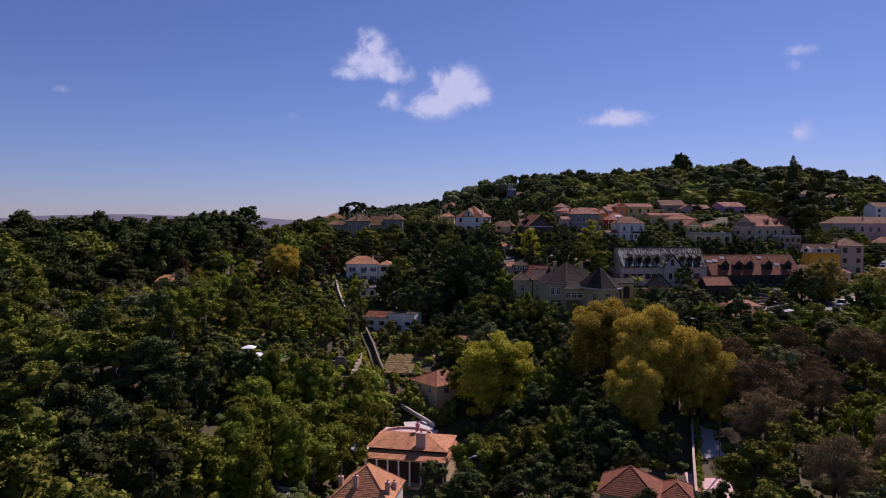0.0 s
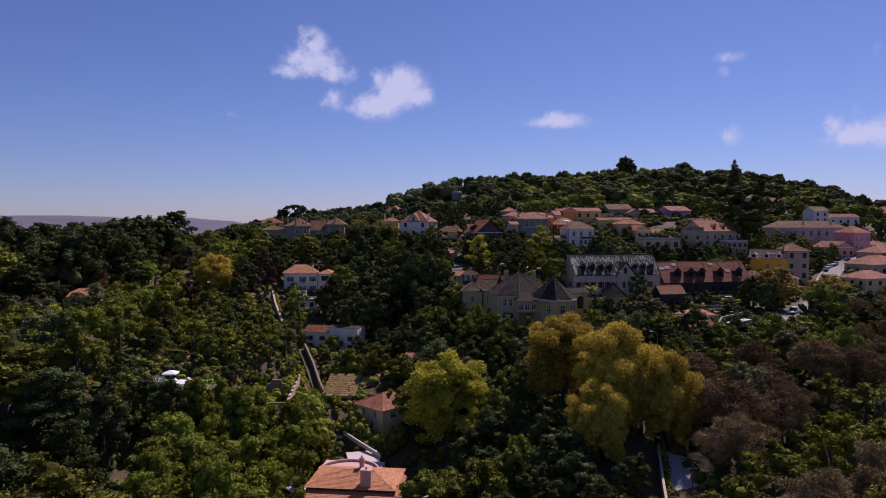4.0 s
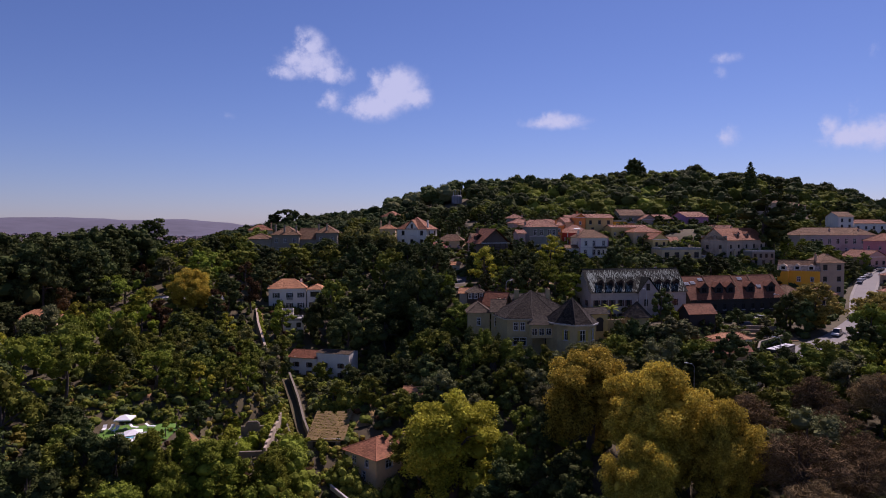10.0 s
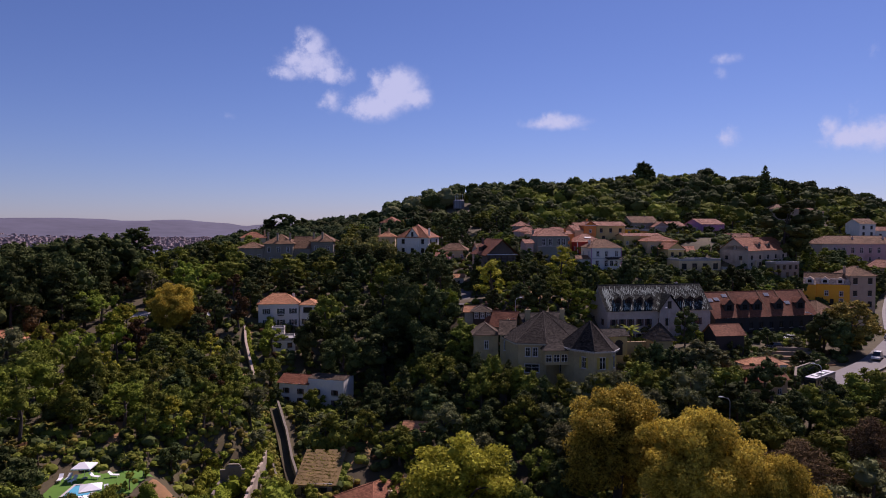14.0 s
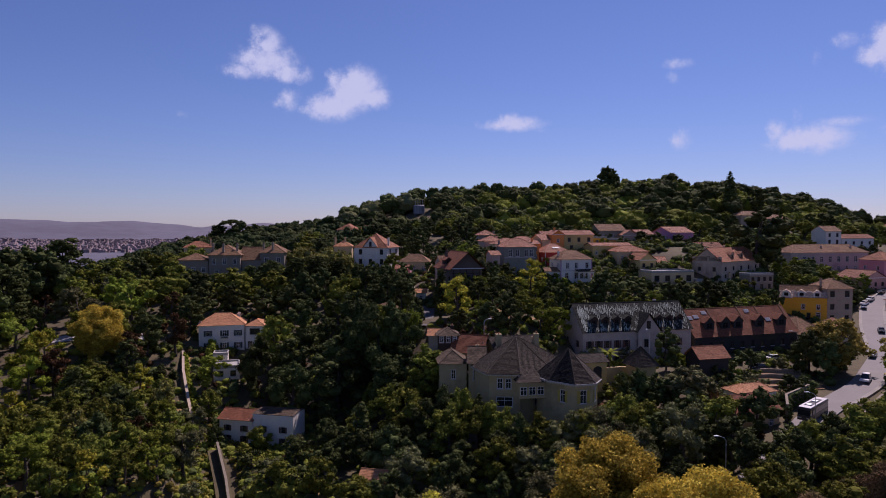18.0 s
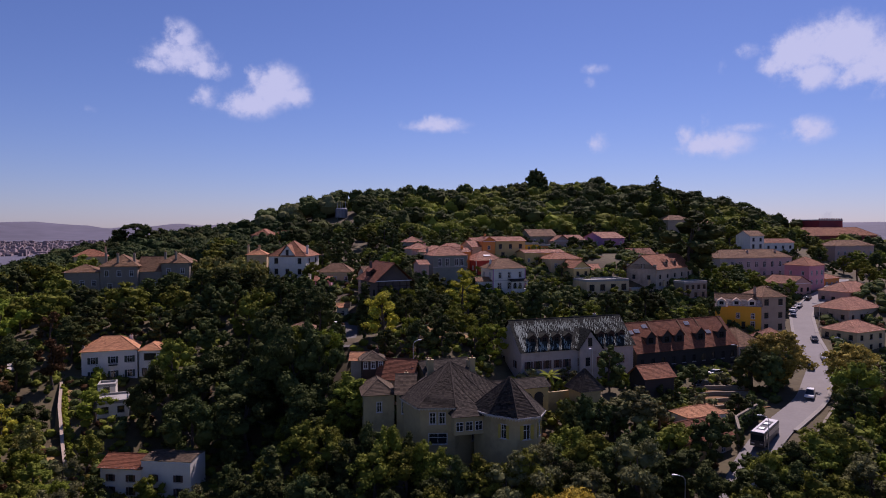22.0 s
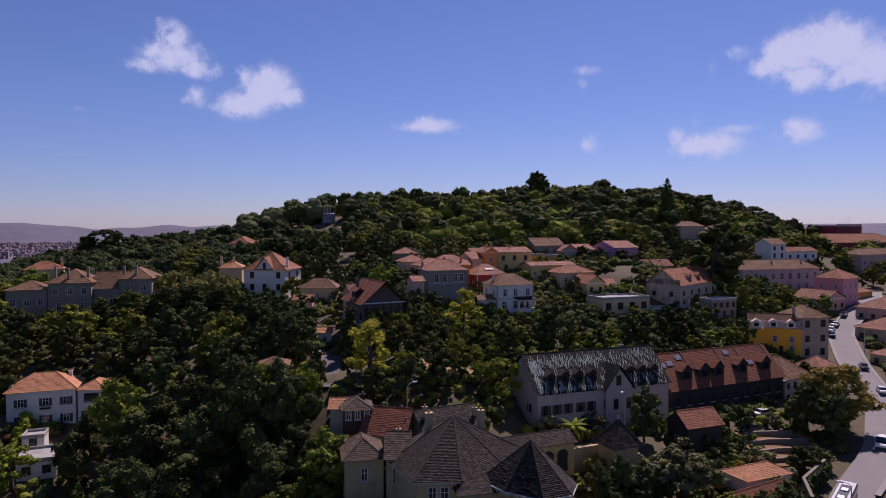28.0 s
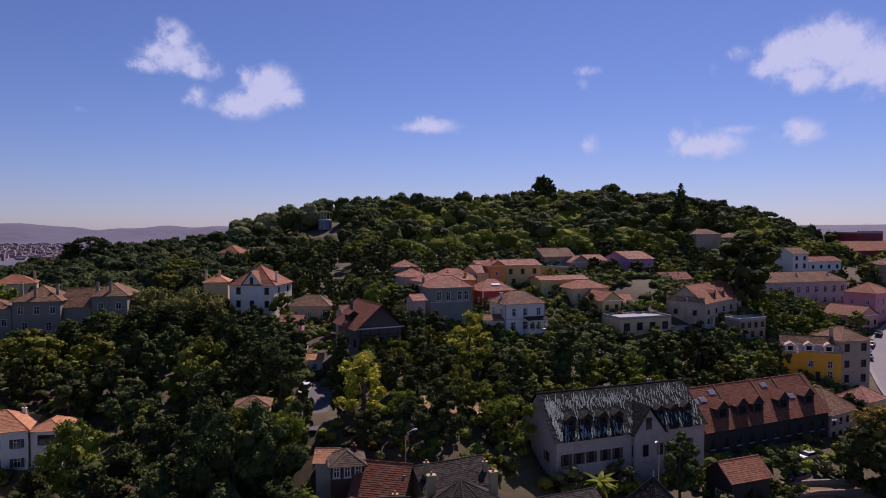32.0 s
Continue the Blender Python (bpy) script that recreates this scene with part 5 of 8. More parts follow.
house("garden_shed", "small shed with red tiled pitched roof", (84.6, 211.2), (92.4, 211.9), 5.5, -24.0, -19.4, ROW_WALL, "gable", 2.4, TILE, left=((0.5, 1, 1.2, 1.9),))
house("garage_house", "cream garage house with red tiled roof", (78.6, 188.8), (91.4, 191.8), 7, -30.5, -26.2, CREAM, "gable", 2.9, TILE_RED, right=((1.0, 3, 1.0, 1.3),), front=((1.0, 3, 1.0, 1.2),))
house("garage_annex", "annex with orange tiled lean-to roof and white verge", (86.5, 198.4), (96.0, 199.4), 5, -29, -24.4, WHITE, "hip", 1.3, TILE_BRIGHT, right=((0.8, 2, 1.1, 1.5),))

SKY_PANE = skgm

# ---- houses along the street ----
TILE_BLEACHED = material("bleached_grey_tile", (0.46, 0.36, 0.27), 0.85, 0.22, 2, 0.006, island=0.3, stain=0.35, stain_size=0.5, spec=0.2)
yl = house("yellow_house", "bright yellow house with dormered pale tiled mansard roof", (143.5, 264.4), (154.2, 256.4), 8, -18.2, -11.0, YELLOW, "gable", 3.4, TILE_OLD, over=0.3,
           front=((3.2, 3, 1.0, 1.6, (0.12, 0.5, 0.82)), (0.6, 2, 1.1, 1.7, (0.15, 0.82))), left=((3.2, 2, 1.0, 1.5),), seen_door=0.62, style="plain")
for k, px in enumerate((1.8, 6.2, 10.6)):
    dormer(yl, px, -0.25 if k else -1.8, 7.2, 2.2, 1.5, 2.8, TILE_BLEACHED, WHITE, 0.7)
wing = Mesher()
wing.box(0.0, -1.6, -3, 3.5, 0, 6.9)
part("wing", wing.mesh(YELLOW), yl)
mansard = Mesher()
tiles(mansard, (-0.2, -0.45, 7.05), (13.5, -0.45, 7.05), (13.5, 1.3, 9.0), (-0.2, 1.3, 9.0))
tiles(mansard, (-0.2, -2.0, 6.85), (3.7, -2.0, 6.85), (3.7, -0.35, 8.4), (-0.2, -0.35, 8.4))
part("mansard_slope", mansard.mesh(TILE_BLEACHED), yl, "pale bleached lower mansard slope")
house("roadside_cottage", "small cream cottage with bleached tiled roof beside the street", (140.4, 236.6), (147.4, 238.4), 6.5, -25, -17.2, CREAM, "hip", 2.2, TILE_PALE, front=((4.4, 2, 0.9, 1.4),), right=((4.4, 2, 0.9, 1.4),), style="dark")
house("tan_house", "tan rendered three-storey house with tiled hip roof", (154.6, 256.8), (163.3, 256.4), 9.5, -20.5, -8.0, TAN, "hip", 2.8, TILE_OLD,
      front=((9.6, 2, 1.3, 1.9, (0.2, 0.78)), (5.6, 2, 1.2, 1.7, (0.2, 0.78)), (1.8, 2, 1.2, 1.9, (0.2, 0.78))), right=((9.6, 3, 1.1, 1.7), (5.6, 3, 1.1, 1.7), (1.8, 3, 1.1, 1.9)), chimneys=((0.05, 0.4, 2.4), (0.55, 0.4, 2.4)), style="dark")
house("roadside_house", "cream house with tiled hip roof beside the street", (174.5, 240.5), (188.5, 243.5), 11, -24.5, -17.6, CREAM, "hip", 2.6, TILE_PALE,
      front=((4.2, 3, 1.1, 1.5), (1.0, 3, 1.1, 1.6)), left=((4.2, 3, 1.0, 1.5), (1, 3, 1.0, 1.6)), style="dark")
house("roadside_house", "beige house with broad brown tiled roof", (190.5, 258.5), (209.0, 262.5), 12, -20.5, -13.6, BEIGE, "hip", 3.2, TILE_PALE, front=((3.4, 4, 1.0, 1.5),), left=((3.4, 3, 1.0, 1.5),), chimneys=((0.7, 0.5, 2.4),), style="dark")
house("roadside_house", "pale pink house with brown tiled hip roof", (207.0, 274.0), (226.0, 279.5), 11, -17, -9.6, PALE_PINK, "hip", 3.0, TILE_PALE, front=((3.6, 4, 1.0, 1.5),), left=((3.6, 3, 1.0, 1.5), (0.8, 3, 1.0, 1.8)), style="dark")
house("pink_townhouse", "tall pink townhouse with red tiled roof", (211.8, 297.0), (222.6, 300.4), 10, -14.0, -1.4, PINK, "hip", 3.0, TILE,
      front=((8.6, 3, 1.0, 1.7), (5.0, 3, 1.0, 1.7), (1.0, 3, 1.0, 2.0)), left=((8.6, 2, 0.9, 1.5), (5.0, 2, 0.9, 1.5)), right=((8.6, 2, 0.9, 1.5), (5.0, 2, 0.9, 1.5)))
house("red_roofed_townhouse", "pale pink townhouse with red tiled gabled roof", (199.5, 292.5), (210.8, 295.0), 12, -15.0, -8.0, PALE_PINK, "gabley", 2.6, TILE_RED,
      front=((3.6, 3, 1.0, 1.5), (0.9, 3, 1.0, 1.9)), right=((3.6, 3, 1.0, 1.5),), style="dark")
house("orange_townhouse", "orange house with low tiled roof", (226.5, 304.0), (238.0, 308.0), 9, -12, -7.4, ORANGE, "hip", 1.6, TILE, front=((1.2, 3, 1.0, 1.6),))
house("arched_villa", "long pale pink villa with a row of arched windows", (188.6, 320.0), (226.4, 321.6), 11, -8.6, 0.8, ROSE_GREY, "hip", 3.2, TILE_OLD,
           front=((5.2, 9, 1.5, 2.4), (1.2, 9, 1.2, 2.2)), chimneys=((0.45, 0.3, 2.4), (0.84, 0.3, 2.4)), style="plain")
house("white_hill_house", "white two-storey house on the hill", (228.6, 350.0), (237.2, 350.6), 9, 2.6, 9.6, WHITE, "gable", 2.4, TILE_OLD, front=((4.2, 2, 1.0, 1.6), (0.8, 2, 1.0, 1.9)), style="dark")
house("white_hill_cottage", "low white cottage with red roof", (238.0, 351), (256.0, 352), 8, 1.5, 6.2, WHITE, "gable", 1.8, TILE_RED, front=((1.6, 4, 1.0, 1.4),), style="dark")
house("white_street_house", "long white building with brown roof", (274, 345), (300, 347), 10, -8, 4.6, PALE_PINK, "hip", 2.5, TILE_OLD, front=((8.0, 6, 1.0, 1.6), (4.4, 6, 1.0, 1.6), (1, 6, 1.0, 1.8)))
house("maroon_hall", "large maroon hall with pale tiled roof", (301, 392), (358, 396), 16, 0, 8.8, MAROON, "hip", 4.6, TILE, front=((3.0, 12, 1.4, 2.4),), category="hall")
tw = house("maroon_tower", "square maroon tower with a crenellated top", (323.6, 405), (342.2, 406), 14, 4, 18.0, MAROON, "flat", 0, category="tower")
mm_ = Mesher()
for k in range(10):
    mm_.box(0.2 + 1.9 * k, 0, 14.1, 1.2 + 1.9 * k, 0.3, 14.8)
part("battlements", mm_.mesh(MAROON), tw)
am = Mesher()
for k in range(4):
    am.tube([(9 + 1.6 * k, 4, 13), (9 + 1.6 * k, 4, 18 + (k % 2))], [0.08, 0.05], 5)
part("antenna", am.mesh(METAL), tw)
ym = house("beige_gabled_house", "weathered beige gabled house with red tiled roof and dormers", (132.6, 280.6), (157.0, 295.4), 11, -7.6, -0.6, BEIGE, "gable", 4.6, TILE,
           front=((3.6, 5, 0.9, 1.4), (0.8, 5, 0.9, 1.6)), left=((7.2, 1, 0.9, 1.4, (0.55,)), (3.4, 2, 0.9, 1.4)), chimneys=((0.1, 0.7, 4.4), (0.5, 0.6, 5.0)), style="dark")
dormer(ym, 10.0, 1.2, 7.8, 2.2, 1.5, 3.0, TILE, BEIGE, 0.8)
dormer(ym, 17.0, 1.2, 7.8, 2.2, 1.5, 3.0, TILE, BEIGE, 0.8)
house("flat_roofed_villa", "cream modern villa with a flat white roof", (107.1, 281.6), (123.4, 282.6), 9, -9.0, -3.7, CREAM, "flat", 0, front=((1.6, 4, 1.6, 2.0),), style="dark")
house("terrace_wing", "cream flat-roofed wing with two tall piers", (123.6, 281.2), (136.8, 281.6), 6, -10.8, -6.6, CREAM, "flat", 0, front=((1.0, 3, 1.2, 1.8),), chimneys=((0.55, 0.1, 2.0), (0.99, 0.1, 1.6)), style="dark")
house("yellow_cottage", "yellow and white house with low tiled roof", (113.5, 297), (133, 300), 9, -5, -1.6, OCHRE, "hip", 1.9, TILE, front=((1, 4, 1, 1.5),), left=((1, 2, 1.0, 1.5),))
house("tiled_house", "beige house with red tiled roof", (104.0, 303), (116.5, 304), 9, -2, 2.4, CREAM, "hip", 2.0, TILE, front=((1.2, 3, 1, 1.5),))

# ---- houses on the hillside ----


def porch(root):
    """A white arcaded porch with a balcony before the right half of the front."""
    m = Mesher()
    m.box(5.6, -2.4, -3.0, 11.6, -0.1, 1.3)
    m.box(5.6, -2.4, 3.4, 11.6, -0.1, 3.9, bevel=0.05)
    p = part("porch", m.mesh(WHITE), root, "white arcaded porch")
    for k in range(4):
        m = Mesher()
        m.tube([(0, 0, 1.3), (0, 0, 3.4)], [0.2, 0.16], 8)
        part("column", m.mesh(WHITE), p, "", pose(5.9 + 1.8 * k, -2.15, 0))
    for k in range(3):
        m = Mesher()
        n = 8
        arc = [(0.72 * math.cos(math.pi * i / n), 2.6 + 0.72 * math.sin(math.pi * i / n)) for i in range(n + 1)]
        m.quad(*[(x, 0, z) for x, z in [(0.9, 3.42), (0.9, 2.6)] + arc[:5]])
        m.quad(*[(x, 0, z) for x, z in arc[4:] + [(-0.9, 2.6), (-0.9, 3.42)]])
        part("arch", m.mesh(WHITE), p, "", pose(6.8 + 1.8 * k, -2.3, 0))
    m = Mesher()
    tiles(m, (5.3, -2.7, 3.85), (11.9, -2.7, 3.85), (11.9, 0.0, 4.5), (5.3, 0.0, 4.5))
    part("porch_roof", m.mesh(TILE_DARK), p)


wa = house("white_arched_house", "white house with purple trim, arcade and tiled hip roof", (75.8, 285.6), (87.6, 287.0), 9, -7.6, 0.5, WHITE, "hip", 2.9, TILE_OLD, front=((4.8, 3, 1.0, 1.9, (0.22, 0.5, 0.84)), (1.2, 4, 1.2, 2.0, (0.2, 0.5, 0.68, 0.86))),
      left=((4.8, 2, 0.9, 1.7),), chimneys=((0.12, 0.55, 2.2),), style="plain", quoin=PURPLE, band=3.9)
porch(wa)
house("white_arched_annex", "low white lean-to wing", (70.8, 287.0), (75.6, 286.2), 5, -7.6, -3.6, WHITE, "gable", 1.1, TILE_OLD, front=((1.2, 1, 0.8, 1.1),), style="dark")
rd = house("red_house", "deep red house with pink tiled roof and skylights", (76.2, 304.5), (86.6, 306.2), 9, -3.4, 2.2, RED, "hip", 3.0, TILE_PALE, front=((2.2, 2, 1.2, 1.2, (0.25, 0.8)),), left=((2.2, 2, 1.0, 1.3),), quoin=WHITE)
for px in (4.6, 6.0):
    part("skylight", SKY_PANE, rd, "pale roof skylight", pose(px, 1.9, 7.05, 30, 0, 0))
house("teal_house", "grey-teal house with red tiled hip roof", (57.4, 291.6), (69.0, 292.4), 9, -1.2, 4.7, TEAL, "hip", 2.7, TILE_PALE, front=((2.4, 4, 1.2, 2.3, (0.2, 0.42, 0.7, 0.86)),), chimneys=((0.05, 0.9, 1.6),), style="plain", band=1.9)
house("grey_tower_house", "grey house with small red pyramid roof", (55.4, 324), (61.8, 324.4), 6, 1.0, 8.4, TEAL, "hip", 1.9, TILE_PALE, front=((4.4, 2, 0.9, 1.4),), chimneys=((1.05, 0.5, 1.0),))
house("tiled_cottage", "house with red tiled hip roof", (55.0, 312), (62.5, 313), 8, 0, 6.2, PALE_PINK, "hip", 1.9, TILE_PALE, front=((3, 2, 0.9, 1.4),), chimneys=((0.9, 0.7, 1.4),))
house("tiled_cottage", "low house with red tiled hip roof", (58.0, 302.5), (67.0, 304), 8, -1, 5.4, CREAM, "hip", 2.0, TILE_PALE, front=((3, 2, 0.9, 1.4),))
house("orange_house", "orange house with red tiled roof", (66.5, 315), (78.4, 317), 9, -1.5, 5.2, ORANGE, "hip", 2.6, TILE_PALE, front=((3.4, 3, 0.9, 1.4),), chimneys=((0.3, 0.3, 1.5), (0.75, 0.4, 1.5)))
house("orange_house", "white and orange house with tiled roof", (78.8, 317), (87.5, 319), 9, -1, 6.6, CREAM, "gable", 2.0, TILE_PALE, front=((3.4, 2, 0.9, 1.4),), chimneys=((0.9, 0.5, 1.8),))
house("ochre_house", "ochre three-storey house with shallow tiled roof", (88.8, 319.6), (101.4, 320.6), 9, 1.0, 8.6, OCHRE, "gable", 1.5, TILE_PALE, front=((4.6, 3, 1.0, 1.6), (1.2, 2, 1.1, 1.9)), left=((4.6, 2, 0.9, 1.4),), chimneys=((0.55, 0.5, 1.6), (-0.03, 0.5, 1.4)), style="dark")
house("ochre_range", "long low ochre building with flat tiled roof", (97.5, 311.5), (114, 313), 7, -1.5, 4.4, OCHRE, "gable", 0.9, TILE_PALE, front=((2.4, 5, 0.8, 1.2),))
house("grey_house", "grey house with brown pitched roof", (113.5, 344.5), (126, 345.5), 10, 3, 10.0, GREY_WALL, "gable", 2.8, TILE_OLD, front=((4, 3, 0.9, 1.4),), chimneys=((0.7, 0.5, 2.6),))
house("small_orange_house", "small flat-roofed orange rendered house", (111.4, 334.6), (119.2, 335.2), 6, 2, 6.6, ORANGE, "flat", 0, front=((1.6, 2, 0.9, 1.2),))
house("pale_pink_house", "pale pink gabled house", (122.6, 341), (130.4, 342), 9, 1.6, 8.0, PALE_PINK, "gabley", 2.2, TILE_PALE, front=((3.4, 2, 0.9, 1.4),))
house("pale_pink_house", "house with orange tiled roof and dark front", (131, 343), (138.5, 344), 9, 1.8, 8.4, CREAM, "gable", 1.9, TILE_PALE, front=((3.4, 3, 0.9, 1.4), (0.8, 3, 0.9, 1.7)))
house("lilac_house", "lilac painted house with tiled roof", (142.6, 335.8), (153.6, 336.8), 15, 2.2, 9.2, PURPLE, "gable", 2.4, TILE_PALE, front=((4, 3, 0.9, 1.4), (1.0, 3, 0.9, 1.5)), left=((4, 2, 0.9, 1.4),))
house("tall_pale_house", "tall narrow pale house with a plain gable wall", (81.5, 324), (86.2, 324.4), 7, 1.0, 8.4, CREAM, "gable", 1.3, TILE_PALE, front=((4.2, 1, 0.9, 1.4), (1.2, 1, 0.9, 1.4)))
house("gold_gabled_house", "golden rendered house end with tiled roof", (83.0, 317.0), (88.0, 317.6), 7, 0.5, 8.6, ORANGE, "gabley", 1.6, TILE_PALE, front=((5.0, 1, 0.9, 1.3),), chimneys=((0.5, 0.5, 2.2),))
house("orange_wing", "bright orange house wing with tiled roof", (69.9, 308.8), (75.4, 309.4), 6, -1.8, 5.2, ORANGE, "gable", 1.2, TILE_PALE, front=((4.2, 2, 0.9, 1.4), (1.2, 2, 0.9, 1.6)), chimneys=((0.6, 0.3, 1.6),))
house("narrow_pink_house", "narrow pink house between the trees", (51.6, 286.0), (54.6, 286.3), 6, -8.5, 2.2, PALE_PINK, "gable", 1.2, TILE_PALE, front=((7.6, 1, 0.9, 1.3), (4.2, 1, 0.9, 1.3)))
house("brown_gabled_house", "ochre-brown gabled house with red tiled roof", (108.3, 293.4), (115.0, 294.4), 9, -6.4, -0.4, OCHRE, "gabley", 2.4, TILE, front=((3.2, 2, 0.9, 1.4), (0.7, 2, 0.9, 1.5)), right=((3.2, 2, 0.9, 1.4),), style="dark")
house("tan_terraced_house", "pinkish tan house with shallow tiled roof", (128.6, 306.4), (139.4, 308), 8, -2.0, 0.6, PALE_PINK, "gable", 2.0, TILE_PALE, front=((0.6, 3, 0.9, 1.3),))
house("red_roofed_range", "low range with stepped red-brown tiled roofs", (145.4, 318), (156.8, 319), 7, 0.0, 3.0, BEIGE, "gable", 2.2, TILE_RED, front=((0.8, 3, 0.9, 1.3),), chimneys=((0.3, 0.4, 1.8), (0.7, 0.4, 1.6)))
house("derelict_house", "roofless grey derelict house with empty windows", (140.6, 276.4), (150.6, 278.0), 5, -10.6, -4.6, GREY_WALL, "flat", 0, front=((3.2, 4, 0.9, 1.5), (0.6, 3, 0.9, 1.6)), style="dark")
house("small_gold_house", "small golden yellow flat-roofed house", (105.0, 329.0), (110.8, 329.4), 6, 2.0, 7.4, YELLOW, "flat", 0, front=((2.8, 2, 0.8, 1.2),))
gb = house("white_gabled_house", "tall white house with gabled dormer and red tiled roof", (6.2, 328.7), (18.8, 323.2), 14, -8.4, 3.6, WHITE, "hip", 5.2, TILE, over=0.5,
           front=((9.2, 3, 1.1, 1.9, (0.2, 0.5, 0.83)), (5.4, 3, 1.1, 1.9, (0.2, 0.5, 0.83)), (1.6, 3, 1.1, 1.9, (0.2, 0.5, 0.83))), right=((9.2, 2, 1.0, 1.8), (5.4, 2, 1.0, 1.8)), chimneys=((0.45, 0.25, 3.6), (0.95, 0.25, 3.4)), style="dark")
gg = Mesher()
gg.box(0, 0, 8, 5.4, 0.4, 12.4)
gg.quad((0, 0, 12.4), (5.4, 0, 12.4), (2.7, 0, 15.6))
gp = part("front_gable", gg.mesh(WHITE), gb, "white front gable", pose(4.2, -0.12, 0))
gr = Mesher()
tiles(gr, (5.9, -0.4, 12.0), (5.9, 6, 12.0), (2.7, 6, 16.0), (2.7, -0.4, 16.0))
tiles(gr, (-0.5, 6, 12.0), (-0.5, -0.4, 12.0), (2.7, -0.4, 16.0), (2.7, 6, 16.0))
part("gable_roof", gr.mesh(TILE), gp)
s_, b_, g_, i_, _ = window_data(1.0, 2.0, "dark")
part("window_frame", b_, gp, "", pose(2.7, -0.14, 12.2))
part("pane", g_, gp, "", pose(2.7, -0.15, 12.2))
house("pink_hill_villa", "pink villa with red tiled hip roof", (-0.8, 405), (7.2, 402), 12, 0, 10.2, PALE_PINK, "hip", 2.8, TILE, front=((6, 2, 1.0, 1.7), (2, 2, 1.0, 1.7)), chimneys=((0.3, 0.2, 1.2),), style="dark")
house("pink_hill_villa", "long pink villa wing with red tiled roof", (9.2, 408), (24.4, 409.5), 10, 0, 9.6, PALE_PINK, "hip", 2.6, TILE, front=((6, 5, 1.0, 1.6),), chimneys=((0.35, 0.4, 1.4), (0.85, 0.4, 1.4)), style="dark")
house("white_modern_house", "white flat-roofed house on the hill", (25.4, 424), (37, 425), 9, 2, 11.0, WHITE, "flat", 0, front=((5, 4, 1.2, 1.6),), style="dark")
house("white_cottage", "white cottage with orange roof", (24.5, 392), (34, 394), 8, 0, 5.8, WHITE, "gable", 2.4, TILE, front=((2.4, 3, 1.0, 1.4),))
house("tiled_house", "long house with brown tiled roof", (22.5, 312), (33.0, 309), 8, -7, -1.2, CREAM, "hip", 2.6, TILE_OLD, front=((2.6, 3, 0.9, 1.4),))
CHALET_WALL = material("dark_weathered_render", (0.11, 0.085, 0.07), 0.9, 0.2, 3, 0.006, stain=0.5)
cl = house("chalet", "dark half-timbered chalet with red tiled gable roof", (34.2, 263.4), (43.8, 265.4), 13, -11.0, -0.9, CHALET_WALL, "gabley", 4.8, TILE_RED, over=1.1,
           front=((5.6, 3, 1.4, 2.2), (1.8, 3, 1.4, 2.2)), left=((5.6, 3, 1.1, 1.8),), style="dark", chimneys=((0.2, 0.75, 4.6),))
dormer(cl, 1.0, 5.5, 11.0, 2.2, 1.4, 2.6, TILE_RED, DARK_WOOD, 0.7)
tb = Mesher()
for k in range(5):
    tb.box(0.4 + 2.1 * k, -0.13, 4.6, 0.6 + 2.1 * k, -0.06, 10.2)
for zz in (4.6, 8.4, 10.0):
    tb.box(-0.1, -0.16, zz, 9.6, -0.05, zz + 0.22)
tb.box(-0.6, -1.3, 4.4, 10.0, 0, 4.6)
part("timber_framing", tb.mesh(DARK_WOOD), cl, "dark timber framing and balcony")
house("orange_gabled_house", "orange rendered house with steep gable", (43.0, 330), (51.2, 328.5), 8, -5, -0.2, ORANGE, "gabley", 3.6, TILE, front=((2.0, 2, 0.9, 1.3),), chimneys=((0.5, 0.3, 2.6),))
house("grey_cottage", "low grey house with old tiled roof", (33.0, 276), (40.5, 277), 8, -9, 0.2, BEIGE, "gable", 2.0, TILE_OLD)
house("roadside_hut", "small white hut with orange tiled roof", (24.6, 275.6), (27.8, 275.2), 3.4, -12.6, -9.2, WHITE, "gable", 1.0, TILE_BRIGHT, front=((1.0, 1, 0.8, 1.2),))
house("white_cottage", "small white cottage with orange roof", (18.6, 285.4), (24.4, 284.0), 6, -11, -6.3, WHITE, "gabley", 1.6, TILE_BRIGHT, front=((1.2, 1, 1.0, 1.8),))
house("pink_lean_to", "small pink house with tiled roof", (19.6, 292), (24.4, 291), 5, -9, -2.6, PINK, "gable", 1.2, TILE, front=((2.6, 1, 0.9, 1.3),))
house("sunken_roof_house", "low house with orange tiled roof among trees", (10.0, 240.5), (15.4, 239.9), 5, -16, -9.7, CREAM, "hip", 1.2, TILE_OLD)
house("grey_mansion", "grey mansion with mansard storeys and red tiled roofs", (-46.6, 318.6), (-35.4, 318.0), 12, -12.5, 1.4, GREY_WALL, "hip", 3.4, TILE_OLD, over=0.6,
           front=((10.4, 3, 1.2, 1.9), (6.0, 2, 1.3, 2.2), (1.6, 2, 1.3, 2.2)), chimneys=((0.45, 0.1, 3.6), (0.05, 0.4, 3.8), (0.85, 0.3, 3.6)), style="plain")
house("grey_mansion_link", "grey mansion link with red tiled roof", (-35.2, 320.0), (-28.6, 319.8), 10, -12.5, -0.6, GREY_WALL, "gable", 4.6, TILE_OLD, front=((6.8, 2, 1.3, 2.0), (2.4, 2, 1.3, 2.0)), style="plain")
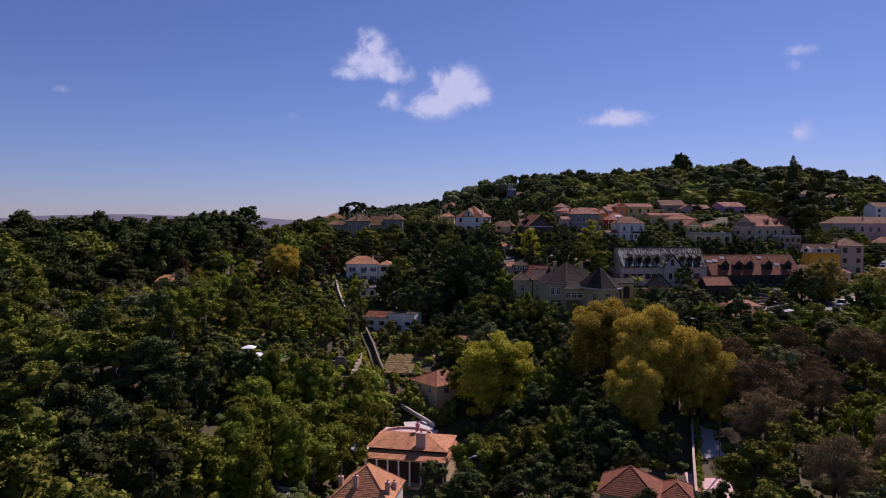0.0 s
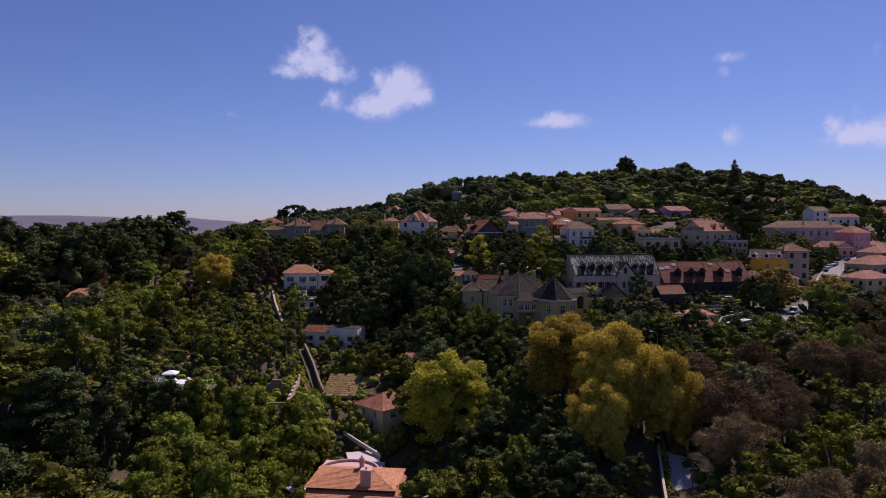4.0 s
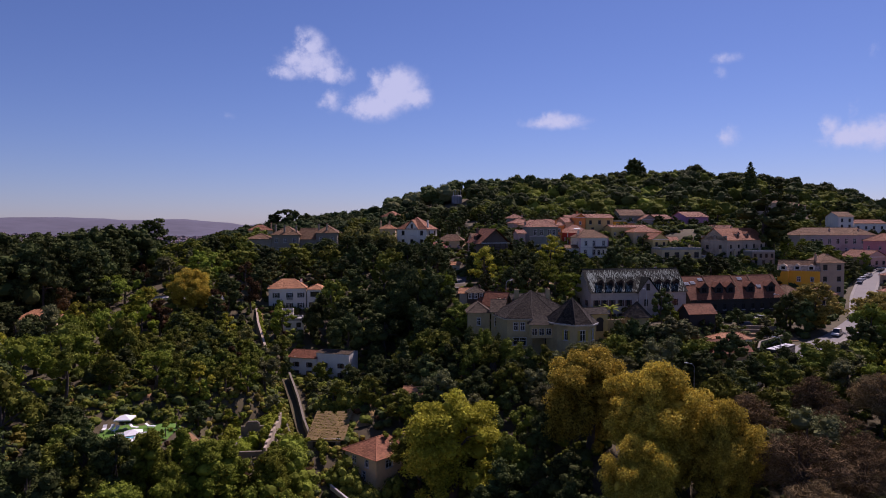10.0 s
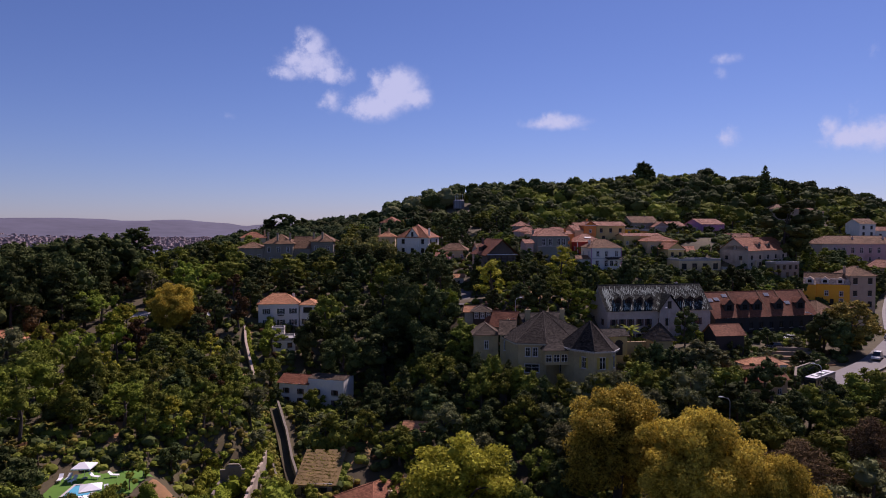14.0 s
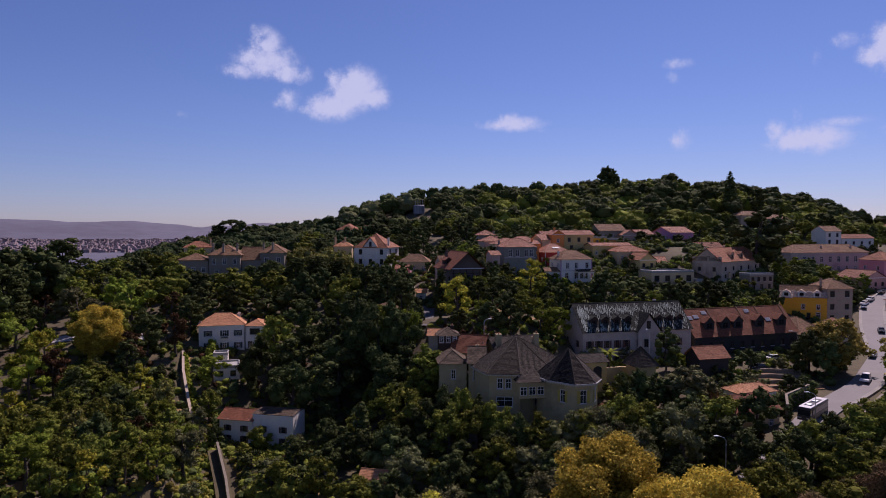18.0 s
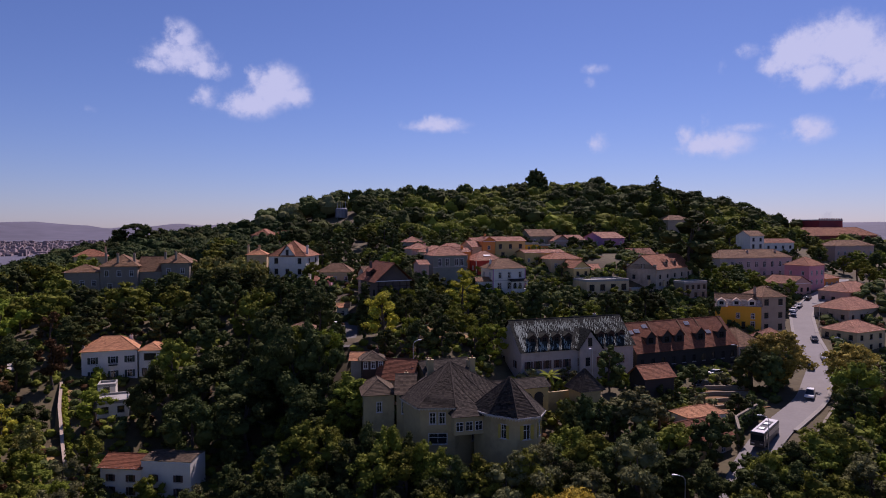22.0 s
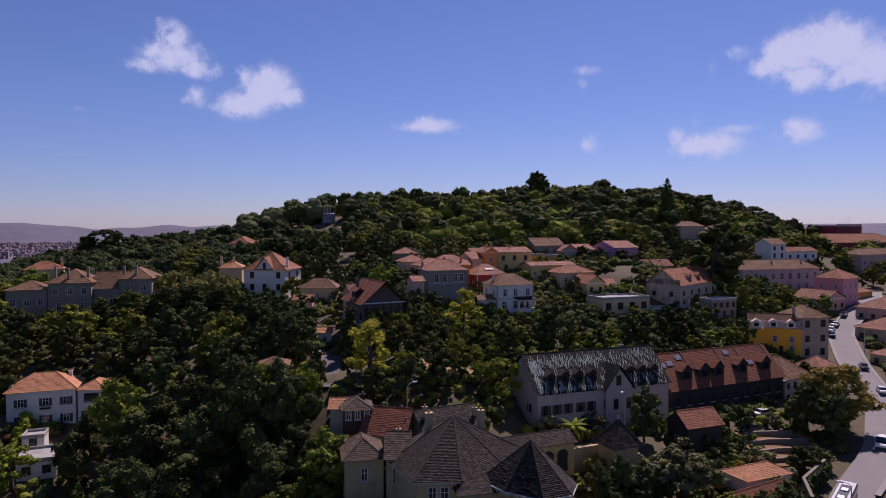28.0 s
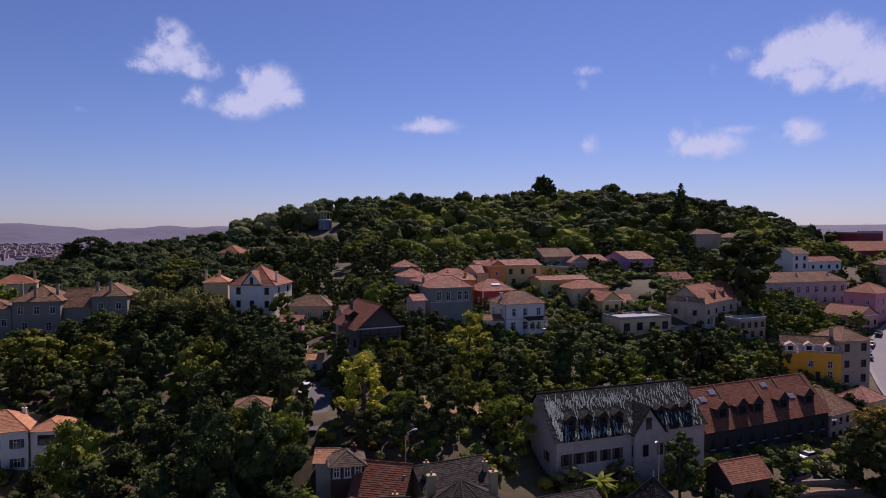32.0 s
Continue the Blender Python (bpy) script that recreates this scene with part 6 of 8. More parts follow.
house("grey_mansion_wing", "grey mansion wing with red tiled hip roof and dormers", (-28.4, 319.6), (-19.6, 319.0), 12, -12.5, 2.2, GREY_WALL, "hip", 2.8, TILE_OLD, over=0.6,
      front=((11.0, 2, 1.3, 1.7), (6.0, 2, 1.3, 2.2)), chimneys=((0.1, 0.2, 3.0), (0.5, 0.1, 3.2)), style="plain")
house("grey_mansion_wing", "lower mansion wing with red tiled roof", (-57.0, 318.5), (-46.8, 318.5), 10, -13, -0.4, GREY_WALL, "hip", 2.2, TILE_OLD, front=((8, 3, 1.2, 1.8),))
house("hidden_villa", "villa with red tiled roofs among the trees", (-64, 358), (-53, 360), 10, -8, 3.0, CREAM, "hip", 2.4, TILE, chimneys=((0.95, 0.5, 3.0),))
house("pale_villa", "pale house with orange tiled roof and chimneys", (-1.6, 338), (5.4, 337.4), 9, -6, 3.8, CREAM, "hip", 2.0, TILE_BRIGHT, chimneys=((0.05, 0.3, 3.2), (0.6, 0.4, 3.0)))
house("brick_cottage", "house roof with orange tiles among the trees", (-96, 217), (-87, 219), 8, -25, -19.4, CREAM, "hip", 2.0, TILE_BRIGHT, chimneys=((0.7, 0.4, 2.2),))
house("hilltop_house", "pale brown hilltop house", (204, 380), (218, 381), 9, 12, 17.6, TAN, "hip", 2.2, TILE_OLD)
house("hilltop_house", "pale brown hilltop house wing", (224, 383), (234, 384), 9, 11, 16.0, TAN, "hip", 2.0, TILE_OLD)

# water tower on the ridge
wt = thing("water_tower", pose(48.4, 470, 7.6), "lattice water tower with a pale metal tank and aerials", "tower")
for sx in (-1, 1):
    for sy in (-1, 1):
        lm = Mesher()
        lm.box(sx * 2.6 - 0.22, sy * 2.6 - 0.22, -3, sx * 2.6 + 0.22, sy * 2.6 + 0.22, 12.2)
        part("leg", lm.mesh(RUST), wt)
tm = Mesher()
tm.tube([(0, 0, 11.6), (0, 0, 12), (0, 0, 16.6), (0, 0, 17.2)], [3.3, 3.4, 3.4, 2.8], 14)
tank = part("tank", tm.mesh(TANK), wt)
for k in range(12):
    a = k * math.pi / 6
    bm_ = Mesher()
    bm_.box(-0.09, -0.07, 11.9, 0.09, 0.07, 16.7)
    part("tank_rib", bm_.mesh(RUST), tank, "", pose(3.42 * math.cos(a), 3.42 * math.sin(a), 0, 0, 0, math.degrees(a)))
for k in range(4):
    am = Mesher()
    am.tube([(-2.2 + 1.5 * k, 0, 17), (-2.2 + 1.5 * k, 0, 20.0 + 1.2 * (k % 2))], [0.14, 0.07], 5)
    part("aerial", am.mesh(METAL), wt)
for zz in (4, 8, 12):
    for a, b in (((-2.6, -2.6, zz - 3.6), (2.6, -2.6, zz)), ((2.6, -2.6, zz - 3.6), (-2.6, -2.6, zz)), ((-2.6, 2.6, zz), (-2.6, -2.6, zz - 3.6)), ((2.6, 2.6, zz), (2.6, -2.6, zz - 3.6))):
        rl = Mesher()
        rl.tube([a, b], [0.1, 0.1], 5)
        part("brace", rl.mesh(RUST), wt)

# ---- clearings ----
keep_clear(-46, 156, 7, 9)
keep_clear(-35.5, 161, 4, 8)
keep_clear(-18, 187, 22, 1.5, -74.5)
keep_clear(47.5, 119, 4, 15, 10)
keep_clear(-11, 106, 11, 9)
keep_clear(137, 254, 5, 7)
keep_clear(-26, 171, 4, 9)
keep_clear(28, 252, 7, 11)
keep_clear(65, 215, 14, 5)
keep_clear(107.5, 213.5, 8, 6)
keep_clear(48, 241, 6, 2.5)

# ---- gardens, walls and street furniture ----


def sheet(name, label, category, corners, mat, lift=0.12, kind="structure", step=1.2):
    """A patch of ground cover that lies on the slope."""
    m = Mesher()
    a, b, c, d = [Vector((*p, 0)) for p in corners]
    n = max(2, int((b - a).length / step))
    k = max(2, int((d - a).length / step))
    idx = len(m.v)
    for j in range(k + 1):
        for i in range(n + 1):
            p = a.lerp(b, i / n).lerp(d.lerp(c, i / n), j / k)
            e = Vector((0.5 * noise.noise(Vector((p.x / 2, p.y / 2, 3))), 0.5 * noise.noise(Vector((p.x / 2, p.y / 2, 9))), 0))
            p = p + e
            m.v.append((p.x, p.y, ground(p.x, p.y) + lift))
    for j in range(k):
        for i in range(n):
            q = j * (n + 1) + i
            m.f.append((q, q + 1, q + n + 2, q + n + 1))
    return tagged(new(name, m.mesh(mat, True)), label, category, kind=kind)


def sloped(m, x0, x1, t, low, z0, z1, slant=None):
    """A wall piece whose top, and foot if slant is given, follows the fall of the ground."""
    f = slant or 0.0
    k = len(m.v)
    m.v += [(x0, -t, low - f), (x1, -t, low + f), (x1, t, low + f), (x0, t, low - f), (x0, -t, z0), (x1, -t, z1), (x1, t, z1), (x0, t, z0)]
    m.f += [(k + 3, k + 2, k + 1, k), (k + 4, k + 5, k + 6, k + 7), (k, k + 1, k + 5, k + 4), (k + 1, k + 2, k + 6, k + 5), (k + 2, k + 3, k + 7, k + 6), (k + 3, k, k + 4, k + 7)]


def garden_wall(name, label, path, h, thick=0.45, mat=STONE, cap=True, sink=2.0):
    """A wall that steps along a path of (x, y, top z), of separate lengths under one coping."""
    root = thing(name, pose(*path[0]), label, "wall")
    ox, oy, oz = path[0]
    for (ax, ay, az), (bx, by, bz) in zip(path, path[1:]):
        L = math.hypot(bx - ax, by - ay)
        n = max(1, round(L / 2.5))
        turn = math.degrees(math.atan2(by - ay, bx - ax))
        for i in range(n):
            s = i / n
            x, y, z = ax + (bx - ax) * s, ay + (by - ay) * s, az + (bz - az) * (i + 0.5) / n
            fall = (bz - az) / n
            m = Mesher()
            sloped(m, 0, L / n + 0.02, thick / 2, -h - sink, -fall / 2, fall / 2)
            w = part("wall_length", m.mesh(mat), root, "", pose(x - ox, y - oy, z - oz, 0, 0, turn))
            if cap:
                c = Mesher()
                sloped(c, -0.02, L / n, thick / 2 + 0.06, 0.02, 0.13 - fall / 2, 0.13 + fall / 2, fall / 2)
                part("coping", c.mesh(mat), w)
        keep_clear((ax + bx) / 2, (ay + by) / 2, L / 2, 0.4, turn)
    return root


sheet("lawn", "bright green mown lawn beside the pool", "lawn", ((-50.5, 146), (-39.0, 147.5), (-37.6, 165), (-52, 165)), LAWN, 0.14)
sheet("earth_patch", "bare reddish-brown earth slope", "ground", ((-36.6, 150), (-30.5, 154), (-31.5, 167), (-37.2, 172)), EARTH)
sheet("earth_patch", "bare brown earth bank", "ground", ((-50, 171), (-46.5, 172), (-46, 183), (-50, 182)), EARTH)
sheet("dry_field", "terraced dry grass field", "field", ((-15, 176), (-3, 178), (-3, 192), (-14, 190)), DRY_GRASS, 0.2)
sheet("garden_path", "sandy garden path beside a wall", "path", ((-35.0, 220), (-32.6, 219), (-37.4, 250), (-40.4, 250)), DRY_GRASS, 0.15)
sheet("gravel_terrace", "pale gravel terrace in the park", "terrace", ((-76, 258), (-52, 258), (-52, 263), (-76, 264)), PAVE, 0.15)
sheet("garden_terrace", "dry grass garden terraces", "ground", ((40, 236), (56, 236), (58, 243), (40, 244)), DRY_GRASS)
sheet("pale_slope", "pale stony slope", "ground", ((47, 118), (55, 120), (54, 132), (50, 132)), PAVE, 0.15)

pool = thing("swimming_pool", pose(-45.9, 155.6, -32.5), "small blue swimming pool with pale stone edge", "pool")
pm = Mesher()
for q in ((-2.2, -3.2, 2.2, -2.8), (-2.2, 2.8, 2.2, 3.2), (-2.2, -2.8, -1.8, 2.8), (1.8, -2.8, 2.2, 2.8)):
    pm.box(q[0], q[1], -0.3, q[2], q[3], 0.12, bevel=0.03)
part("coping", pm.mesh(PAVE), pool)
pm = Mesher()
pm.box(-1.8, -2.8, -0.25, 1.8, 2.8, 0.04)
part("water", pm.mesh(POOL), pool, "clear blue water")


def parasol():
    root = thing("parasol", pose(-47.8, 161.8, -32.6), "white square garden parasol, open", "parasol", "parasols by the pool")
    m = Mesher()
    m.tube([(0, 0, 0), (0, 0, 2.6)], [0.04, 0.03], 7)
    part("pole", m.mesh(FRAME_WHITE), root)
    m = Mesher()
    m.box(-0.4, -0.4, 0, 0.4, 0.4, 0.08, bevel=0.02)
    part("base_plate", m.mesh(CONCRETE), root)
    m = Mesher()
    c = [(-1.5, -1.5, 2.05), (1.5, -1.5, 2.05), (1.5, 1.5, 2.05), (-1.5, 1.5, 2.05)]
    for a, b in zip(c, c[1:] + c[:1]):
        m.quad(a, b, (0, 0, 2.7))
        m.quad((a[0], a[1], 1.85), (b[0], b[1], 1.85), b, a)
        m.quad((0, 0, 2.66), (b[0], b[1], 2.01), (a[0], a[1], 2.01))
    part("canopy", m.mesh(CANVAS), root)
    return root


ps = parasol()
for x, y, a in ((-42.9, 152.5, 20), (-42.5, 147.6, 40)):
    copy_thing(ps, pose(x, y, -32.6, 0, 0, a))


def lounger():
    root = thing("sun_lounger", pose(-51.2, 161.0, -32.55, 0, 0, 10), "white garden lounger on the lawn", "lounger", "loungers by the pool")
    m = Mesher()
    m.box(-0.32, -0.95, 0.3, 0.32, 0.35, 0.38, bevel=0.03)
    part("seat", m.mesh(CANVAS), root)
    m = Mesher()
    m.box(-0.32, 0, 0, 0.32, 0.7, 0.07)
    part("backrest", m.mesh(CANVAS), root, "", pose(0, 0.35, 0.34, 40))
    for sx in (-0.28, 0.28):
        for sy in (-0.85, 0.3):
            m = Mesher()
            m.box(sx - 0.03, sy - 0.03, 0, sx + 0.03, sy + 0.03, 0.3)
            part("leg", m.mesh(FRAME_WHITE), root)
    return root


lg = lounger()
for x, y, a in ((-50.0, 161.2, 0), (-48.9, 160.3, -10), (-46.2, 161.6, 70), (-43.4, 162.0, 80), (-42.0, 156.0, 30)):
    copy_thing(lg, pose(x, y, -32.55, 0, 0, a))

# roofless ruin
ru = thing("ruined_house", pose(-29.4, 163.0, -41.0), "roofless ruined stone house with empty arched windows", "ruin")
rmesh = Mesher()
wall_side(rmesh, lambda u, o, z: (u, -o, z), 6.4, -2, 3.0, [(1.8, 1.0, 0.6, 1.6), (4.6, 1.0, 0.6, 1.6)])
wall_side(rmesh, lambda u, o, z: (6.4 - u, 0.45 - o, z), 6.4, -2, 3.0, [(1.8, 1.0, 0.6, 1.6), (4.6, 1.0, 0.6, 1.6)])
rmesh.quad((0, 0, 3.0), (6.4, 0, 3.0), (6.4, 0.45, 3.0), (0, 0.45, 3.0))
part("front_wall", rmesh.mesh(STONE), ru)
sw = Mesher()
for k in range(10):
    top = 3.6 + 0.1 * k + (0.0, 0.3, -0.2, 0.15, 0.4)[k % 5]
    sw.box(0, 2.0 * k, -2, 0.5, 2.0 * k + 2.0, top, bevel=0.06)
part("side_wall", sw.mesh(BEIGE), ru, "flaking rendered side wall", pose(6.4, 0.2, 0))
bk = Mesher()
wall_side(bk, lambda u, o, z: (u, 11 - o, z), 6.4, -2, 4.6, [(2.2, 1.5, 0.9, 2.6), (4.8, 1.1, 0.9, 2.2)])
wall_side(bk, lambda u, o, z: (6.4 - u, 11.45 - o, z), 6.4, -2, 4.6, [(1.6, 1.1, 0.9, 2.2), (4.2, 1.5, 0.9, 2.6)])
bk.quad((0, 11, 4.6), (6.4, 11, 4.6), (6.4, 11.45, 4.6), (0, 11.45, 4.6))
bk.box(1.0, 11, 4.6, 3.8, 11.45, 5.6, bevel=0.5)
part("rear_wall", bk.mesh(STONE), ru, "rear wall with tall empty openings")
lw = Mesher()
for k in range(6):
    lw.box(0, 0.5 + 1.9 * k, -2, 0.45, 2.4 + 1.9 * k, 2.4 + (0.3, -0.4, 0.5, 0.1, 0.7, 0.2)[k], bevel=0.08)
part("broken_wall", lw.mesh(STONE), ru)
keep_clear(-26, 172, 4, 10)

garden_wall("lane_wall", "stone lane wall with pale coping running downhill", ((-24.3, 208.5, -33.0), (-20.5, 195.8, -36.0), (-17.8, 184.4, -38.2), (-14.4, 173.8, -41.0), (-12.2, 164.8, -43.4)), 1.6, 0.36)
garden_wall("lane_wall", "low curved stone lane wall", ((-10.2, 162.2, -44.7), (-6.6, 156.4, -45.1), (-3.6, 152.0, -45.5), (-1.8, 149.5, -45.8)), 0.5, 0.25, mat=CONCRETE, sink=0.3)
garden_wall("terrace_wall", "long garden wall with a sandy path", ((-40.8, 252.5, -21.6), (-38.0, 240, -24.2), (-33.4, 224.6, -28.2), (-30.8, 216.5, -30.4)), 1.5, 0.5, mat=BEIGE)
garden_wall("retaining_wall", "mossy rubble retaining wall", ((-3.2, 194.5, -35.0), (1.0, 189.0, -35.8), (5.0, 183.0, -36.6)), 2.4, 0.6)
garden_wall("street_wall", "rendered retaining wall above the street", ((93.5, 192.2, -25.6), (97.3, 197.8, -25.0), (106.0, 202.0, -24.2)), 2.0, 0.4, mat=STONE)
garden_wall("street_parapet", "low stone parapet along the street", ((101, 182.5, -26.6), (112.5, 191.2, -26.0), (126.5, 201.0, -24.9), (133, 207.0, -24.2)), 1.2, 0.4)
garden_wall("hillside_wall", "pale garden terrace wall", ((66, 272, -11.2), (84, 275, -11.0), (100, 276, -11.4)), 2.2, 0.4, mat=CONCRETE)
garden_wall("garden_terrace_wall", "red-brown garden terrace wall", ((44, 238.0, -14.0), (50, 238.8, -13.4), (57, 238.2, -14.2)), 1.6, 0.5, mat=PALE_PINK)
garden_wall("villa_wall", "retaining wall below the arched villa", ((186, 315, -6.6), (228, 317, -6.6)), 2.4, 0.5, mat=STONE)
garden_wall("courtyard_wall", "pale capped courtyard wall beside the chateau", ((58, 209, -20.4), (66, 210.5, -20.6), (71, 205.5, -21.0)), 2.6, 0.45, mat=CHATEAU)
garden_wall("lane_boundary", "pinkish rendered wall along a lane", ((50.4, 132, -39.4), (44.6, 116, -40.6), (39.4, 101, -41.4)), 1.4, 0.3, mat=BEIGE)
tagged(new("lane", ribbon(((53, 140, -41.5), (47.5, 120, -43.0), (42.6, 101, -44.0), (38, 84, -45.0)), 7.0, PAVE_PINK, 0.1).mesh(PAVE_PINK)), "pinkish paved lane under the trees", "road", kind="structure")
cw = garden_wall("crenellated_wall", "old stone garden wall with battlements", ((-61.5, 92, -40.6), (-58.2, 104.5, -40.0)), 3.0, 0.6, cap=False)
for k in range(7):
    m = Mesher()
    m.box(-0.3, -0.45, 0, 0.3, 0.45, 0.9, bevel=0.06)
    part("merlon", m.mesh(STONE), cw, "", pose(0.42 * k * 1.2, 1.8 * k, 0.05 + 0.09 * k, 0, 0, 15))
house("white_corner_house", "white house with a moulded cornice among trees", (-112, 155.5), (-102.4, 154.4), 8, -38, -30.4, WHITE, "flat", 0, front=((3, 2, 1.0, 1.6),))
house("flat_shed", "small shed with flat pale roof", (-30.4, 109.5), (-26.2, 108.8), 4, -48.6, -45.8, CONCRETE, "flat", 0)
house("red_roofed_hut", "tiny hut with red tiled roof among trees", (4.4, 182.6), (8.4, 181.2), 3.4, -34.6, -32.4, STONE, "gable", 1.2, TILE_BRIGHT)
house("park_shelter", "low pale park shelter with flat roof", (-62.5, 264.6), (-56.5, 265.2), 4, -20.0, -17.4, CREAM, "flat", 0, front=((0.4, 2, 1.4, 1.7),), style="dark")
house("stone_kiosk", "small sunlit stone shrine with pyramid roof", (55.0, 240.6), (57.6, 240.4), 2.6, -19.4, -17.0, CREAM, "hip", 1.0, TILE_BRIGHT)


def street_lamp(x, y, top, turn, h=8.5):
    root = thing("street_lamp", pose(x, y, top - h, 0, 0, turn), "tall grey street lamp with an angled arm", "street lamp", "street lamps")
    m = Mesher()
    m.tube([(0, 0, -1), (0, 0, h * 0.9)], [0.11, 0.07], 8)
    part("pole", m.mesh(METAL), root)
    m = Mesher()
    m.tube([(0, 0, h * 0.9), (0.35, 0, h * 0.97), (1.4, 0, h)], [0.06, 0.05, 0.05], 7)
    part("arm", m.mesh(METAL), root)
    m = Mesher()
    m.box(1.2, -0.16, h - 0.08, 2.1, 0.16, h + 0.1, bevel=0.06)
    hd = part("lamp_head", m.mesh(METAL), root)
    m = Mesher()
    m.box(1.3, -0.12, h - 0.12, 2.0, 0.12, h - 0.08)
    part("lamp_glass", m.mesh(LAMP_GLASS), hd)
    return root


for x, y, top, turn, h in ((97.0, 188.4, -22.2, 150, 7.5), (73.2, 213.7, -12.4, -140, 9.5), (118, 222, -15.4, 160, 9.0), (35.2, 222.7, -10.6, 20, 9.0), (67, 172.0, -24.6, 165, 8.5),
                           (4.5, 119.5, -42.8, 30, 7.0), (152, 224, -15.5, 150, 8.0), (178, 258, -11.0, 150, 8.0)):
    street_lamp(x, y, top, turn, h)
tp = thing("utility_pole", pose(47.5, 112, -44), "dark wooden utility pole with a crossarm", "pole")
m = Mesher()
m.tube([(0, 0, -1), (0, 0, 8.2)], [0.14, 0.1], 8)
part("pole", m.mesh(BARK), tp)
m = Mesher()
m.box(-0.8, -0.06, 7.6, 0.8, 0.06, 7.75)
part("crossarm", m.mesh(BARK), tp)

# palm in the chateau's court
pt = thing("palm_tree", pose(63.0, 213.6, -23.4), "small palm with arching green fronds", "tree")
m = Mesher()
m.tube([(0, 0, -0.5), (0.1, 0, 2.5), (0, 0, 5.6)], [0.3, 0.22, 0.2], 8)
part("trunk", m.mesh(BARK), pt)
for k in range(16):
    a = k * 2.4
    el = 0.9 - 1.1 * (k / 16)
    m = Mesher()
    pts = []
    for i in range(6):
        s = i / 5 * 2.8
        pts.append(Vector((s * math.cos(a) * math.cos(el * (1 - i / 9)), s * math.sin(a) * math.cos(el * (1 - i / 9)), 5.6 + s * math.sin(el) - 0.14 * s * s)))
    side = Vector((-math.sin(a), math.cos(a), 0))
    for i in range(5):
        w0, w1 = 0.42 * math.sin(math.pi * (0.15 + 0.8 * i / 5)), 0.42 * math.sin(math.pi * (0.15 + 0.8 * (i + 1) / 5))
        for sg in (-1, 1):
            m.quad(pts[i], pts[i + 1], pts[i + 1] + side * sg * w1 - Vector((0, 0, w1 * 0.5)), pts[i] + side * sg * w0 - Vector((0, 0, w0 * 0.5)))
    part("frond", m.mesh(LEAF_LIGHT), pt)


def make_car(paint, label, L=4.2, W=1.75, H=1.45):
    root = thing("car", Matrix.Identity(4), label, "car", "cars on the street")
    m = Mesher()
    prof = [(-L / 2, 0.35), (-L / 2, 0.72), (-L * 0.46, 0.85), (-L * 0.24, 0.92), (L * 0.3, 0.95), (L * 0.47, 0.9), (L / 2, 0.75), (L / 2, 0.35)]
    k = len(m.v)
    n = len(prof)
    for sy, sh in ((-1, 1), (1, 1)):
        for x, z in prof:
            m.v.append((x, sy * W / 2 * (0.96 if z > 0.8 else 1), z))
    for i in range(n):
        j = (i + 1) % n
        m.f.append((k + j, k + i, k + n + i, k + n + j))
    m.f.append(tuple(range(k, k + n)))
    m.f.append(tuple(range(k + 2 * n - 1, k + n - 1, -1)))
    body = part("body", m.mesh(paint), root)
    m = Mesher()
    ring = lambda x0, x1, w, z: [(x0, -w, z), (x1, -w, z), (x1, w, z), (x0, w, z)]
    a, b = ring(-L * 0.27, L * 0.42, W * 0.47, 0.9), ring(-L * 0.12, L * 0.3, W * 0.39, H - 0.06)
    for i in range(4):
        m.quad(a[i], a[(i + 1) % 4], b[(i + 1) % 4], b[i])
    part("glazing", m.mesh(GLASS), body)
    m = Mesher()
    m.box(-L * 0.13, -W * 0.4, H - 0.07, L * 0.31, W * 0.4, H, bevel=0.03)
    part("roof", m.mesh(paint), body)
    for sx in (-0.31, 0.31):
        for sy in (-1, 1):
            m = Mesher()
            m.tube([(0, -0.1, 0), (0, 0.1, 0)], [0.31, 0.31], 12)
            w = part("wheel", m.mesh(RUBBER), root, "", pose(sx * L, sy * (W / 2 - 0.08), 0.31))
            m = Mesher()
            m.tube([(0, -0.115, 0), (0, 0.115, 0)], [0.18, 0.18], 8)
            part("rim", m.mesh(METAL), w)
    for sy in (-1, 1):
        m = Mesher()
        m.box(-L / 2 - 0.02, sy * 0.6 - 0.18, 0.58, -L / 2 + 0.1, sy * 0.6 + 0.18, 0.74)
        part("headlight", m.mesh(LAMP_GLASS), body)
    return root


def on_road(s, side):
    """A place on the street: the point a share s along its length, metres to the right of its middle."""
    tot = [math.dist(p[:2], q[:2]) for p, q in zip(ROAD, ROAD[1:])]
    d = s * sum(tot)
    for (p, q), t in zip(zip(ROAD, ROAD[1:]), tot):
        if d <= t:
            f = d / t
            dx, dy = (q[0] - p[0]) / t, (q[1] - p[1]) / t
            return p[0] + dx * d + dy * side, p[1] + dy * d - dx * side, p[2] + (q[2] - p[2]) * f + 0.1, math.degrees(math.atan2(dy, dx))
        d -= t


silver, dark, white, blue = (make_car(p, q) for p, q in ((PAINT_SILVER, "silver hatchback car on the street"), (PAINT_DARK, "dark hatchback car on the street"),
                                                         (PAINT_WHITE, "white hatchback car on the street"), (PAINT_BLUE, "blue-grey car on the street")))
used = set()
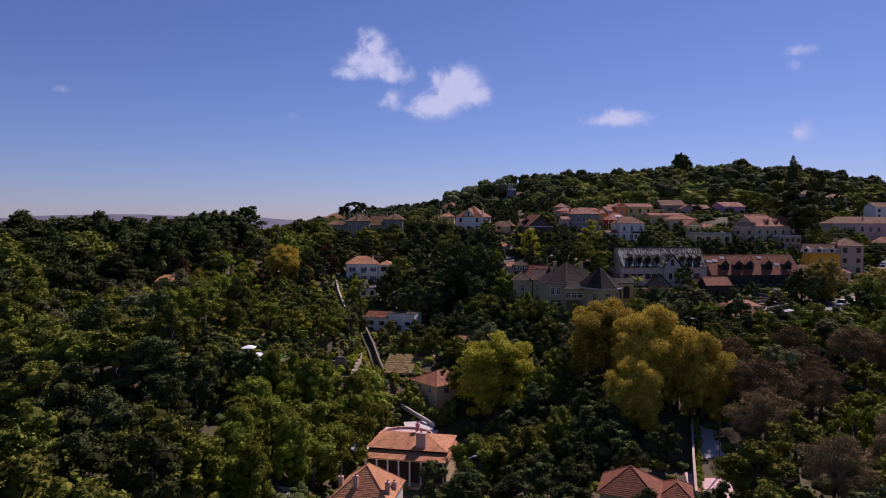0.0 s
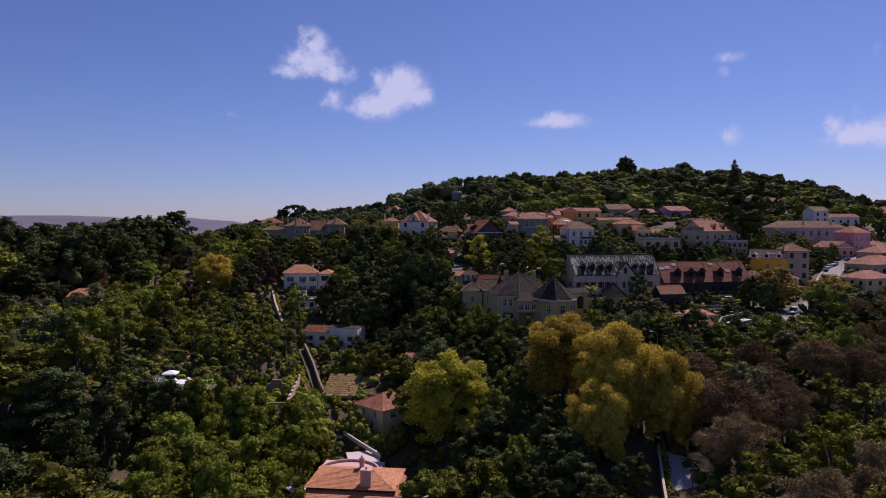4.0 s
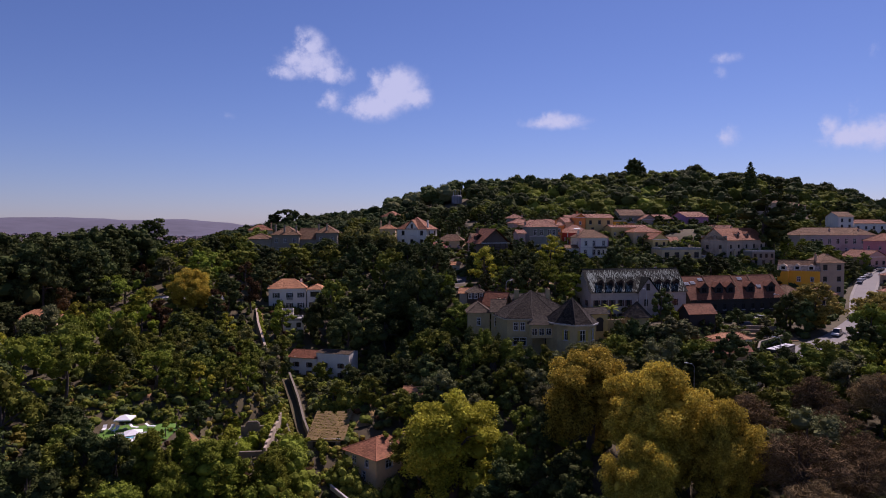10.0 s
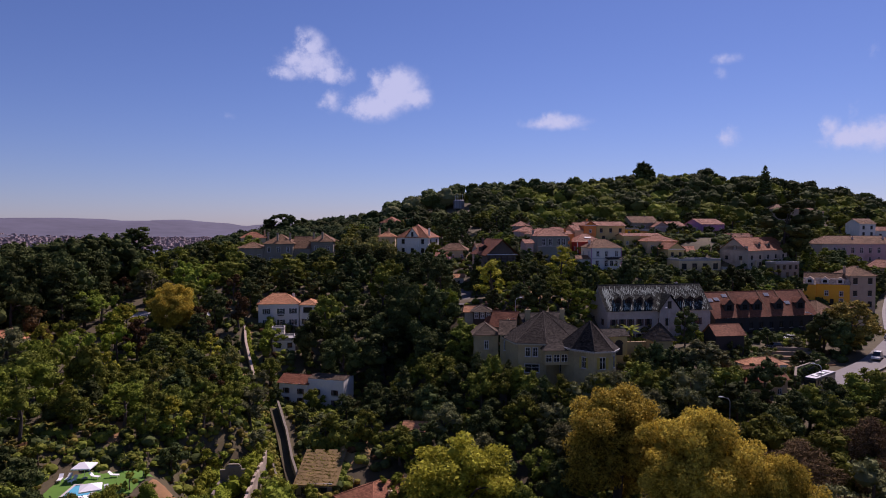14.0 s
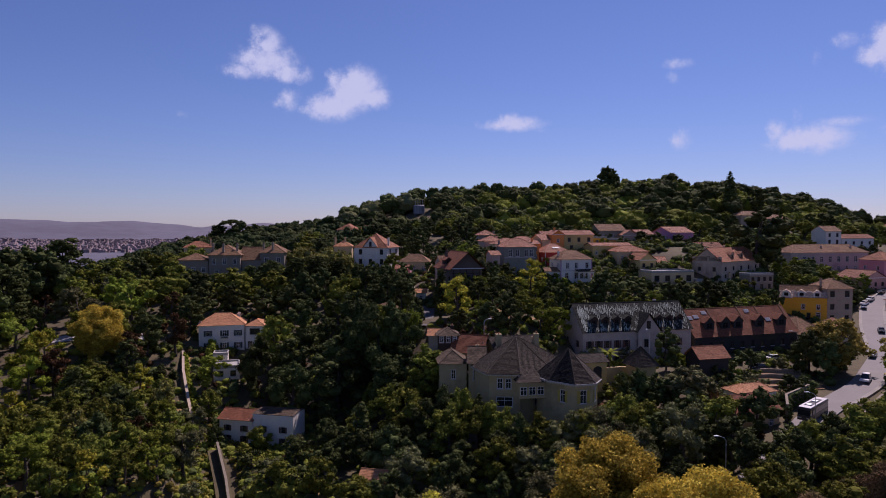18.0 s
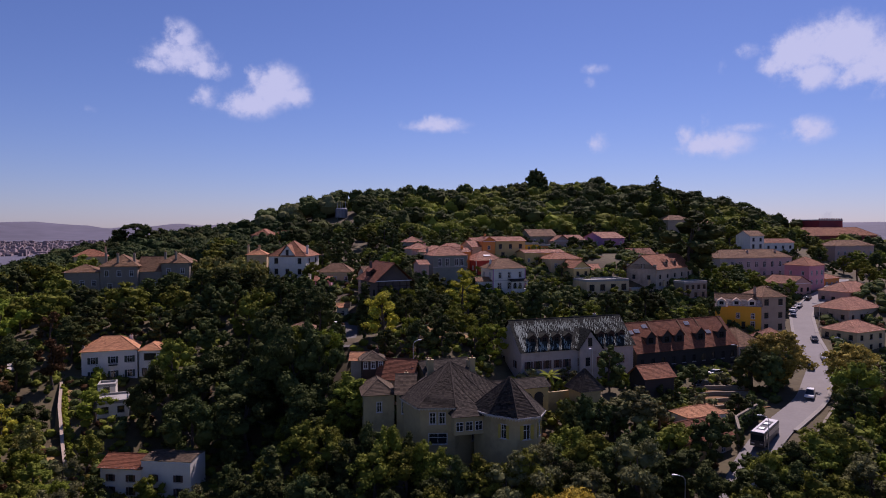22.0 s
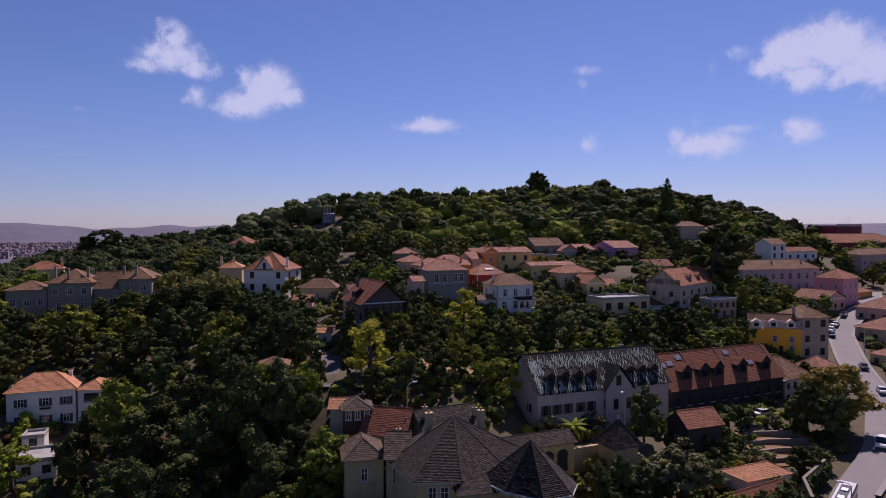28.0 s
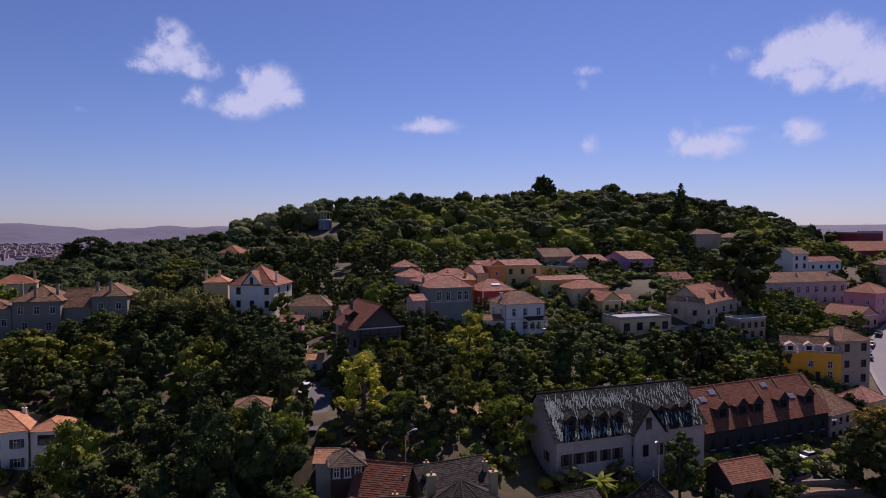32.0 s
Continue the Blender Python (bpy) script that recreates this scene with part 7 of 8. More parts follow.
for car, s, side in ((dark, 0.60, 1.6), (silver, 0.53, 1.5), (white, 0.735, -2.5), (silver, 0.757, -2.5), (blue, 0.715, -2.5), (dark, 0.80, -2.5), (white, 0.15, 2.4), (silver, 0.176, 2.4),
                     (white, 0.20, 2.4), (dark, 0.235, 2.4), (blue, 0.86, 1.5), (dark, 0.49, -2.0)):
    x, y, z, a = on_road(s, side)
    place = pose(x, y, z, 0, 0, a)
    if car in used:
        copy_thing(car, place)
    else:
        used.add(car)
        car.matrix_basis = place
copy_thing(silver, pose(113.9, 226.0, ground(113.9, 226.0) + 0.1, 0, 0, 8))
copy_thing(dark, pose(105.8, 220.2, ground(105.8, 220.2) + 0.1, 0, 0, 5))

# bus climbing the bend
BUS_DARK = material("dark_bus_paint", (0.03, 0.032, 0.036), 0.35, 0.1, 1)
BUS_ROOF = material("pale_bus_roof", (0.48, 0.48, 0.49), 0.6, 0.25, 1, stain=0.3)
BUS = (99.0, 191.6, -28.3, 35)
bus = thing("bus", pose(*BUS[:3], 0, 0, BUS[3]), "dark grey bus with pale roof edge and roof hatches", "bus")
m = Mesher()
m.box(-5.6, -1.25, 0.45, 5.6, 1.25, 1.5)
m.box(-5.6, -1.25, 2.6, 5.6, 1.25, 3.1, bevel=0.08)
body = part("body", m.mesh(BUS_DARK), bus)
for q in ((-5.5, -1.15, 5.5, -0.75), (-5.5, 0.75, 5.5, 1.15), (-5.5, -0.75, -3.6, 0.75), (3.6, -0.75, 5.5, 0.75)):
    m = Mesher()
    m.box(q[0], q[1], 3.1, q[2], q[3], 3.16, bevel=0.02)
    part("roof_panel", m.mesh(BUS_ROOF), body, "pale grey roof panel")
for sy in (-0.75, 0.75):
    m = Mesher()
    m.box(-0.28, -0.06, 0, 0.28, 0.06, 0.2)
    part("headlight", m.mesh(METAL), body, "", pose(-5.62, sy, 0.85, 0, 0, 90))
m = Mesher()
m.box(-5.56, -1.22, 1.5, 5.56, 1.22, 2.6)
part("glazing", m.mesh(GLASS), body)
for px in (-2.6, 1.2):
    m = Mesher()
    m.box(px - 0.7, -0.5, 3.1, px + 0.7, 0.5, 3.3, bevel=0.04)
    part("roof_hatch", m.mesh(METAL), body)
for px in (-3.6, 3.4):
    for sy in (-1, 1):
        m = Mesher()
        m.tube([(0, -0.14, 0), (0, 0.14, 0)], [0.48, 0.48], 14)
        part("wheel", m.mesh(RUBBER), bus, "", pose(px, sy * 1.14, 0.48))
van = make_car(PAINT_WHITE, "white van parked on the paved court", 4.6, 1.9, 2.0)
van.matrix_basis = pose(23.0, 262.5, ground(23.0, 262.5) + 0.2, 0, 0, 70)
copy_thing(van, pose(125.9, 208.1, -25.55, 0, 0, 40))["label"] = "white van driving down the street"
copy_thing(dark, pose(49.0, 126.0, -41.7, 0, 0, 75))["label"] = "dark car parked in the lane under trees"
tagged(new("paved_court", ribbon(((20.5, 240, -14.6), (24, 250, -13.9), (25.5, 262, -13.2), (26.5, 275, -12.5)), 6, ASPHALT_OLD, 0.3).mesh(ASPHALT_OLD)), "grey paved court between the trees", "pavement", kind="structure")


def hedge(label, path, h, w, mat):
    reseed(*path[0], *path[-1])
    clumps = []
    for (ax, ay), (bx, by) in zip(path, path[1:]):
        n = int(math.hypot(bx - ax, by - ay) / 0.7)
        for i in range(n):
            x, y = ax + (bx - ax) * i / n, ay + (by - ay) * i / n
            for k in range(3):
                clumps.append((x + w * (rng.random() - 0.5), y + w * (rng.random() - 0.5), ground(x, y) + h * (0.25 + 0.3 * k), w * (0.4 + 0.2 * rng.random())))
    return tagged(new("hedge", crown_mesh(clumps, 26, 0.22, mat)), label, "hedge")


for k in range(4):
    y = 209.5 + 2.9 * k
    garden_wall("garden_terrace_wall", "low stone garden terrace wall", ((99.5 + 1.1 * k, y, ground(106, y) + 0.9), (106, y + 0.3, ground(106, y) + 0.9), (113.0 + 1.0 * k, y - 0.3, ground(112, y) + 0.9)), 0.8, 0.35, mat=STONE)
sheet("dry_bank", "orange-brown dry garden terraces", "ground", ((99, 208.5), (114, 207), (118, 219), (102, 220.5)), EARTH, 0.22)
hedge("clipped green hedge along the street parapet", ((103, 183.5), (113.5, 191), (127, 200.5), (135, 207)), 1.6, 1.3, LEAF_MID)
hedge("green hedge growing against the lane wall", ((-17.0, 187), (-15.6, 181), (-13.4, 174), (-11.4, 166)), 1.8, 1.3, LEAF_LIGHT)
# added ivy: its dark leaves stand in for tree shade on this wall
hedge("dark ivy over the street retaining wall", ((93.2, 191.4), (97.0, 196.8), (106.0, 201.2)), 3.4, 1.0, LEAF_DARK)
hedge("dark clipped garden hedge", ((84, 217), (96, 217.6), (104, 216.5)), 1.4, 1.1, LEAF_MID)
hedge("creeper on the annex wall", ((-32.6, 236), (-33, 247), (-34, 256)), 3.0, 1.6, LEAF_LIGHT)
hedge("sunlit yellow-green creeper over the ruin wall", ((-23.6, 168), (-23.4, 185)), 6.2, 1.4, LEAF_LIME)
hedge("yellow-green creeper on the ruin", ((-31, 166), (-32, 178)), 4.0, 1.6, LEAF_LIME)
hedge("garden hedge below the mansion", ((60, 218.5), (74, 219.8), (90, 221)), 1.6, 1.2, LEAF_MID)

sheet("dry_field", "dry brown garden plot on the slope", "field", ((-14.0, 180.8), (-2.6, 178.2), (-1.4, 186.6), (-14.6, 187.6)), DRY_GRASS, 0.15)
hedge("yellow-green brambles over the ruin floor", ((-28.4, 165), (-27.6, 173)), 2.0, 3.2, LEAF_LIME)
hedge("low sunlit hedge along the garden wall", ((-39.6, 250), (-36.6, 239), (-32.4, 225), (-30, 217)), 1.2, 0.9, LEAF_LIME)
hedge("creepers on the pink lane wall", ((51.6, 133), (45.6, 116), (40.6, 102)), 1.6, 0.8, LEAF_LIGHT)
hedge("bushes at the foot of the cream villa", ((-8.0, 165), (-4.8, 160.8), (-1.2, 159.2), (4.0, 162.4)), 3.8, 2.4, LEAF_MID)
hedge("bushes below the cream villa", ((-9.5, 164), (-4, 158.8), (2, 160)), 2.4, 2.0, LEAF_MID)
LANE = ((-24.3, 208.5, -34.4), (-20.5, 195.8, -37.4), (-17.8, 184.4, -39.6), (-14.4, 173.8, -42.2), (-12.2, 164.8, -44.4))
# dark ground colour stands in for the shadow of the wall on the lane
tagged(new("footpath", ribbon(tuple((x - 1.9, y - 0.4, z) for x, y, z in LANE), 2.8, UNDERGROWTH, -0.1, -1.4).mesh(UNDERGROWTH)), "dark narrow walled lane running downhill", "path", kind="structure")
garden_wall("lane_wall", "crumbling low stone wall beside the lane", tuple((x - 3.6, y - 0.8, z + 0.7) for x, y, z in LANE[2:]), 1.0, 0.34, cap=False)
hedge("yellow weeds grown over the crumbling lane wall", ((-21.4, 183.6), (-19.6, 178.0), (-18.4, 174.0)), 1.5, 1.5, LEAF_WEED)
hedge("yellowing creeper over the crumbling lane wall", ((-24.6, 196), (-22.6, 189), (-20.8, 182)), 1.5, 1.3, LEAF_WEED)
hedge("tangled bushes below the lane", ((-19, 172), (-17, 164), (-15.5, 157)), 3.0, 3.2, LEAF_LIGHT)
hedge("green bushes above the shed", ((-15.4, 194), (-12.4, 188.5), (-6, 187.5)), 2.2, 2.6, LEAF_MID)
hedge("ivy behind the ruin", ((-31, 177), (-27, 178.5), (-23, 186)), 2.6, 2.6, LEAF_LIME)
GARDEN_SHRUBS = ((35.0, 228.8), (36.2, 227.3), (38.0, 226.2), (39.6, 225.7), (44.8, 223.9), (46.8, 224.3), (49.1, 224.6), (51.1, 224.3), (43.6, 231.2), (45.5, 230.5), (41.7, 232.5), (34.1, 232.0))

keep_clear(46, 446, 9, 28)
# ---- trees that stand out ----
lone("yellow", 13.2, 158, 21.0, 1.2, room=10)
lone("gold", 38.3, 154.5, 19.2, 1.05, room=10)
lone("gold", 45, 139, 20, 1.0, room=10)
lone("gold", 53, 133, 18, 0.8, room=9)
for x, y, top in ((38, 130, -27.0), (49, 137, -25.5)):
    lone("gold", x, y, top - ground(x, y), 0.85, room=6)
for x, y, top in ((-29.8, 302, -1.5), (-22, 300, 0.5), (-14, 300, 1.4), (-7, 301, 1.8), (0, 300, 0.8), (7, 298, -1.0), (-38, 298, -6), (12, 290, -3)):
    lone("cedar", x, y, top - ground(x, y), 1.25, room=6)
for x, y, top in ((-36.5, 336, 3.4), (-29, 338, 3.6), (-23, 338, 4.2), (-15.5, 325, 4.2), (-9.5, 318, 4.4), (-4, 315, 4.6), (2, 315, 3.4)):
    lone("pale", x, y, top - ground(x, y), 0.95, room=4)
lone("olive", 61, 176, 13, 1.0, room=7)
lone("light", 73, 116, 12, 1.0, room=8)
lone("light", 80, 124, 11, 1.0, room=8)
lone("light", 66, 104, 8, 0.9, room=7)
lone("bare", 62, 128, 15, 1.3, room=8)
lone("olive", 70, 138, 14, 1.2, room=8)
lone("bare", 58, 118, 13, 1.2, room=7)
lone("gold", -58.6, 243, 14, 1.05, room=8)
lone("rust", -42, 250, 11.5, 1.0, room=6)
lone("lime", -65, 220, 10, 1.0, room=6)
lone("lime", -70, 217, 9, 1.0, room=6)
lone("rust", -61, 222, 10, 1.0, room=6)
lone("light", -72, 196, 14, 0.8, room=6)
lone("light", -66, 192, 13, 0.8, room=6)
lone("olive", -28.5, 197, 9, 1.1, room=7)
lone("autumn", 58.5, 262.4, 13.5, 1.2, room=6)
lone("olive", 47.6, 285, 2.6 - ground(47.6, 285), 0.8, room=5)
lone("autumn", 60.5, 259.5, 9, 0.9, room=4)
lone("autumn", -68, 232, 11, 1.1, room=6)
lone("autumn", -80, 214, 12, 1.0, room=6)
lone("rust", -50, 240, 10, 1.1, room=6)
lone("autumn", -84, 188, 12, 1.0, room=6)
lone("autumn", -44, 226, 8, 1.0, room=5)
lone("dark", 32.5, 247, 11.5, 0.9, room=6)
lone("autumn", 31.9, 244, 11.0, 1.2, room=5)
lone("fir", 213, 404, 22, 1.3, room=6)
lone("dark2", 225, 398, 16, 1.1, room=6)
lone("dark2", 159, 298, 24.5, 1.45, room=8)
lone("dark", 166, 303, 17, 1.1, room=6)
lone("pine", 321, 468, 17, 1.0, room=7)
lone("pine", -65, 489, 16, 1.2, room=8)
lone("dark", -72, 487, 14, 1.3, room=8)
lone("dark", -60, 486, 14.5, 1.4, room=8)
lone("dark2", -52, 490, 12, 1.3, room=8)
lone("dark", 160, 448, 17, 0.9, room=6)
lone("dark", 164, 450, 15, 1.0, room=6)
lone("bronze", 135.0, 205.4, 12.4, 1.4, room=8)
lone("olive", 137, 206, 9.4, 1.5, room=7)
lone("green", 130.5, 201.5, 7.0, 1.2, room=5)
lone("bronze", 126.5, 218.8, 13.6, 1.3, room=8)
lone("olive", 119.5, 219.5, 9.5, 1.0, room=5)
lone("dark", 117, 217, 11.5, 0.95, room=6)
lone("dark", 120, 213.5, 10, 0.9, room=6)
lone("cypress", 30, 258, 13, 1.5, room=3)
lone("autumn", 30.8, 237.0, 11.6, 1.25, room=5)
lone("cypress", 5, 199, 12, 1.5, room=3)
lone("dark", 138, 260, -8.0 - ground(138, 260), 0.9, room=5)
lone("green", 132.5, 257.5, -9.5 - ground(132.5, 257.5), 0.9, room=5)

# coloured trees of the old garden
for form, x, y, height, width in (("lime", -70.8, 241.6, 9, 1.1), ("lime", -69, 228.7, 9, 1.1), ("rust", -62.5, 227.4, 9.5, 1.1), ("cedar", -48.8, 231.6, 11, 1.0), ("autumn", -60.3, 202.4, 8.5, 1.1),
                                  ("rust", -37.2, 198.6, 7, 1.0), ("olive", -29.2, 208.5, 9, 1.0), ("pale", -37.1, 217.4, 8.5, 1.0), ("autumn", -38.8, 178.6, 8, 1.1), ("pale", -47, 196, 8, 1.0), ("cedar", -54, 214, 10, 1.0)):
    lone(form, x, y, height, width, room=4.5)
# trees that overhang the lower bend of the street
for form, x, y, top, width in (("green", 83, 171.5, -22.2, 1.2), ("dark", 88.5, 173.0, -21.6, 1.2), ("green2", 94.5, 174.5, -21.0, 1.3), ("green", 100.5, 177.5, -20.8, 1.3), ("olive", 106.5, 180.0, -22.2, 1.3),
                               ("green", 112, 183.5, -22.6, 1.1), ("dark", 77, 168.5, -22.6, 1.2), ("green2", 90, 166, -24.4, 1.3), ("olive", 100, 169, -24.2, 1.3), ("light", 109, 173, -25.5, 1.2),
                               ("autumn", 117, 178, -26.5, 1.2), ("dark", 70, 170, -23.0, 1.1), ("light", 118, 187, -22.8, 0.9)):
    lone(form, x, y, top - ground(x, y), width, room=4.0)
# trees to a given top height, in front of half-hidden houses
for form, x, y, top, width in (("dark", 7, 236, -7.0, 1.0), ("green", 11, 235, -8.3, 0.9), ("light", 15, 235, -8.6, 0.9), ("dark", 19.5, 236, -8.4, 0.9), ("light", -2, 331, 1.6, 1.1), ("green", 3.5, 330, 0.6, 1.1), ("cedar", -52, 150.5, -26.5, 1.1), ("dark", -53.5, 156.5, -28.5, 1.0), ("light", -38.8, 156.5, -29.6, 1.0), ("green", -39.2, 152, -29.8, 1.0), ("light", -38.4, 161, -30, 1.0), ("green", -42, 144, -28, 1.0), ("dark", -46.5, 143, -27.6, 1.0), ("dark", -50, 145, -28, 1.0), ("ivy", -38, 146.5, -28, 0.9), ("ivy", -34, 150, -29, 0.9), ("dark", -55, 158, -27.5, 1.0), ("green", -56, 164, -27, 1.0), ("light", -54.5, 169, -27.5, 0.9), ("dark", 65.5, 198.5, -20.5, 1.0), ("dark2", 60, 196, -21.5, 1.1), ("dark", 70.5, 199.5, -21, 1.0), ("dark2", 78.7, 216, -12.5, 1.0), ("olive", 75.5, 200, -19.2, 1.6), ("olive", 44.5, 180.5, -21.5, 1.1), ("olive", 48, 183, -22.0, 1.1), ("olive", 40, 179, -23.0, 1.1), ("dark", 21.5, 241, -9, 0.8),
                               ("dark2", -31, 308, -2.5, 1.2), ("dark", -25, 309, -1.8, 1.2), ("green", -20, 311, -2.2, 1.2), ("dark", -36, 303, -4, 1.2), ("dark", -13, 312, -2.5, 1.2),
                               ("dark", 62, 257, -4.5, 1.0), ("dark2", 66, 255, -4.8, 1.0), ("green", 70, 258, -6, 1.1), ("dark", 80.5, 258, -1.6, 1.0), ("dark2", 77, 256, -3.5, 0.9), ("dark", 116.5, 262, -4.6, 1.0), ("dark", 103, 261, -5.6, 1.1), ("dark2", 108, 263, -5.2, 1.1),
                               ("green", 96, 258, -8, 1.1), ("dark", 121, 262, -6.5, 1.1), ("light", 88, 262, -8.4, 1.1), ("olive", 76, 262, -7.4, 1.0), ("dark", 128, 268, -5.5, 1.0),
                               ("green", 48, 256, -6, 1.0), ("dark", 43, 250, -6.5, 1.0), ("dark2", 52, 284, 0.5, 1.0), ("dark", 47, 282, 0, 1.0), ("light", 45.5, 306, 6, 1.0),
                               ("dark", 34, 296, 2, 1.1), ("dark", 106, 298, 1.5, 1.0), ("dark2", 140, 316, 6, 1.0), ("green", 128, 322, 5, 1.0), ("dark", 180, 300, -2, 1.1),
                               ("dark", 172, 296, -4, 1.1), ("green", 196, 311, -3.5, 1.0)):
    lone(form, x, y, top - ground(x, y), width, room=4.5)

for x, y in GARDEN_SHRUBS:
    lone("shrub2", x, y, 2.0 + 0.8 * rng.random(), 1.0, room=1.6)
lone("rust", 46, 246, 2.6, 1.2, room=3)
# before the chateau's wing and foot, the pavilion, the sunken house and the pool
for form, x, y, top, width in (("dark", 21.9, 196, -20.0, 0.8), ("green", 24.4, 194, -19.6, 0.7), ("dark2", 27.4, 192, -20.6, 0.7), ("green", 29.4, 190, -21.5, 0.8), ("dark", 33.8, 184, -22.6, 0.8), ("green", 43.6, 181.5, -22.4, 0.8),
                               ("olive", 49, 183, -22.0, 0.9), ("dark", 60.2, 199, -19.2, 0.9), ("dark", 63.6, 199.5, -18.6, 0.8), ("dark2", 67.2, 199.5, -19.4, 0.9), ("olive", 74.6, 199, -18.0, 1.5), ("olive", 79.5, 198.5, -20.0, 1.2),
                               ("dark", 10, 228, -7.6, 0.9), ("dark2", 15.5, 227.5, -7.8, 0.9), ("green", 10.2, 233, -7.6, 0.8), ("dark", 13.6, 233.5, -7.2, 0.8), ("light", 17.6, 233, -8.4, 0.8), ("dark", 7.6, 233, -8.6, 0.8), ("dark", 21.6, 246, -7.6, 0.7), ("dark2", 27.5, 243.5, -7.4, 0.7),
                               ("dark", 90.2, 180.0, -25.6, 1.2), ("green", 96, 182, -26.0, 1.2), ("light", 101, 184.5, -26.2, 1.1), ("dark", 84, 178.5, -25.0, 1.2), ("dark", -46, 140.5, -26.2, 1.0), ("dark2", -41.5, 141, -26.8, 1.0), ("green", -50.5, 143.5, -26.0, 1.0), ("ivy", -37.5, 143, -27.2, 1.0)):
    lone(form, x, y, top - ground(x, y), width, room=3.6)

# ---- woods, patch by patch ----
wood(-38, 100, -19, 128, 5.2, ("ivy", "ivy", "light"), 9, 13, 1.1)
wood(-38, 128, -18, 152, 5.2, ("ivy", "ivy", "light"), 10, 14, 1.1)
wood(-20, 140, -12, 156, 5.0, ("ivy",), 8, 10, 1.0)
# dense planting round the chateau and the small houses behind it
for x, y, h in ((18, 196, 11), (21, 190, 12), (14.5, 203, 11), (26, 189, 11), (31.5, 188, 10), (37, 182, 11), (44, 181, 10.5), (50.5, 184, 9), (56, 189, 9), (16, 211, 9), (17.5, 217, 8), (11, 208, 11),
                (24, 211.5, 9.0), (20.5, 213, 9.0), (28.5, 209.8, 8.5), (20.5, 214.5, 13), (17, 221, 11), (12, 216, 13)):
    lone(("dark", "green", "dark2", "green2")[int(x + y) % 4], x, y, h, 1.15, room=4.0)
for x, y, h, f in ((-41, 186, 7, "green"), (-35, 184, 7, "green2"), (-37, 192, 7.5, "green"), (-30.5, 187, 6.5, "light"), (-43, 194, 8, "dark"), (-32, 198, 7, "green"), (-38, 201, 7.5, "dark2"),
                   (-45, 203, 8, "green"), (-33, 206, 7, "green2"), (-40, 210, 8, "green"), (-26, 180, 5, "lime"), (-29, 179, 4.5, "light"), (-25.5, 188, 5, "olive"), (-38.5, 178.5, 5, "light"),
                   (-33.5, 179, 4.5, "lime"), (-10, 190, 6, "green"), (-12, 194, 5, "olive"), (-8, 198, 7, "dark"), (-2, 190, 7, "dark"), (-12, 203, 3.5, "green"), (-7, 206, 5, "olive"),
                   (0, 200, 8, "dark"), (5, 192, 9, "dark2"), (6, 175, 7, "light"), (2, 170, 6, "light"), (10, 188, 10, "dark"), (9, 178, 8.5, "dark2"), (-22, 176, 4, "light"),
                   (-54, 151, 9, "dark"), (-53, 145, 9, "dark2"), (-50.5, 140, 9, "green"), (-45, 138, 8, "green"), (-21.5, 166, 4, "light"), (-20, 160, 6, "light"), (-17, 168, 4.5, "lime")):
    lone(f, x, y, h, 1.2, room=3.6)
wood(-110, 60, -36, 150, 9.2, ("dark", "green", "dark2", "green2", "cedar"), 15, 20, 1.15)
wood(-110, 150, -56, 205, 7.8, ("dark2", "green", "olive", "green2", "light", "green"), 11, 15, 1.1)
wood(-56, 172, -28, 235, 4.6, ("green2", "green", "dark", "light"), 6, 9, 1.2)
wood(-175, 150, -105, 232, 8.0, ("dark", "dark2", "cedar", "green"), 18, 26, 1.25)
wood(-185, 232, -145, 310, 8.0, ("dark", "dark2", "cedar"), 20, 26, 1.2)
wood(-145, 232, -88, 310, 7.5, ("dark", "dark2", "cedar", "dark"), 19, 25, 1.1)
wood(-105, 205, -45, 300, 8.0, ("green", "dark", "green2", "rust", "olive", "light", "dark2"), 9, 13, 1.1)
wood(-22, 222, 24, 262, 7.4, ("dark", "dark", "dark2", "green", "dark2"), 12, 16, 1.1)
wood(-20, 262, 22, 286, 7.0, ("dark", "dark2", "dark", "green", "dark"), 11, 13.5, 1.1)
wood(-26, 286, 24, 320, 6.4, ("dark", "green", "dark2", "light"), 6, 8.5, 1.2)
wood(-62, 262, -18, 290, 7.0, ("dark", "dark2", "dark", "green"), 9, 12, 1.1)
wood(-62, 290, -24, 316, 5.6, ("dark", "green", "light"), 4, 6, 1.3)
wood(-28, 186, -6, 211, 3.8, ("dark", "green", "light", "shrub"), 2.2, 3.8, 1.2)
wood(-26, 178, 20, 222, 4.8, ("dark", "green", "dark2", "green2"), 5, 8, 1.2)
wood(-46, 158, -28, 182, 3.2, ("shrub", "light", "shrub2", "lime", "green"), 1.6, 3.4, 1.3, edge=0.6)
wood(8, 164, 62, 190, 4.6, ("green", "dark", "olive", "dark"), 7, 10, 1.2)
wood(-8, 60, 45, 120, 6.2, ("dark", "dark2", "dark"), 5, 9, 1.2)
wood(6, 120, 34, 165, 6.0, ("dark", "green", "dark"), 9, 12, 1.1)
wood(44, 80, 130, 170, 8.0, ("bare", "green2", "olive", "rust", "green", "dark", "bare"), 10, 15, 1.2, edge=1.5)
wood(44, 160, 104, 190, 4.8, ("dark", "green", "dark"), 7, 10, 1.2, edge=0.5)
wood(112, 165, 190, 215, 6.2, ("green2", "dark", "bare", "green"), 8, 13, 1.1)
wood(130, 120, 200, 165, 8.0, ("dark", "green", "bare"), 9, 14, 1.2)
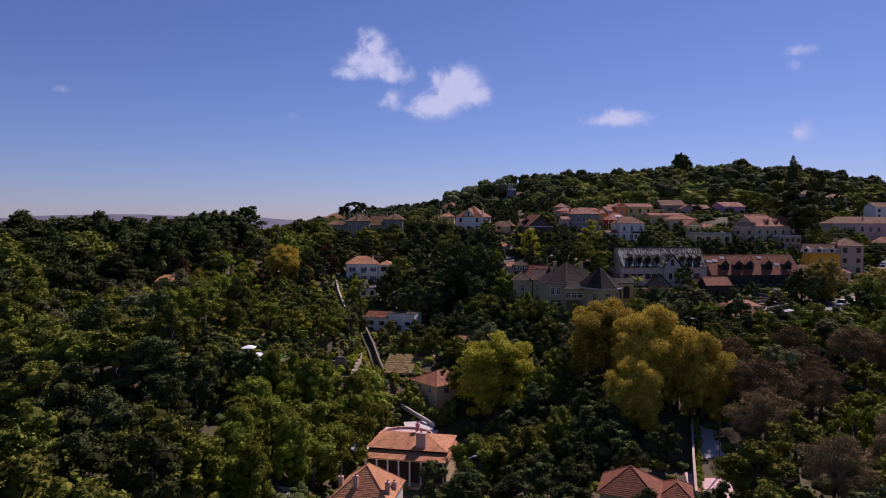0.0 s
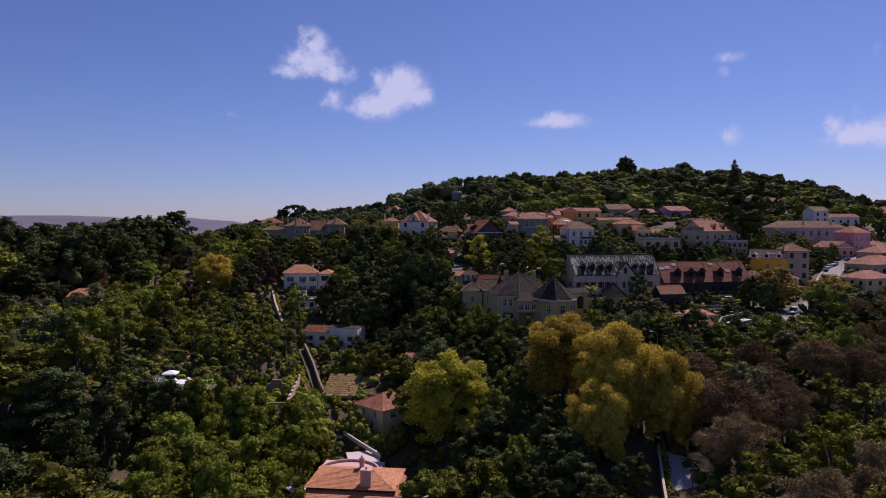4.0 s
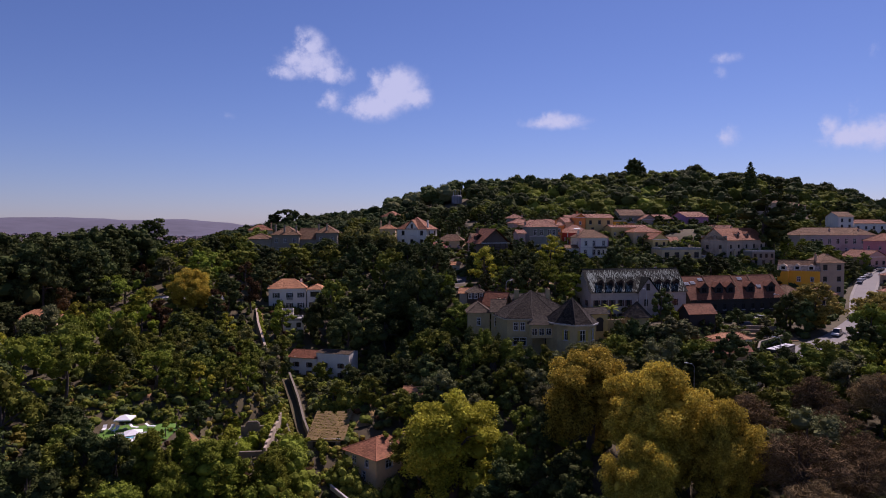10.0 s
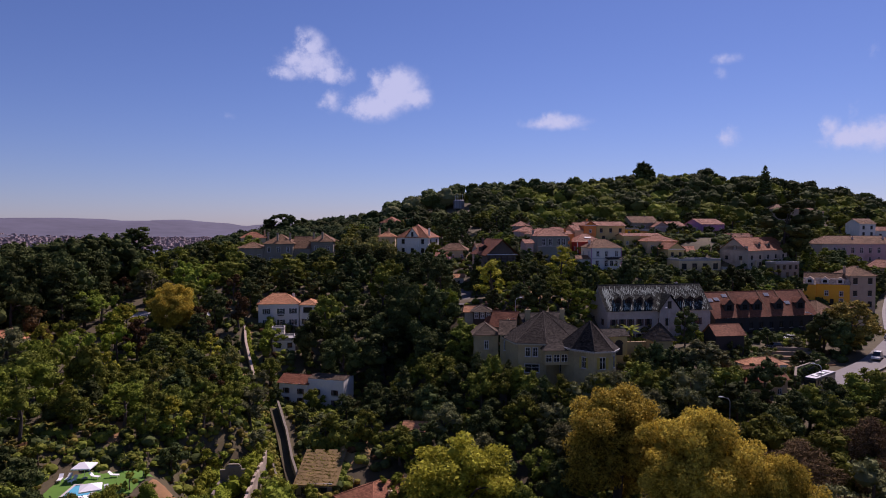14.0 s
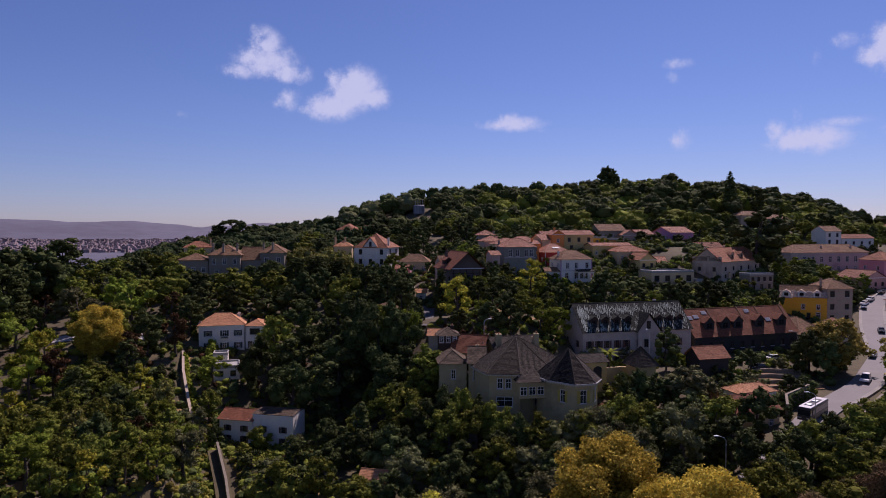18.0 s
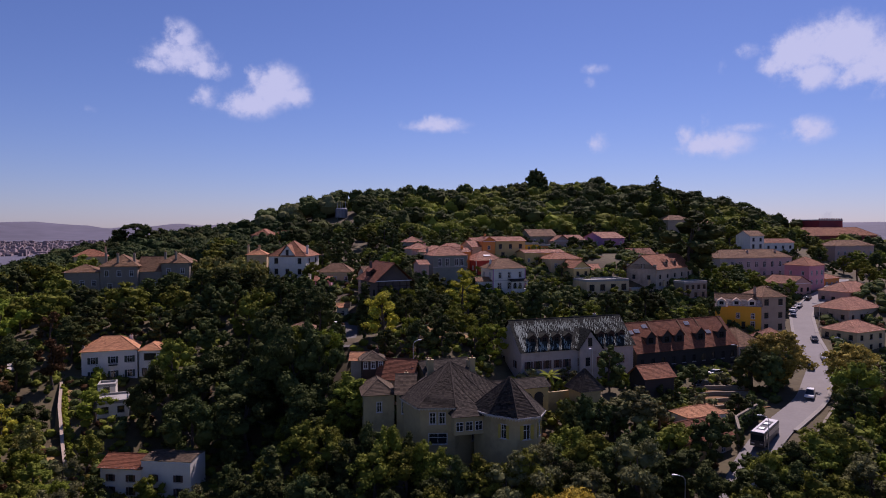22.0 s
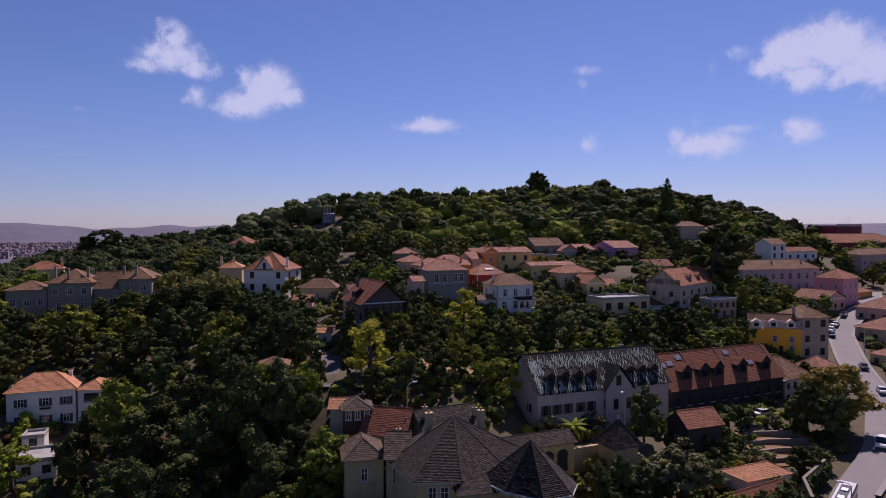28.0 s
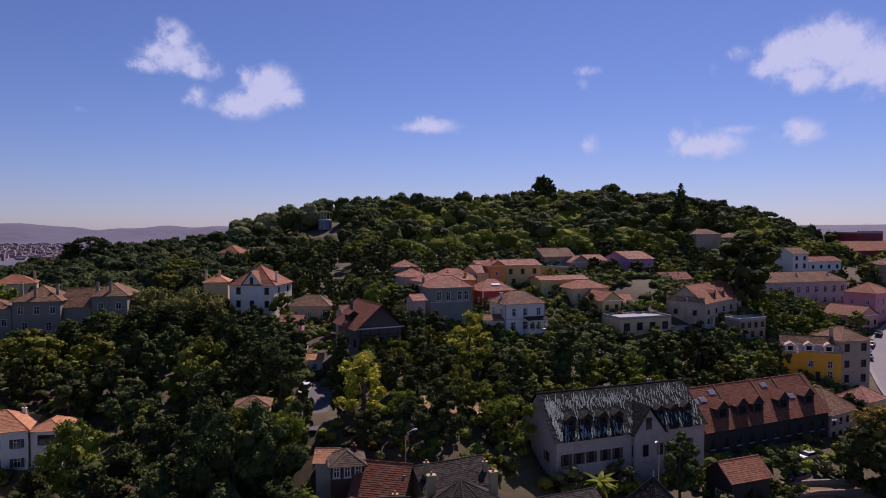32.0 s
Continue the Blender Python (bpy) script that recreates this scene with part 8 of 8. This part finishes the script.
wood(30, 226, 60, 262, 4.4, ("dark", "green", "dark2", "light"), 6, 9.5, 1.15, edge=0.8)
wood(58, 238, 140, 260, 5.2, ("dark", "green", "dark2", "dark", "light"), 4.5, 8, 1.2, edge=1.2)
wood(58, 260, 140, 284, 4.4, ("dark", "green", "dark", "light"), 2.5, 4.6, 1.3, edge=0.8)
wood(58, 194, 132, 222, 4.2, ("green", "dark", "light", "shrub3", "dark", "olive"), 3, 6, 1.2, edge=0.8)
wood(128, 222, 142, 234, 4.5, ("green", "dark"), 2.5, 4.5)
wood(134, 262, 143, 278, 4.8, ("green", "dark"), 3, 5)
wood(158, 275, 200, 318, 5.4, ("green", "dark", "green2"), 5, 9, 1.2, edge=1.5)
wood(34, 268, 60, 330, 5.4, ("dark", "green", "dark2"), 6, 9, 1.2, edge=1.2)
wood(62, 284, 132, 318, 4.6, ("green", "light", "dark"), 2.4, 4.4, 1.3, edge=0.6)
wood(-105, 300, -18, 345, 7.0, ("dark", "green2", "dark2", "green"), 9, 13, 1.1)
wood(-20, 335, 60, 400, 7.2, ("dark", "green", "dark2"), 7, 11, 1.1)
wood(60, 322, 160, 372, 6.6, ("green", "dark", "dark2"), 4, 7, 1.3, edge=1.0)
wood(150, 336, 290, 392, 7.0, ("green", "dark", "dark2"), 5, 10, 1.2)
wood(236, 300, 310, 345, 7.4, ("green", "dark"), 5, 9, 1.1)


def far_wood(name, label, x0, y0, x1, y1, spacing, mat, low, high, leaves=2.2):
    """A distant wood as one mesh of many uneven crowns."""
    reseed(x0, y0, spacing, high)
    clumps, cores = [], []
    for _ in range(int((x1 - x0) * (y1 - y0) / spacing ** 2)):
        x, y = x0 + (x1 - x0) * rng.random(), y0 + (y1 - y0) * rng.random()
        if not clear_here(x, y, 2):
            continue
        h = low + (high - low) * rng.random()
        z = ground(x, y)
        r = spacing * (0.40 + 0.22 * rng.random())
        cores.append((x, y, z + h - r * 0.95, r * 0.95))
        for k in range(9):
            a = k * 2.4 + rng.random()
            q = r * 0.85 * math.sqrt(rng.random())
            clumps.append((x + q * math.cos(a), y + q * math.sin(a), z + h - r * (0.25 + 0.7 * (q / r) ** 2 + 0.2 * rng.random()), r * (0.26 + 0.16 * rng.random())))
    ob = new(name, crown_mesh(clumps, leaves * 3.2, 0.5, mat, 0.85, 0.85, cores=cores))
    return tagged(ob, label, "woodland", kind="stuff")


far_wood("hill_wood", "dark evergreen wood covering the hilltop", 20, 388, 330, 570, 11, LEAF_DARK, 6, 11)
far_wood("hill_wood", "dark evergreen trees on the hill shoulder", 4, 480, 150, 545, 11, LEAF_DARK, 11, 14.5)
far_wood("hill_wood", "autumn-tinged green trees on the hill shoulder", 4, 478, 70, 530, 16, LEAF_OLIVE, 11, 14)
far_wood("hill_wood", "green broadleaf wood on the hilltop slope", 60, 376, 330, 540, 12, LEAF_MID, 5, 9)
far_wood("hill_wood", "sunlit olive-green trees among the hilltop wood", 60, 380, 330, 540, 30, LEAF_LIGHT, 5, 8)
far_wood("hill_wood", "dark trees on the eastern brow of the hill", 236, 425, 300, 470, 11, LEAF_DARK, 9, 14)
far_wood("ridge_wood", "dark wood along the ridge", -180, 345, 20, 560, 10, LEAF_RIDGE, 7, 11)
far_wood("ridge_wood", "green trees along the ridge", -180, 345, 20, 560, 18, LEAF_DARK, 7, 10.5)
far_wood("far_wood", "distant wood beyond the street", 330, 280, 560, 600, 16, LEAF_DARK, 7, 11, 1.3)
far_wood("far_wood", "distant green trees beyond the street", 330, 280, 560, 600, 26, LEAF_MID, 7, 11, 1.3)


def beside_lane(x, y):
    """Metres from the walled lane's line."""
    best = 1e9
    for (ax, ay, _), (bx, by, _) in zip(LANE, LANE[1:]):
        t = min(1, max(0, ((x - ax) * (bx - ax) + (y - ay) * (by - ay)) / ((bx - ax) ** 2 + (by - ay) ** 2)))
        best = min(best, math.hypot(x - ax - t * (bx - ax), y - ay - t * (by - ay)))
    return best


def scrub(name, label, x0, y0, x1, y1, count, mat, low, high, leaves=9, wild=False):
    """Low brushwood over open ground, as one mesh; wild brushwood spreads over clearings too, but for the walled lane."""
    reseed(x0, y0, count, low)
    clumps = []
    for _ in range(count):
        x, y = x0 + (x1 - x0) * rng.random(), y0 + (y1 - y0) * rng.random()
        if beside_lane(x, y) > 3.4 if wild else clear_here(x, y, 0.6):
            r = low + (high - low) * rng.random()
            clumps.append((x, y, ground(x, y) + r * 0.4, r))
    ob = new(name, crown_mesh(clumps, leaves, 0.34, mat, 0.75, 0.8))
    return tagged(ob, label, "undergrowth", kind="stuff")


scrub("undergrowth", "dark green brambles and bushes under the trees", -70, 90, 210, 350, 6000, LEAF_DARK, 0.7, 1.7)
scrub("undergrowth", "green brambles over the old gardens", -60, 138, -4, 216, 1100, LEAF_MID, 0.5, 1.2, 14)
scrub("undergrowth", "sunlit weeds over the old gardens", -60, 138, -4, 216, 500, LEAF_LIGHT, 0.4, 1.0, 16)
scrub("undergrowth", "yellowing weeds beside the walled lane", -23, 176, -14, 212, 420, LEAF_WEED, 0.3, 0.7, 30, wild=True)
scrub("undergrowth", "green bushes beside the walled lane", -26, 172, -13, 214, 420, LEAF_OLIVE, 0.4, 0.9, 26, wild=True)
scrub("hill_scrub", "low dark bushes between the hilltop trees", 60, 372, 330, 545, 2600, LEAF_DARK, 1.6, 3.4, 2.6)
scrub("hill_scrub", "low green bushes between the hilltop trees", 60, 372, 330, 545, 1400, LEAF_MID, 1.4, 2.8, 2.6)
scrub("garden_scrub", "bushes and creepers between the hillside houses", 56, 258, 230, 372, 2600, LEAF_MID, 0.9, 2.0, 5)
scrub("garden_scrub", "dark bushes between the hillside houses", 56, 258, 230, 372, 2600, LEAF_DARK, 0.9, 2.2, 5)
scrub("undergrowth", "green bushes and creepers on the slope", -70, 90, 210, 350, 5000, LEAF_MID, 0.7, 1.6)
scrub("undergrowth", "dry yellowing brushwood", -60, 140, 200, 330, 1200, LEAF_RUST, 0.6, 1.3)

# the town on the plain, far off
tv = Mesher()
reseed(2600, 2000)
for _ in range(4200):
    x, y = -2600 + 2300 * rng.random(), 1700 + 1700 * rng.random()
    w_, d_, h_ = 8 + 10 * rng.random(), 7 + 8 * rng.random(), 3 + 6 * rng.random() ** 2
    if rng.random() < 0.05:
        h_ *= 1.7
    g_ = ground(x, y)
    tv.box(x, y, g_ - 3, x + w_, y + d_, g_ + h_)
tagged(new("far_town", tv.mesh(FAR_WALL)), "hazy distant town of pale buildings on the plain", "town", kind="stuff")

# weeds over the open garden slopes, off the lawn, the bare earth and the field
reseed(64, 140)
weeds = []
for _ in range(2600):
    x, y = -64 + 62 * rng.random(), 140 + 80 * rng.random()
    off = not (-53 < x < -30 and 145 < y < 173) and not (-16 < x < -1 and 175 < y < 193) and not (-51 < x < -45 and 170 < y < 184)
    if off and clear_here(x, y, 0.3):
        r = 0.35 + 0.6 * rng.random()
        weeds.append((x, y, ground(x, y) + r * 0.4, r))
tagged(new("weeds", crown_mesh(weeds, 22, 0.22, LEAF_WEED, 0.75, 0.8)), "golden weeds and dry grass on the garden slope", "weeds", kind="stuff")
